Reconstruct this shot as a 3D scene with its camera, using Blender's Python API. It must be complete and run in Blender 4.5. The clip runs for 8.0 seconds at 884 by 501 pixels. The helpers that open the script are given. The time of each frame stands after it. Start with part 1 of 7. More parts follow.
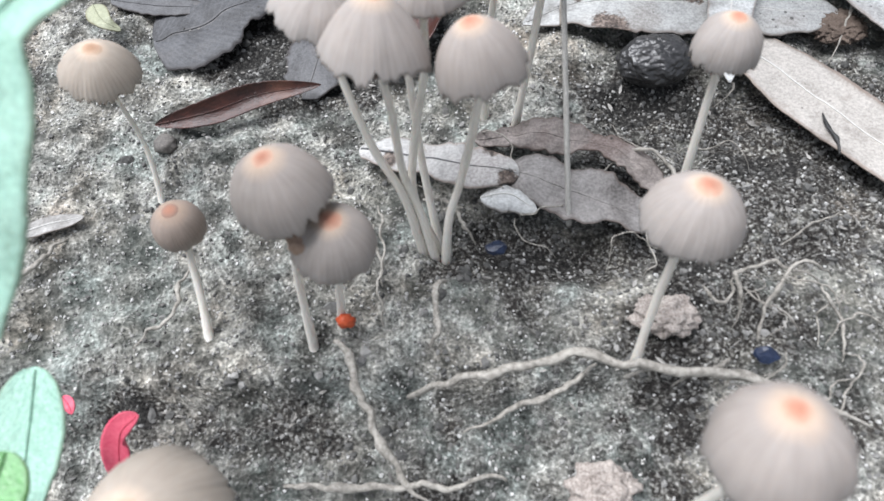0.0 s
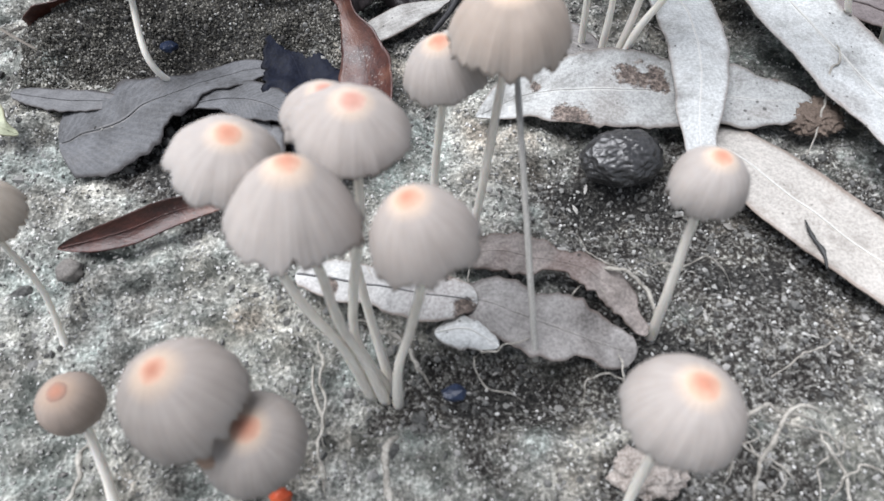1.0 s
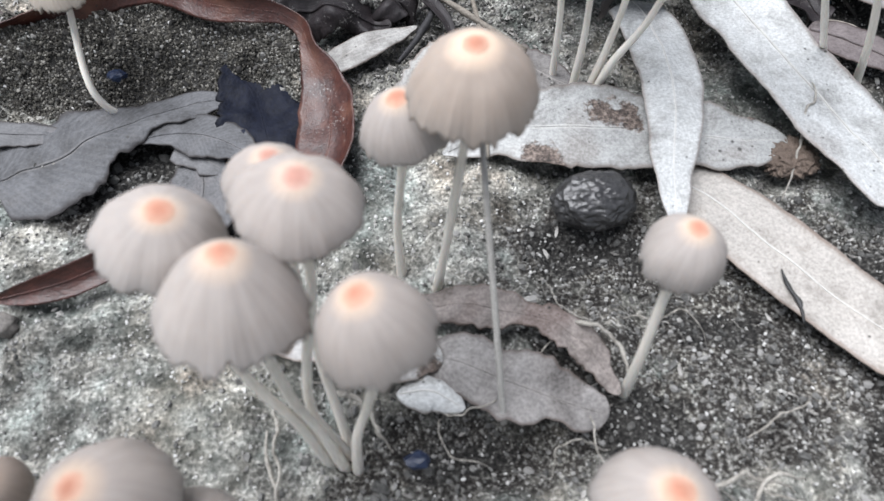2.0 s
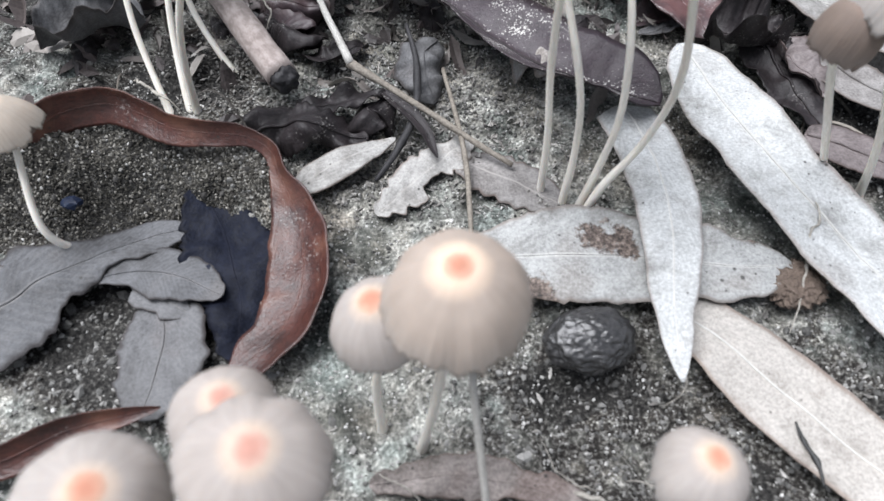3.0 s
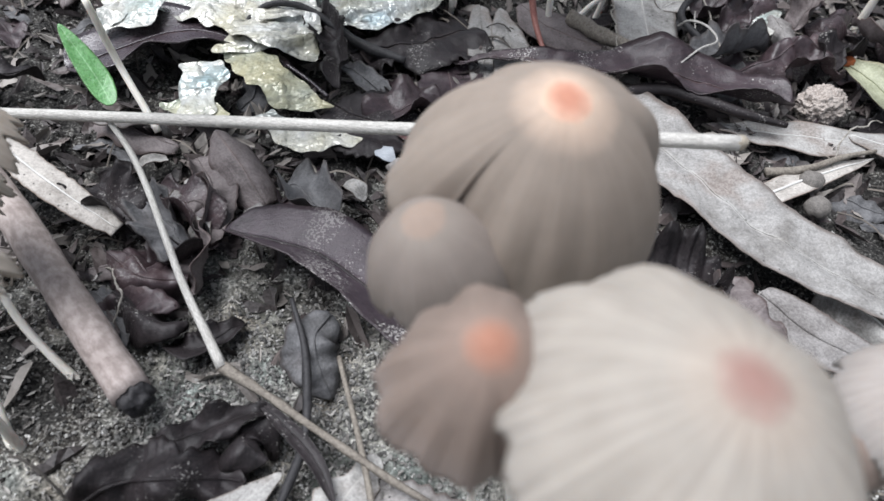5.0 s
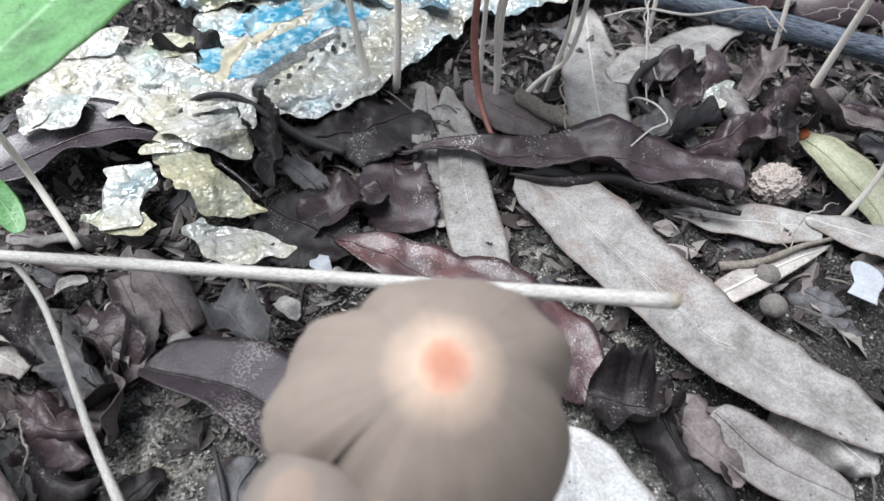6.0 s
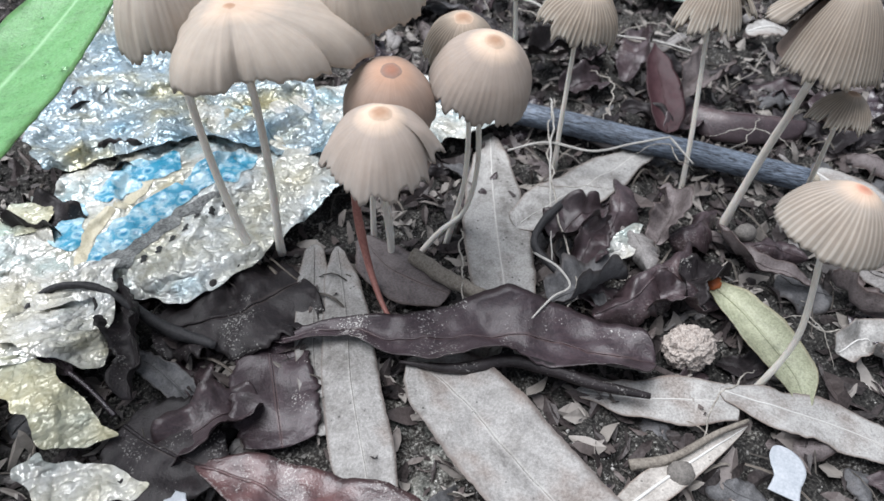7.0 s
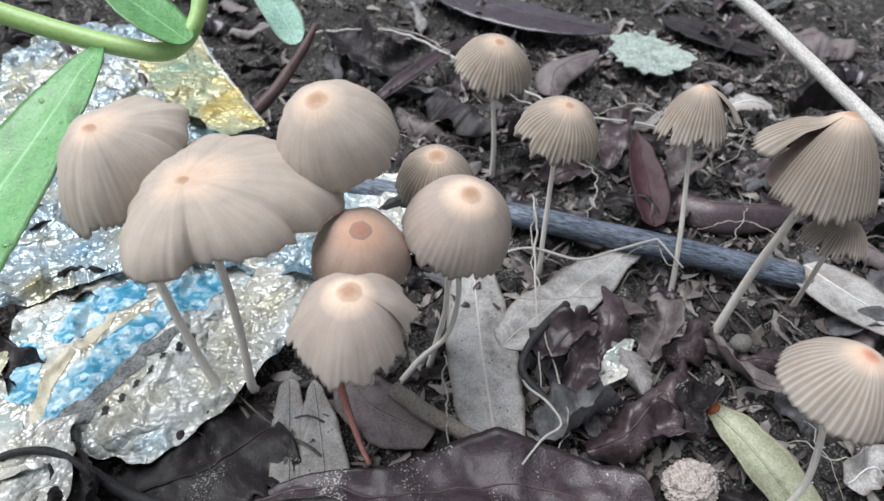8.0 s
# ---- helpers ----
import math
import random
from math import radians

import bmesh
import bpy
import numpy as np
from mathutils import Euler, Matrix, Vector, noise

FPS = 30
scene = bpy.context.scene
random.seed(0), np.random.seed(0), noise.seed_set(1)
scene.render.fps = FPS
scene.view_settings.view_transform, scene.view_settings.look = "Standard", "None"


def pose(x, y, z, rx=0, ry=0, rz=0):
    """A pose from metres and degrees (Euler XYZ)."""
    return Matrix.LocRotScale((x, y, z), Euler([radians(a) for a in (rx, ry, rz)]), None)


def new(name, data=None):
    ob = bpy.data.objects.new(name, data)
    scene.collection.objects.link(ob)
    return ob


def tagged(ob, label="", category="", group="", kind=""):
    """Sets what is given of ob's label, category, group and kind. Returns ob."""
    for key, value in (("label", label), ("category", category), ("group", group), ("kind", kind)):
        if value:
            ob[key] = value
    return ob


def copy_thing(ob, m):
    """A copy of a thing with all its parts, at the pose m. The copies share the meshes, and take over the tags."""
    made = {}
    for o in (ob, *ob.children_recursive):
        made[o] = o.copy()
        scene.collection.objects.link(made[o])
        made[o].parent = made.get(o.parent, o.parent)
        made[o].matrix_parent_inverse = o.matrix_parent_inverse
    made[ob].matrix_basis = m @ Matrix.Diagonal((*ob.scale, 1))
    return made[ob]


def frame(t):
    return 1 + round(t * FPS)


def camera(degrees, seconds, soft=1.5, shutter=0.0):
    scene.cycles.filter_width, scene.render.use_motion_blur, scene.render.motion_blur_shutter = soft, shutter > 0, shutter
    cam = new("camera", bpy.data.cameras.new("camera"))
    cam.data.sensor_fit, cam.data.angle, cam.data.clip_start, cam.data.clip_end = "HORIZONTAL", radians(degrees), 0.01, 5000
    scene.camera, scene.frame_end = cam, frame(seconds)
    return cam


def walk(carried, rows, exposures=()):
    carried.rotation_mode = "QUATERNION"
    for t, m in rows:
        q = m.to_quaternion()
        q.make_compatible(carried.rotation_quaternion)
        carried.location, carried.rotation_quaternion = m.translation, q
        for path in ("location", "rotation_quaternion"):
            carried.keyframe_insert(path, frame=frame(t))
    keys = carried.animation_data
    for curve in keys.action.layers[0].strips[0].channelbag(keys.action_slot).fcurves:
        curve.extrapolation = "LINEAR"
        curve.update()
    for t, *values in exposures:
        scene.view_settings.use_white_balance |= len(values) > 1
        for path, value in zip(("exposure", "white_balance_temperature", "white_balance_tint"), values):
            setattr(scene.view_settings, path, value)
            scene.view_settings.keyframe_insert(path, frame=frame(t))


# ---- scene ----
cam = camera(70.00, 8.0)
# a small lens close to its subject: sharp on the ground, soft on what stands near
cam.data.dof.use_dof, cam.data.dof.focus_distance, cam.data.dof.aperture_fstop = True, 0.145, 25.0
# seconds, place in metres, turn in degrees
ROWS = [
    (0, 0.00000, 0.00000, 0.09982, 28.921, 3.437, -0.000),
    (0.2, 0.00112, 0.00242, 0.09851, 29.161, 2.822, -0.316),
    (0.5, 0.00269, 0.01119, 0.09893, 28.807, 2.680, -1.368),
    (0.7, 0.00198, 0.01747, 0.09812, 29.796, 2.358, -1.977),
    (1, 0.00290, 0.02462, 0.09718, 30.262, 1.661, -3.260),
    (1.2, 0.00457, 0.02730, 0.09666, 29.842, 1.857, -3.599),
    (2.3, 0.00650, 0.04134, 0.09673, 30.217, -0.506, -4.827),
    (2.5, 0.00821, 0.04651, 0.09739, 30.759, -0.328, -5.318),
    (2.7, 0.00851, 0.04958, 0.09758, 31.293, -0.124, -5.309),
    (3, 0.00815, 0.05760, 0.09963, 32.155, -0.544, -6.106),
    (3.2, 0.00959, 0.06357, 0.09865, 32.253, -0.294, -6.858),
    (3.5, 0.01016, 0.07379, 0.09924, 33.116, -1.079, -8.601),
    (3.7, 0.01032, 0.07728, 0.10004, 33.754, -0.652, -8.950),
    (4, 0.01089, 0.08615, 0.10227, 34.256, -0.918, -9.727),
    (4.2, 0.01020, 0.09171, 0.10371, 34.736, -1.858, -10.730),
    (4.5, 0.01356, 0.09721, 0.10387, 36.304, -2.916, -11.767),
    (4.7, 0.01694, 0.10195, 0.10482, 37.625, -2.805, -12.393),
    (5.8, 0.03319, 0.12281, 0.11112, 38.910, -2.908, -15.240),
    (6, 0.03646, 0.12719, 0.11440, 39.379, -2.430, -15.658),
    (6.2, 0.03950, 0.13185, 0.11556, 39.705, -2.602, -16.448),
    (6.5, 0.04590, 0.14074, 0.12029, 40.778, -2.411, -17.438),
    (6.7, 0.05259, 0.14555, 0.12259, 42.022, -2.310, -18.076),
    (7, 0.06436, 0.15672, 0.12731, 43.066, -2.806, -20.268),
    (7.2, 0.06680, 0.15974, 0.12907, 43.573, -2.760, -20.629),
    (7.5, 0.07219, 0.16900, 0.13236, 44.283, -2.712, -21.721),
    (7.8, 0.07582, 0.17520, 0.13678, 45.733, -1.815, -22.063),
    (8, 0.07517, 0.17975, 0.14005, 45.256, -2.002, -22.493),
]
walk(cam, [(t, pose(x, y, z, rx, ry, rz)) for t, x, y, z, rx, ry, rz in ROWS],
     [(0, 1.15), (0.5, 1.3), (1, 1.2), (2.5, 1.15), (3, 1.22), (3.5, 0.92), (4.5, 1.0), (6, 1.12), (6.5, 1.04), (7.5, 0.95), (8, 0.88)])

# ---- world and light: an overcast sky, bright and soft, a little stronger from above and behind ----
SUN_EL, SUN_AZ = 70.0, 300.0
world = bpy.data.worlds.new("overcast_sky")
scene.world = world
world.use_nodes = True
wt = world.node_tree
wt.nodes.clear()
sky = wt.nodes.new("ShaderNodeTexSky")
sky.sky_type = "NISHITA"
sky.sun_disc = False
sky.sun_elevation, sky.sun_rotation = radians(SUN_EL), radians(SUN_AZ)
sky.dust_density = 1.0
grey = wt.nodes.new("ShaderNodeHueSaturation")
grey.inputs["Saturation"].default_value = 0.42
back = wt.nodes.new("ShaderNodeBackground")
back.inputs["Strength"].default_value = 0.06
wout = wt.nodes.new("ShaderNodeOutputWorld")
wt.links.new(sky.outputs[0], grey.inputs["Color"])
wt.links.new(grey.outputs[0], back.inputs["Color"])
wt.links.new(back.outputs[0], wout.inputs[0])
sun = new("sun", bpy.data.lights.new("sun", "SUN"))
sun.data.energy, sun.data.angle, sun.data.color = 2.63, radians(48), (0.935, 0.952, 1.0)
sun.matrix_world = pose(0, 0, 1, 90 - SUN_EL, 0, 180 - SUN_AZ)

# ---- materials ----
class Nodes:
    """Short ways to lay out a node material."""

    def __init__(self, name):
        self.mat = bpy.data.materials.new(name)
        self.mat.use_nodes = True
        self.t = self.mat.node_tree
        self.b = self.t.nodes["Principled BSDF"]

    def node(self, kind, **values):
        n = self.t.nodes.new("ShaderNode" + kind)
        for key, v in values.items():
            setattr(n, key, v)
        return n

    def link(self, a, b):
        self.t.links.new(a, b)

    def coord(self, which="Object"):
        return self.node("TexCoord").outputs[which]

    def noise(self, scale, detail=3.0, rough=0.6, at=None, stretch=None):
        n = self.node("TexNoise")
        n.inputs["Scale"].default_value, n.inputs["Detail"].default_value, n.inputs["Roughness"].default_value = scale, detail, rough
        at = at or self.coord()
        if stretch:
            m = self.node("Mapping")
            m.inputs["Scale"].default_value = stretch
            self.link(at, m.inputs["Vector"])
            at = m.outputs[0]
        self.link(at, n.inputs["Vector"])
        return n.outputs["Fac"]

    def ramp(self, fac, stops):
        r = self.node("ValToRGB")
        e = r.color_ramp.elements
        while len(e) < len(stops):
            e.new(0.5)
        for el, (p, c) in zip(e, stops):
            el.position, el.color = p, (*c, 1) if len(c) == 3 else c
        self.link(fac, r.inputs["Fac"])
        return r.outputs["Color"]

    def mix(self, fac, a, b, blend="MIX"):
        m = self.node("MixRGB", blend_type=blend)
        for sock, v in zip(m.inputs, (fac, a, b)):
            if isinstance(v, (int, float)):
                sock.default_value = v
            elif isinstance(v, tuple):
                sock.default_value = (*v, 1)
            else:
                self.link(v, sock)
        return m.outputs[0]

    def math(self, op, a, b=0.0, c=0.0):
        m = self.node("Math", operation=op)
        for sock, v in zip(m.inputs, (a, b, c)):
            if isinstance(v, (int, float)):
                sock.default_value = v
            else:
                self.link(v, sock)
        return m.outputs[0]

    def bump(self, height, mm, strength=0.6, after=None):
        n = self.node("Bump")
        n.inputs["Distance"].default_value, n.inputs["Strength"].default_value = mm / 1000, strength
        self.link(height, n.inputs["Height"])
        if after:
            self.link(after, n.inputs["Normal"])
        return n.outputs[0]

    def done(self, color, rough=0.7, normal=None, metal=0.0, sss=0.0, spec=0.4, trans=0.0):
        for name, v in (("Base Color", color), ("Roughness", rough), ("Metallic", metal), ("Normal", normal), ("Subsurface Weight", sss),
                        ("Specular IOR Level", spec), ("Transmission Weight", trans)):
            if v is None:
                continue
            if isinstance(v, (int, float)):
                self.b.inputs[name].default_value = v
            elif isinstance(v, tuple):
                self.b.inputs[name].default_value = (*v, 1)
            else:
                self.link(v, self.b.inputs[name])
        if sss:
            self.b.inputs["Subsurface Radius"].default_value = (1.0, 0.7, 0.5)
            self.b.inputs["Subsurface Scale"].default_value = 0.0012
        return self.mat


def soil_material():
    n = Nodes("soil")
    att = n.node("Attribute", attribute_name="humus_shade").outputs["Fac"]
    fine, mid, wide = n.noise(1400, 3), n.noise(260, 4), n.noise(38, 3)
    sand = n.ramp(fine, [(0.30, (0.11, 0.112, 0.105)), (0.45, (0.26, 0.262, 0.247)), (0.57, (0.40, 0.40, 0.38)), (0.68, (0.70, 0.69, 0.665))])
    dark = n.ramp(fine, [(0.3, (0.007, 0.006, 0.006)), (0.50, (0.052, 0.047, 0.043)), (0.64, (0.26, 0.255, 0.24)), (0.74, (0.55, 0.54, 0.52))])
    dark = n.mix(0.85, dark, n.ramp(n.noise(70, 6, 0.72), [(0.38, (0.30, 0.29, 0.28)), (0.52, (1.0, 1.0, 0.98)), (0.66, (1.6, 1.6, 1.5))]), "MULTIPLY")
    stain = n.ramp(mid, [(0.34, (0.40, 0.40, 0.39)), (0.64, (1.25, 1.24, 1.21))])
    sand = n.mix(1.0, sand, stain, "MULTIPLY")
    sand = n.mix(0.9, sand, n.ramp(n.noise(95, 6, 0.72), [(0.38, (0.14, 0.137, 0.13)), (0.47, (0.66, 0.655, 0.64)), (0.53, (1.0, 1.0, 0.99)), (0.64, (1.3, 1.3, 1.27))]), "MULTIPLY")
    green = n.ramp(wide, [(0.46, (0, 0, 0)), (0.66, (0.38, 0.38, 0.38))])
    sand = n.mix(green, sand, (0.095, 0.110, 0.096))
    tint = n.ramp(n.noise(52, 4, 0.65), [(0.36, (0.88, 0.97, 0.985)), (0.48, (1.0, 1.0, 1.0)), (0.58, (1.04, 1.0, 0.965)), (0.68, (1.10, 0.98, 0.90))])
    sand = n.mix(1.0, sand, tint, "MULTIPLY")
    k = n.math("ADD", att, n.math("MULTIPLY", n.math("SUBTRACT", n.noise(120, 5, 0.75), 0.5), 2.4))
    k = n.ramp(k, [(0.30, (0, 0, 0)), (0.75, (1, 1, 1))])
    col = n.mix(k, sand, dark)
    # near-black coat where humus and painted hollow shade are strongest
    shade_black = n.ramp(n.math("ADD", att, n.math("MULTIPLY", n.math("SUBTRACT", n.noise(160, 5, 0.75), 0.5), 0.9)), [(0.95, (0, 0, 0)), (1.0, (0.85, 0.85, 0.85))])
    col = n.mix(shade_black, col, n.ramp(fine, [(0.35, (0.008, 0.008, 0.008)), (0.60, (0.045, 0.043, 0.040)), (0.74, (0.22, 0.215, 0.20))]))
    nb = n.bump(n.noise(95, 6, 0.72), 3.0, 0.8)
    nb = n.bump(mid, 1.2, 0.9, nb)
    nb = n.bump(fine, 0.4, 1.0, nb)
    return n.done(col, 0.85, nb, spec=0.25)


def grain_material(name, stops, rough=0.6, mottle=((0.05, 0.05, 0.05), (0.7, 0.68, 0.65))):
    n = Nodes(name)
    g = n.node("NewGeometry").outputs["Random Per Island"]
    col = n.mix(0.35, n.ramp(g, stops), n.ramp(n.noise(1500), [(0.3, mottle[0]), (0.7, mottle[1])]))
    return n.done(col, rough, n.bump(n.noise(2500), 0.1))


def leaf_material(name, pale, dark, vein, speck=(0.03, 0.028, 0.025), specks=0.5, rough=0.6, veins=26, sheen=0.4, blotch=None, blotches=0.5, sss=0.0, dust=0.0, scarce=0.0, rot=(), edging=0.4, dusted=None):
    """Dead or living leaf: side veins and midrib from the blade's own length and breadth, mottling at two scales, specks."""
    n = Nodes(name)
    uv = n.node("SeparateXYZ")
    n.link(n.coord("UV"), uv.inputs[0])
    u, v = uv.outputs["X"], uv.outputs["Y"]
    side = n.math("ABSOLUTE", n.math("SUBTRACT", v, 0.5))
    wave = n.math("SINE", n.math("MULTIPLY", n.math("SUBTRACT", u, n.math("MULTIPLY", side, 0.35)), veins * 6.283))
    wave = n.math("ADD", wave, n.math("MULTIPLY", n.noise(500), 1.2))
    lines = n.ramp(wave, [(0.80, (0, 0, 0)), (1.0, (1, 1, 1))])
    mid, fine, wide = n.noise(220, 5, 0.7), n.noise(1700, 3), n.noise(60, 3, 0.6)
    col = n.mix(n.ramp(mid, [(0.30, (0, 0, 0)), (0.70, (1, 1, 1))]), dark, pale)
    if blotch:
        col = n.mix(n.ramp(wide, [(blotches, (0, 0, 0)), (blotches + 0.12, (1, 1, 1))]), col, blotch)
    crisp = n.noise(3600, 2, 0.5)
    col = n.mix(0.26, col, n.ramp(fine, [(0.38, tuple(0.4 * c for c in dark)), (0.62, tuple(min(1, 1.25 * c) for c in pale))]))
    col = n.mix(0.18, col, n.mix(1.0, col, n.ramp(crisp, [(0.38, (0.45, 0.44, 0.43)), (0.52, (1.02, 1.02, 1.02)), (0.64, (1.4, 1.4, 1.4))]), "MULTIPLY"))
    col = n.mix(n.math("MULTIPLY", lines, 0.07), col, vein)
    rib = n.ramp(side, [(0.0, (1, 1, 1)), (0.03, (0, 0, 0))])
    col = n.mix(n.math("MULTIPLY", rib, 0.8), col, vein)
    worn = n.math("ADD", n.math("MULTIPLY", side, 2.0), n.math("MULTIPLY", n.math("SUBTRACT", n.noise(130, 5, 0.7), 0.5), 0.7))
    col = n.mix(n.math("MULTIPLY", n.ramp(worn, [(0.80, (0, 0, 0)), (1.05, (1, 1, 1))]), edging), col, tuple(0.5 * c * k for c, k in zip(dark, (1.05, 0.92, 0.85))))
    rim = n.ramp(n.math("ADD", side, n.math("MULTIPLY", n.math("SUBTRACT", n.noise(70, 2), 0.5), 0.06)), [(0.455, (0, 0, 0)), (0.485, (1, 1, 1))])
    col = n.mix(n.math("MULTIPLY", rim, edging), col, tuple(0.55 * c * k for c, k in zip(dark, (1.2, 0.85, 0.7))))
    smudge = n.ramp(n.noise(60, 6, 0.74), [(0.34, (0.42, 0.40, 0.38)), (0.50, (1, 1, 1)), (0.70, (1.12, 1.12, 1.12))])
    col = n.mix(0.8, col, smudge, "MULTIPLY")
    sp = n.node("TexVoronoi")
    sp.inputs["Scale"].default_value = 520
    n.link(n.coord(), sp.inputs["Vector"])
    spots = n.ramp(n.math("ADD", sp.outputs["Distance"], n.math("MULTIPLY", n.noise(90), 0.7)), [(0.36, (1, 1, 1)), (0.46, (0, 0, 0))])
    col = n.mix(n.math("MULTIPLY", spots, specks), col, speck)
    if dust:
        grit = n.ramp(n.math("MULTIPLY", n.noise(1900, 2), n.noise(75, 3)), [(0.30 + scarce, (0, 0, 0)), (0.36 + scarce, (1, 1, 1))])
        if dusted:
            grit = n.math("MULTIPLY", grit, n.ramp(u, [(dusted[0], (0, 0, 0)), (dusted[1], (1, 1, 1))]))
        col = n.mix(n.math("MULTIPLY", grit, dust), col, (0.55, 0.53, 0.50))
    for x, y, r in rot:
        # a rotten patch with a ragged, mottled outline
        away = n.node("VectorMath", operation="DISTANCE")
        n.link(n.coord(), away.inputs[0])
        away.inputs[1].default_value = (x / 1000, y / 1000, 0.001)
        d = n.math("ADD", n.math("MULTIPLY", away.outputs["Value"], 1000 / r), n.math("MULTIPLY", n.math("SUBTRACT", n.noise(330, 5, 0.75), 0.5), 2.2))
        eaten = n.ramp(n.noise(1100, 4, 0.7), [(0.36, (0.03, 0.025, 0.022)), (0.50, (0.12, 0.092, 0.078)), (0.66, (0.30, 0.245, 0.21))])
        col = n.mix(n.ramp(d, [(0.80, (1, 1, 1)), (1.02, (0, 0, 0))]), col, eaten)
    nb = n.bump(lines, 0.02, 0.3)
    nb = n.bump(mid, 0.35, 0.5, nb)
    nb = n.bump(fine, 0.14, 0.8, nb)
    nb = n.bump(crisp, 0.06, 0.7, nb)
    return n.done(col, n.mix(fine, (rough - 0.12,) * 3, (rough + 0.15,) * 3), nb, spec=sheen, sss=sss)


def cap_material(name, margin, body, ring, streak=0.16, furrow=None, ringed=(0.16, 0.30)):
    """Mushroom cap: pale ring round the centre, darker body, fine streaks from centre to margin."""
    n = Nodes(name)
    uv = n.node("SeparateXYZ")
    n.link(n.coord("UV"), uv.inputs[0])
    near = tuple(0.88 * c + 0.12 * d for c, d in zip(ring, (0.66, 0.36, 0.22)))
    v = n.math("ADD", uv.outputs["Y"], n.math("MULTIPLY", n.math("SUBTRACT", n.noise(240), 0.5), 0.10))
    col = n.ramp(v, [(0.0, near), (ringed[0], near), (ringed[0] * 0.55 + ringed[1] * 0.45, ring), (ringed[1] + 0.12, body), (0.72, body), (1.0, margin)])
    rays = n.noise(1.0, 3, 0.6, n.coord("UV"), (90, 1.5, 1))
    col = n.mix(streak, col, n.mix(1.0, col, n.ramp(rays, [(0.32, (0.45, 0.42, 0.40)), (0.62, (1.12, 1.1, 1.08))]), "MULTIPLY"))
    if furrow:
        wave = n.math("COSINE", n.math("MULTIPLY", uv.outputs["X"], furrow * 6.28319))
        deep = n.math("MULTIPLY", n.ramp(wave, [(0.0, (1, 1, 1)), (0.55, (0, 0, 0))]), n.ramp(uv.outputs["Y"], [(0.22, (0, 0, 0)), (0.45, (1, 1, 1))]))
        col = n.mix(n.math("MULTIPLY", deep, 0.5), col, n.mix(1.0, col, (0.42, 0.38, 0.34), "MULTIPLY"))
    tint = n.node("ObjectInfo").outputs["Random"]
    col = n.mix(n.math("MULTIPLY", tint, 0.35), col, n.mix(1.0, col, (0.86, 0.80, 0.76), "MULTIPLY"))
    col = n.mix(0.25, col, n.mix(1.0, col, n.ramp(n.noise(420, 4), [(0.3, (0.72, 0.70, 0.68)), (0.7, (1.12, 1.12, 1.12))]), "MULTIPLY"))
    nb = n.bump(rays, 0.10, 0.35)
    nb = n.bump(n.noise(2600, 2), 0.05, 0.6, nb)
    return n.done(col, 0.78, nb, spec=0.22, sss=0.12)


def plain_material(name, a, b, scale=300, rough=0.7, bump=0.1, stretch=None, spec=0.35, sss=0.0, metal=0.0, along=None):
    """along: streaks that follow a stalk, from its own length (per mm) and girth."""
    n = Nodes(name)
    at = n.coord("UV") if along else None
    f1 = n.noise(1.0 if along else scale, 4, 0.65, at, along or stretch)
    f2 = n.noise(1.0 if along else scale * 6, 3, 0.6, at, tuple(4 * c for c in along) if along else stretch)
    lo = 0.40 if along else 0.32
    col = n.mix(0.6, n.ramp(f1, [(lo, a), (1 - lo, b)]), n.ramp(f2, [(lo, a), (1 - lo, b)]))
    nb = n.bump(f1, bump * 2.5, 0.6)
    nb = n.bump(f2, bump, 0.6, nb)
    return n.done(col, rough, nb, spec=spec, sss=sss, metal=metal)


def film_material(name, a, b, c, rough=0.22, metal=0.55):
    """Crumpled metallised plastic film, with patches of clear yellowish and bluish film."""
    n = Nodes(name)
    k = n.noise(48, 4, 0.6)
    col = n.ramp(k, [(0.32, a), (0.50, b), (0.70, c)])
    dirt = n.ramp(n.noise(60, 6, 0.75), [(0.30, (0.34, 0.31, 0.25)), (0.46, (0.76, 0.75, 0.71)), (0.60, (1.0, 1.0, 1.0))])
    col = n.mix(0.9, col, dirt, "MULTIPLY")
    nb = None
    for scale, mm in ((34, 8.0), (95, 3.6), (270, 1.3)):
        # sharp wrinkles where a fold turns over
        fold = n.math("ABSOLUTE", n.math("SUBTRACT", n.noise(scale, 2, 0.5), 0.5))
        nb = n.bump(fold, mm * 2.0, 0.85, nb)
    return n.done(col, n.ramp(n.noise(300), [(0.3, (rough * 0.7,) * 3), (0.7, (rough * 1.8,) * 3)]), nb, metal=metal, spec=0.55)


SOIL = soil_material()
GRAIN = grain_material("sand_grains", [(0.0, (0.03, 0.03, 0.03)), (0.3, (0.22, 0.215, 0.20)), (0.65, (0.42, 0.415, 0.39)), (0.92, (0.70, 0.69, 0.67))])
CLOD = grain_material("soil_clods", [(0.0, (0.015, 0.014, 0.013)), (0.5, (0.055, 0.051, 0.047)), (0.82, (0.16, 0.152, 0.142)), (0.96, (0.50, 0.49, 0.46))], 0.85, ((0.006, 0.006, 0.006), (0.07, 0.066, 0.062)))
CRUMB = grain_material("soil_crumbs", [(0.0, (0.03, 0.03, 0.028)), (0.35, (0.09, 0.088, 0.083)), (0.7, (0.20, 0.197, 0.187)), (0.95, (0.42, 0.41, 0.39))], 0.9, ((0.04, 0.04, 0.039), (0.28, 0.275, 0.262)))
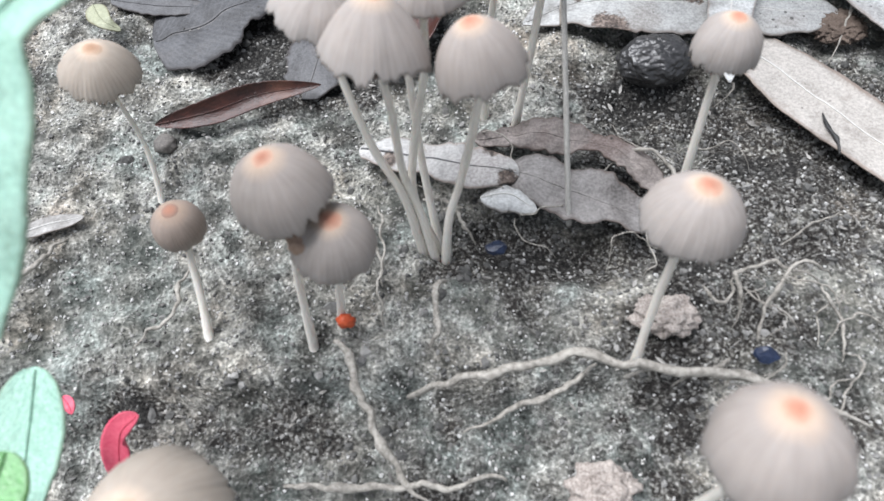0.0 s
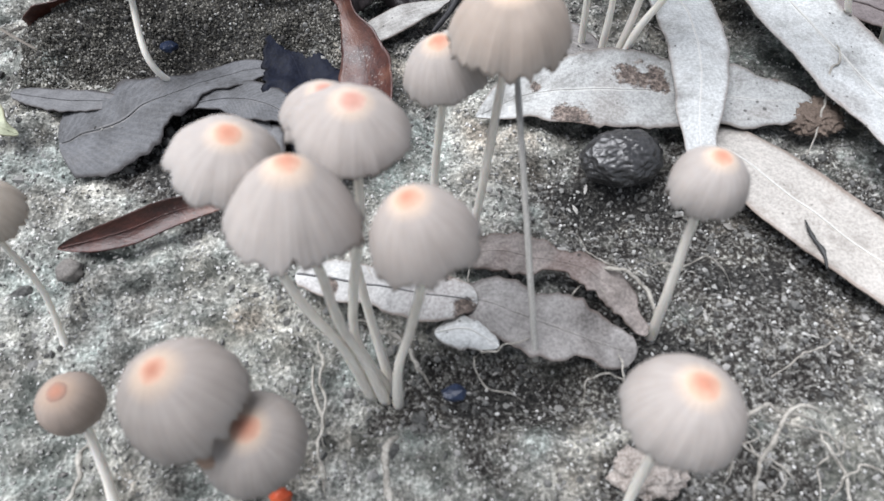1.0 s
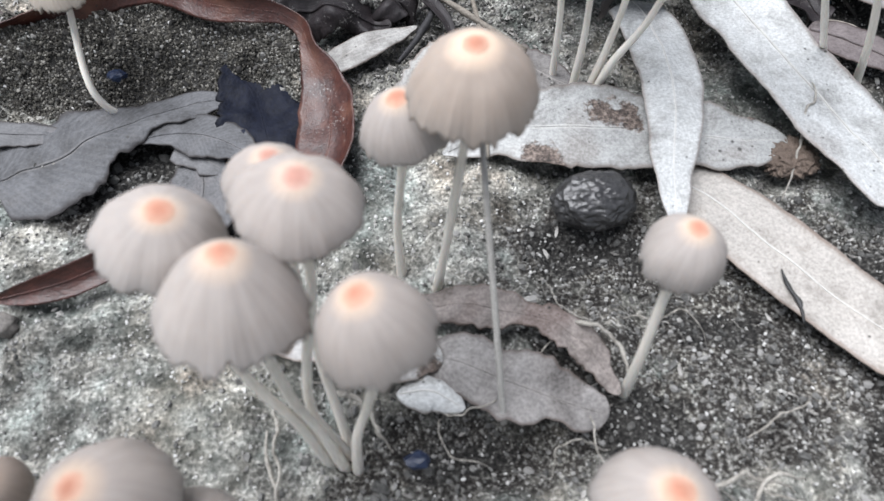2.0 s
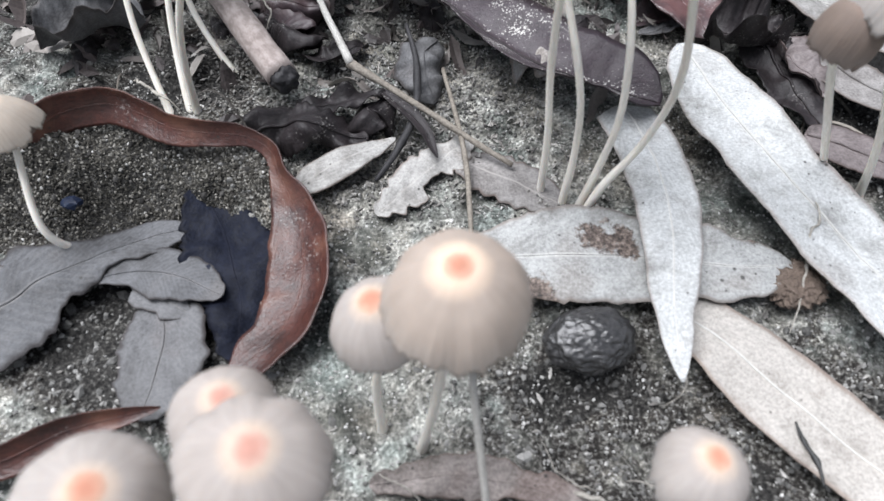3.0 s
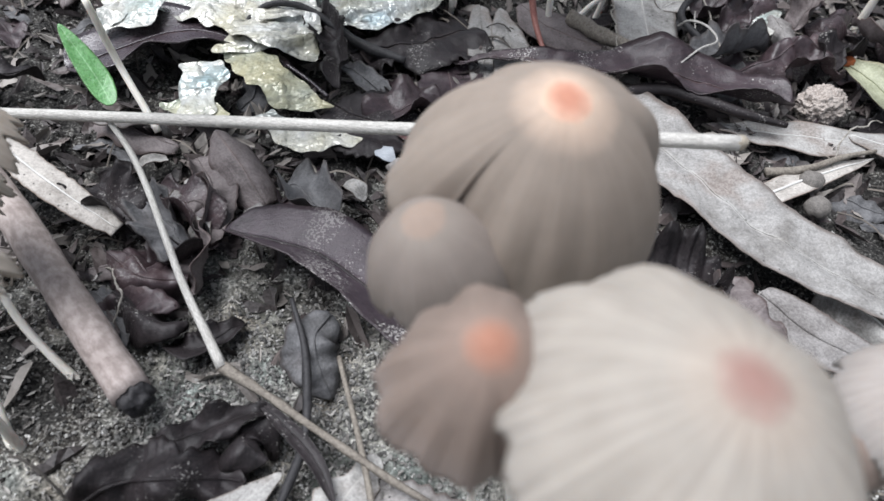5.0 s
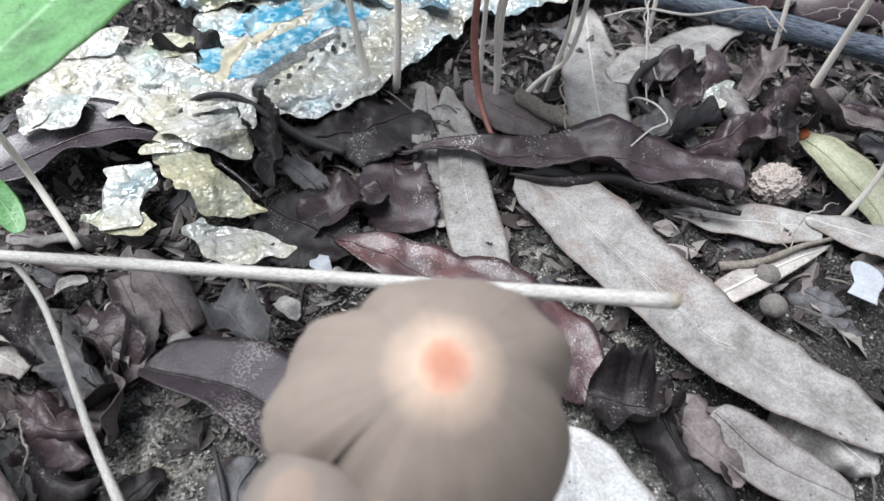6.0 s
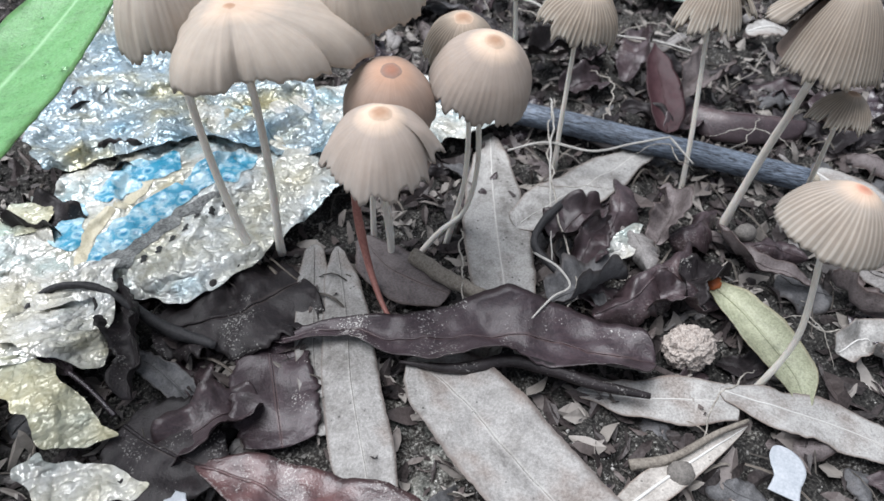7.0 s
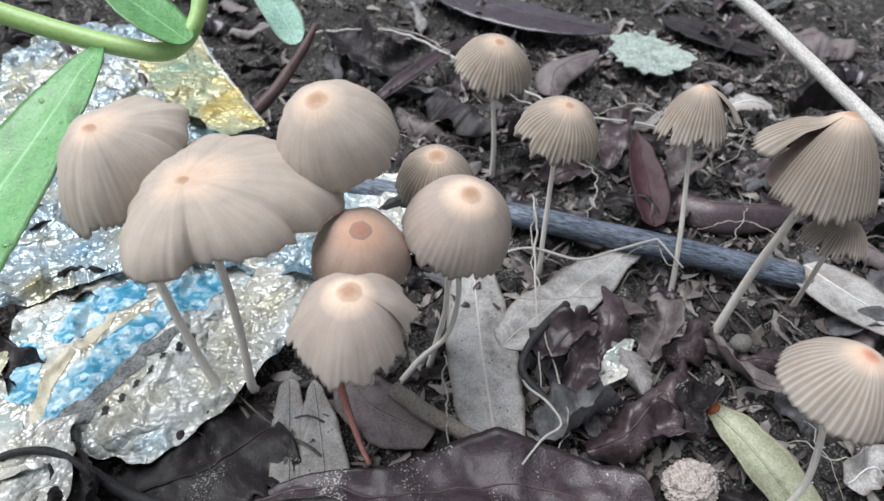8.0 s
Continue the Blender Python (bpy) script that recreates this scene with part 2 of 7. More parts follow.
BANK = grain_material("banked_soil", [(0.0, (0.012, 0.011, 0.009)), (0.40, (0.045, 0.041, 0.034)), (0.75, (0.12, 0.112, 0.094)), (0.95, (0.40, 0.38, 0.34))], 0.9, ((0.014, 0.013, 0.011), (0.11, 0.104, 0.09)))
FLAKE = grain_material("litter_flakes", [(0.0, (0.010, 0.008, 0.008)), (0.40, (0.044, 0.034, 0.034)), (0.62, (0.13, 0.105, 0.098)), (0.86, (0.40, 0.37, 0.335))], 0.5, ((0.006, 0.005, 0.005), (0.14, 0.12, 0.115)))
L_WHITE = leaf_material("bleached_leaf", (0.63, 0.64, 0.635), (0.44, 0.447, 0.44), (0.78, 0.77, 0.74), specks=0.85, rough=0.6, blotch=(0.32, 0.31, 0.30), blotches=0.58, edging=0.35)
L_GREY = leaf_material("grey_leaf", (0.46, 0.45, 0.43), (0.30, 0.292, 0.28), (0.50, 0.48, 0.45), specks=0.9, rough=0.62, blotch=(0.20, 0.17, 0.15), blotches=0.54)
L_SLATE = leaf_material("slate_grey_leaf", (0.145, 0.145, 0.15), (0.072, 0.072, 0.076), (0.16, 0.155, 0.15), specks=0.6, rough=0.58, blotch=(0.12, 0.11, 0.11), blotches=0.60)
L_ASH = leaf_material("ash_grey_leaf", (0.12, 0.122, 0.13), (0.055, 0.056, 0.06), (0.28, 0.27, 0.265), specks=0.8, rough=0.62, blotch=(0.10, 0.095, 0.095), blotches=0.56)
L_DECAY = leaf_material("decayed_leaf", (0.34, 0.30, 0.28), (0.13, 0.112, 0.103), (0.26, 0.23, 0.21), specks=0.9, rough=0.8, blotch=(0.14, 0.105, 0.095), blotches=0.54)
L_BEIGE = leaf_material("beige_leaf", (0.50, 0.47, 0.435), (0.37, 0.345, 0.315), (0.50, 0.46, 0.41), specks=0.85, rough=0.66, blotch=(0.24, 0.20, 0.17), blotches=0.62)
L_PURPLE = leaf_material("purple_brown_leaf", (0.052, 0.038, 0.047), (0.022, 0.016, 0.022), (0.16, 0.09, 0.085), specks=0.3, rough=0.28, sheen=1.0, dust=0.4, scarce=0.07)
L_PLUM = leaf_material("plum_brown_leaf", (0.066, 0.047, 0.054), (0.024, 0.017, 0.021), (0.13, 0.08, 0.075), specks=0.4, rough=0.40, sheen=0.5, dust=0.7, scarce=0.06)
L_DARK = leaf_material("blackened_leaf", (0.034, 0.028, 0.030), (0.011, 0.010, 0.011), (0.08, 0.06, 0.055), specks=0.3, rough=0.46, sheen=0.28, dust=0.4, scarce=0.07)
L_INDIGO = leaf_material("blue_black_leaf", (0.014, 0.017, 0.030), (0.005, 0.006, 0.011), (0.02, 0.022, 0.034), specks=0.3, rough=0.6, sheen=0.12)
L_MAROON = leaf_material("maroon_leaf", (0.075, 0.052, 0.057), (0.030, 0.021, 0.025), (0.12, 0.065, 0.06), specks=0.4, rough=0.40, dust=0.25, scarce=0.05, sheen=0.6, blotch=(0.10, 0.068, 0.068), blotches=0.58)
L_WINE = leaf_material("wine_brown_leaf", (0.095, 0.056, 0.058), (0.036, 0.021, 0.023), (0.13, 0.06, 0.055), specks=0.5, rough=0.36, sheen=0.8, dust=0.45, scarce=0.05, blotch=(0.13, 0.058, 0.055), blotches=0.52)
L_DARKWINE = leaf_material("dark_maroon_leaf", (0.060, 0.026, 0.030), (0.028, 0.012, 0.015), (0.09, 0.045, 0.045), specks=0.3, rough=0.5, sheen=0.3)
L_RED = leaf_material("red_brown_leaf", (0.082, 0.024, 0.016), (0.022, 0.008, 0.007), (0.12, 0.042, 0.027), specks=0.7, rough=0.40, sheen=0.55, blotch=(0.16, 0.072, 0.047), blotches=0.52, dust=0.3, scarce=0.07, edging=0.1)
L_GREEN = leaf_material("green_leaf", (0.155, 0.365, 0.145), (0.105, 0.295, 0.09), (0.32, 0.54, 0.30), specks=0.1, rough=0.3, veins=12, sss=0.1, sheen=0.5)
L_MINT = leaf_material("pale_green_leaf", (0.36, 0.56, 0.46), (0.27, 0.47, 0.37), (0.45, 0.62, 0.52), specks=0.1, rough=0.55, veins=12, sss=0.1)
L_DUSTY = leaf_material("dusty_grey_brown_leaf", (0.32, 0.305, 0.295), (0.17, 0.16, 0.155), (0.36, 0.34, 0.32), specks=0.8, rough=0.7, blotch=(0.11, 0.10, 0.095), blotches=0.54)
L_OLIVE = leaf_material("yellow_green_leaf", (0.40, 0.41, 0.29), (0.28, 0.30, 0.20), (0.50, 0.50, 0.40), specks=0.5, rough=0.5, blotch=(0.30, 0.10, 0.03), blotches=0.68)
L_PINKISH = leaf_material("pinkish_grey_leaf", (0.195, 0.170, 0.168), (0.10, 0.083, 0.083), (0.26, 0.18, 0.16), specks=0.6, rough=0.6)
M_CAP = cap_material("pale_cap", (0.355, 0.333, 0.317), (0.395, 0.359, 0.335), (0.57, 0.46, 0.375), 0.24, ringed=(0.13, 0.215))
M_DULL = cap_material("dull_beige_cap", (0.21, 0.183, 0.163), (0.21, 0.18, 0.16), (0.23, 0.20, 0.175), 0.08)
M_BROWN = cap_material("brown_cap", (0.25, 0.21, 0.19), (0.215, 0.17, 0.145), (0.25, 0.19, 0.16))
M_DIM = cap_material("beige_cap", (0.31, 0.287, 0.26), (0.355, 0.325, 0.288), (0.40, 0.345, 0.295), 0.34, ringed=(0.10, 0.17))
M_DUN = cap_material("dun_cap", (0.255, 0.218, 0.188), (0.265, 0.222, 0.187), (0.50, 0.385, 0.305), 0.14, ringed=(0.105, 0.15))
M_RUST = cap_material("rust_brown_cap", (0.37, 0.295, 0.255), (0.39, 0.29, 0.235), (0.46, 0.30, 0.22), 0.14)
M_SAND = cap_material("sand_coloured_cap", (0.39, 0.35, 0.315), (0.395, 0.335, 0.29), (0.70, 0.55, 0.43), 0.14, ringed=(0.13, 0.24))
M_TAN = cap_material("tan_cap", (0.34, 0.30, 0.27), (0.32, 0.265, 0.23), (0.36, 0.28, 0.225))
M_CREAM = cap_material("cream_cap", (0.40, 0.36, 0.315), (0.43, 0.375, 0.32), (0.60, 0.48, 0.38), 0.14, ringed=(0.10, 0.20))
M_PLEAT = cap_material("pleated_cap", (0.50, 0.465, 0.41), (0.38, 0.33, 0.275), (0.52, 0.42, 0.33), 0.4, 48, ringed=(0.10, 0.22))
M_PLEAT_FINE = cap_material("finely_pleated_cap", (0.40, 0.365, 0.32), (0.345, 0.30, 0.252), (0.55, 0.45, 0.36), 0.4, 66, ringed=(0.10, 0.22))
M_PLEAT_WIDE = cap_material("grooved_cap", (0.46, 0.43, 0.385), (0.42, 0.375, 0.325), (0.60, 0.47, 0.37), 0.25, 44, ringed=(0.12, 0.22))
def disc_material(name, centre, edge):
    """The coloured centre of a cap, fading into the skin round it."""
    n = Nodes(name)
    uv = n.node("SeparateXYZ")
    n.link(n.coord("UV"), uv.inputs[0])
    v = n.math("ADD", uv.outputs["Y"], n.math("MULTIPLY", n.math("SUBTRACT", n.noise(420, 4), 0.5), 0.55))
    col = n.ramp(v, [(0.25, centre), (0.62, tuple(0.6 * c + 0.4 * e for c, e in zip(centre, edge))), (0.98, edge)])
    col = n.mix(0.3, col, n.mix(1.0, col, n.ramp(n.noise(900, 3), [(0.35, (0.75, 0.72, 0.7)), (0.65, (1.1, 1.1, 1.1))]), "MULTIPLY"))
    return n.done(col, 0.75, n.bump(n.noise(1500), 0.06), sss=0.1, spec=0.2)


M_DISC = disc_material("cap_centre", (0.47, 0.225, 0.155), (0.64, 0.45, 0.345))
M_DISC_RED = disc_material("cap_centre_reddish", (0.46, 0.25, 0.20), (0.62, 0.46, 0.38))
M_DISC_ROSE = disc_material("cap_centre_rose", (0.30, 0.185, 0.158), (0.37, 0.31, 0.265))
M_DISC_BROWN = disc_material("cap_centre_brown", (0.33, 0.165, 0.115), (0.27, 0.20, 0.165))
M_DISC_TAN = disc_material("cap_centre_tan", (0.40, 0.25, 0.165), (0.62, 0.48, 0.37))
M_STAIN = plain_material("brown_stain", (0.30, 0.20, 0.145), (0.42, 0.30, 0.23), 500, 0.8, 0.1)
M_GILL = plain_material("gills", (0.16, 0.12, 0.10), (0.26, 0.20, 0.17), 600, 0.85, 0.05)
M_STEM = plain_material("pale_stem", (0.72, 0.675, 0.60), (0.90, 0.86, 0.79), 260, 0.5, 0.06, None, 0.45, 0.15, along=(0.12, 5, 1))
M_REDSTALK = plain_material("red_stalk", (0.22, 0.085, 0.075), (0.36, 0.17, 0.14), 260, 0.5, 0.06)
M_DARKSTALK = plain_material("dark_red_brown_stalk", (0.045, 0.026, 0.026), (0.12, 0.075, 0.07), 260, 0.5, 0.1)
M_STRAW = plain_material("straw", (0.34, 0.325, 0.30), (0.60, 0.585, 0.55), 220, 0.6, 0.12, along=(0.25, 9, 1))
M_RIB = plain_material("pale_midrib", (0.50, 0.49, 0.47), (0.70, 0.69, 0.66), 400, 0.6, 0.05)
M_ROOT = plain_material("pale_root", (0.13, 0.118, 0.10), (0.52, 0.49, 0.44), 200, 0.75, 0.25)
M_TWIG = plain_material("grey_brown_twig", (0.10, 0.085, 0.07), (0.30, 0.27, 0.23), 300, 0.75, 0.2)
M_BLACK = plain_material("charred_twig", (0.012, 0.012, 0.014), (0.05, 0.048, 0.05), 300, 0.6, 0.2)
M_STICK = plain_material("pinkish_bark", (0.25, 0.205, 0.188), (0.43, 0.37, 0.345), 260, 0.7, 0.2, along=(0.10, 3, 1))
M_BLUE = plain_material("blue_black_bark", (0.010, 0.013, 0.021), (0.20, 0.245, 0.31), 420, 0.42, 0.3, along=(0.09, 17, 1), spec=0.5)
M_WOOD = plain_material("cut_wood", (0.22, 0.19, 0.15), (0.42, 0.38, 0.31), 500, 0.8, 0.15)
M_GREENSTEM = plain_material("green_stem", (0.27, 0.44, 0.13), (0.38, 0.55, 0.22), 200, 0.4, 0.08, None, 0.5, 0.1)
M_PINK = plain_material("pink_petal", (0.62, 0.06, 0.12), (0.76, 0.16, 0.22), 300, 0.5, 0.08)
M_MOULD = plain_material("pale_mould", (0.08, 0.11, 0.09), (0.50, 0.57, 0.52), 160, 0.85, 0.4)
M_ORANGE = plain_material("orange_red_bit", (0.50, 0.06, 0.02), (0.62, 0.13, 0.05), 300, 0.4, 0.05)
M_NUT = plain_material("weathered_nut", (0.006, 0.006, 0.006), (0.065, 0.063, 0.064), 300, 0.28, 0.28, (0.6, 1, 1.8), spec=0.9)
M_CONE = plain_material("pale_crumbly_lump", (0.13, 0.10, 0.085), (0.62, 0.56, 0.51), 420, 0.85, 0.45)
M_FIBRE = plain_material("fibrous_husk", (0.07, 0.05, 0.04), (0.27, 0.21, 0.17), 800, 0.9, 0.4)
M_SEED = plain_material("grey_seed", (0.08, 0.075, 0.07), (0.24, 0.22, 0.20), 400, 0.7, 0.15)
M_SHELL = plain_material("white_shard", (0.30, 0.33, 0.36), (0.48, 0.50, 0.53), 300, 0.35, 0.05)
M_BLUEBIT = plain_material("dark_blue_bit", (0.010, 0.014, 0.03), (0.03, 0.045, 0.09), 300, 0.3, 0.1)
M_FILM = film_material("silvery_film", (0.35, 0.52, 0.59), (0.69, 0.71, 0.69), (0.58, 0.55, 0.42), 0.18, 0.2)
M_FILM_B = film_material("bluish_film", (0.20, 0.34, 0.44), (0.40, 0.48, 0.52), (0.46, 0.42, 0.24), 0.18, 0.36)
M_FILM_W = film_material("whitish_film", (0.47, 0.58, 0.58), (0.66, 0.66, 0.635), (0.56, 0.53, 0.41), 0.2, 0.14)
M_FILM_Y = film_material("clear_yellow_green_film", (0.20, 0.38, 0.28), (0.46, 0.47, 0.30), (0.58, 0.45, 0.13), 0.12, 0.25)
M_FILM_G = film_material("yellowish_clear_film", (0.40, 0.54, 0.50), (0.53, 0.54, 0.43), (0.54, 0.49, 0.30), 0.2, 0.08)


def print_material():
    """Blue print over small blisters of the film, rubbed off in places."""
    n = Nodes("blue_print")
    v = n.node("TexVoronoi")
    v.inputs["Scale"].default_value = 250
    n.link(n.coord(), v.inputs["Vector"])
    col = n.ramp(v.outputs["Distance"], [(0.06, (0.012, 0.12, 0.25)), (0.20, (0.02, 0.22, 0.38)), (0.38, (0.26, 0.50, 0.60)), (0.48, (0.06, 0.30, 0.44)), (0.66, (0.03, 0.24, 0.38))])
    worn = n.ramp(n.noise(150, 5, 0.7), [(0.46, (0, 0, 0)), (0.58, (0.85, 0.85, 0.85))])
    col = n.mix(worn, col, (0.42, 0.58, 0.64))
    nb = n.bump(v.outputs["Distance"], 1.2, 0.7)
    return n.done(col, 0.2, n.bump(n.noise(500), 0.4, 0.6, nb), spec=0.7)


M_DEW = bpy.data.materials.new("dew")
M_DEW.use_nodes = True
for socket, value in (("Base Color", (1, 1, 1, 1)), ("Roughness", 0.02), ("IOR", 1.33), ("Transmission Weight", 1.0)):
    M_DEW.node_tree.nodes["Principled BSDF"].inputs[socket].default_value = value
M_PRINT = print_material()
M_RUBBED = plain_material("rubbed_black_print", (0.012, 0.012, 0.012), (0.34, 0.35, 0.34), 240, 0.35, 0.25)
M_PALEPRINT = plain_material("cream_print", (0.46, 0.41, 0.28), (0.62, 0.58, 0.46), 300, 0.35, 0.2)
M_INK = plain_material("black_ink", (0.015, 0.015, 0.015), (0.05, 0.05, 0.05), 300, 0.5, 0.05)

# ---- building helpers: plan and heights in millimetres ----
MM = 0.001


def V(p):
    return Vector(p) * MM


def mesh_of(bm, material, smooth=True):
    me = bpy.data.meshes.new("mesh")
    bm.normal_update()
    bm.to_mesh(me)
    bm.free()
    me.materials.append(material)
    me.shade_smooth() if smooth else me.shade_flat()
    return me


def thing(name, at, label, category, group=""):
    e = new(name)
    e.empty_display_size = 0.003
    e.location = V(at)
    return tagged(e, label, category, group)


def part(name, bm, material, parent, label="", smooth=True):
    """One mesh under its thing; its points are given in the world's millimetres."""
    root = parent
    at = Vector(parent.location)
    while root.parent:
        root = root.parent
        at += Vector(root.location)
    bmesh.ops.scale(bm, vec=(MM,) * 3, verts=bm.verts)
    bmesh.ops.translate(bm, vec=-at, verts=bm.verts)
    ob = new(name, mesh_of(bm, material, smooth))
    ob.parent = parent
    return tagged(ob, label)


def spline(pts, n):
    """A smooth line of n + 1 points through the given ones."""
    p = [Vector(q) for q in pts]
    if len(p) == 2:
        return [p[0].lerp(p[1], i / n) for i in range(n + 1)]
    p = [2 * p[0] - p[1]] + p + [2 * p[-1] - p[-2]]
    lens = [(p[i + 1] - p[i]).length for i in range(1, len(p) - 2)]
    total, out = sum(lens), []
    for i in range(n + 1):
        d, k = total * i / n, 0
        while k < len(lens) - 1 and d > lens[k]:
            d -= lens[k]
            k += 1
        t = min(1.0, d / lens[k])
        a, b, c, e = p[k:k + 4]
        out.append(0.5 * (2 * b + (c - a) * t + (2 * a - 5 * b + 4 * c - e) * t * t + (3 * b - a - 3 * c + e) * t ** 3))
    return out


def tube(pts, radii, n=24, sides=8, rough=0.0, seed=0, knots=0.0):
    """A round stalk along a smooth line; radii run along it."""
    line, bm, rings = spline(pts, n), bmesh.new(), []
    uv = bm.loops.layers.uv.new("UVMap")
    long = sum((q - p).length for p, q in zip(line, line[1:]))
    side = Vector((0.3, 0.9, 0.2))
    for i, c in enumerate(line):
        u = i / n
        t = (line[min(n, i + 1)] - line[max(0, i - 1)]).normalized()
        side = (side - t * side.dot(t)).normalized()
        up = t.cross(side)
        k = u * (len(radii) - 1)
        r = radii[min(int(k), len(radii) - 1)] * (1 - k % 1) + radii[min(int(k) + 1, len(radii) - 1)] * (k % 1)
        r *= 1 + knots * max(0.0, noise.noise(Vector((u * 9, seed, 3.3))))
        ring = []
        for s in range(sides):
            a = 2 * math.pi * s / sides
            rr = r * (1 + rough * noise.noise(Vector((math.cos(a) * 1.3, math.sin(a) * 1.3 + seed, u * n * 0.35))))
            ring.append(bm.verts.new(c + side * math.cos(a) * rr + up * math.sin(a) * rr))
        rings.append(ring)
    for i, (a, b) in enumerate(zip(rings, rings[1:])):
        for s in range(sides):
            face = bm.faces.new((a[s], a[(s + 1) % sides], b[(s + 1) % sides], b[s]))
            for loop, (du, dv) in zip(face.loops, ((0, 0), (0, 1), (1, 1), (1, 0))):
                loop[uv].uv = ((i + du) / n * long, (s + dv) / sides)
    bm.faces.new(rings[0][::-1])
    bm.faces.new(rings[-1])
    return bm


def wander(pts, n, amp, seed):
    """A line that strays a little, as roots do, and dips into the ground at its ends."""
    line = spline(pts, n)
    long = sum((q - p).length for p, q in zip(line, line[1:]))
    out = []
    for i, p in enumerate(line):
        u = i / n
        fade = min(1.0, 6 * u, 6 * (1 - u))
        s = u * long
        stray = Vector((noise.noise(Vector((s / 6, seed, 1))), noise.noise(Vector((s / 6, seed, 5))), 0.6 * noise.noise(Vector((s / 5, seed, 9)))))
        fine = Vector((noise.noise(Vector((s / 2, seed, 2))), noise.noise(Vector((s / 2, seed, 6))), noise.noise(Vector((s / 2, seed, 8)))))
        out.append(p + amp * (stray + 0.3 * fine) - Vector((0, 0, 1.6 * (1 - fade))))
    return out


def smooth01(x):
    x = min(1.0, max(0.0, x))
    return x * x * (3 - 2 * x)


def blade(pts, width, prof=(1.0, 0.8), roll=(0, 0), cup=0.0, fold=0.0, wave=0.0, ends=(0.0, 0.0), thick=0.3, rag=0.04, bites=0.0, seed=0, n=60, m=14, curl=0.0, rough=0.25, widths=None, spine=None):
    """A leaf's blade along a line: breadth by prof, folded or cupped across, with wavy, worn margins and a real thickness."""
    line, bm = spline(pts, n), bmesh.new()
    uv = bm.loops.layers.uv.new("UVMap")
    top, low, where = [], [], {}
    long = sum((q - p).length for p, q in zip(line, line[1:]))
    for i, c in enumerate(line):
        u = i / n
        t = (line[min(n, i + 1)] - line[max(0, i - 1)]).normalized()
        flat = t.cross(Vector((0, 0, 1)))
        flat = flat.normalized() if flat.length > 1e-3 else Vector((1, 0, 0))
        turn = Matrix.Rotation(radians(roll[0] * (1 - u) + roll[1] * u), 3, t)
        side = turn @ flat
        up = side.cross(t)
        f = max(0.0, math.sin(math.pi * min(1, max(0, u)) ** prof[0])) ** prof[1]
        w = 0.5 * width * max(f, ends[0] * (1 - u) ** 0.6, ends[1] * u ** 0.6, 0.02)
        if widths:
            k = u * (len(widths) - 1)
            j = min(int(k), len(widths) - 2)
            g = smooth01(k - j)
            w = 0.5 * (widths[j] * (1 - g) + widths[j + 1] * g) * max(0.25, min(1, (u / 0.035) ** 0.5, ((1 - u) / 0.035) ** 0.5))
        rows = [[], []]
        for j in range(m + 1):
            s = 2 * j / m - 1
            e = 1 + 0.6 * rag * noise.noise(Vector((u * long / 5, s > 0, seed))) + 0.9 * rag * noise.noise(Vector((u * long / 1.6, s > 0, seed + 7)))
            if bites:
                e *= 1 - bites * smooth01(3 * noise.noise(Vector((u * long / 9, 5 + (s > 0) * 3, seed))) - 0.3)
            x = s * w * e
            h = cup * s * s * w + fold * abs(s) * w + wave * w * abs(s) ** 1.5 * math.sin(u * 17 + seed + (s > 0) * 1.7)
            h += rough * noise.noise(Vector((u * long / 8, x / 6, seed + 11))) * 1.8 + rough * 0.6 * noise.noise(Vector((u * long / 3.2, x / 2.6, seed)))
            if curl:
                a = curl * s * abs(s)
                x, h = x * math.cos(a) , h + abs(x) * math.sin(abs(a))
            q = c + side * x + up * h
            if spine is not None and 2 * j == m:
                spine.append(q + up * 0.5 * thick)
            for row, d in zip(rows, (0.5, -0.5)):
                vert = bm.verts.new(q + up * d * thick)
                where[vert] = (u, j / m)
                row.append(vert)
        top.append(rows[0])
        low.append(rows[1])
    for i in range(n):
        for j in range(m):
            bm.faces.new((top[i][j], top[i][j + 1], top[i + 1][j + 1], top[i + 1][j]))
            bm.faces.new((low[i][j], low[i + 1][j], low[i + 1][j + 1], low[i][j + 1]))
        for j in (0, m):
            bm.faces.new((top[i][j], top[i + 1][j], low[i + 1][j], low[i][j]))
    for i in (0, n):
        for j in range(m):
            bm.faces.new((top[i][j], top[i][j + 1], low[i][j + 1], low[i][j]))
    bmesh.ops.recalc_face_normals(bm, faces=bm.faces)
    for face in bm.faces:
        for loop in face.loops:
            loop[uv].uv = where[loop.vert]
    return bm


def leaf(pts, width, material, label, group="fallen leaves", rib=0.45, rib_mat=None, stalk=None, name="leaf", category="leaf", **shape):
    base = thing(name, pts[0], label, category, group)
    spine = []
    part("blade", blade(pts, width, spine=spine, **shape), material, base)
    if rib:
        line = [p + Vector((0, 0, rib * 0.3)) for p in spine[1:-1:2]]
        part("midrib", tube(line, [rib, rib * 0.8, rib * 0.3], 48, 6), rib_mat or (M_RIB if material in (L_WHITE, L_BEIGE, L_GREY) else material), base)
    if stalk:
        part("leaf_stalk", tube(stalk, [0.7, 0.5, 0.6], 14, 6), rib_mat or material, base)
    return base


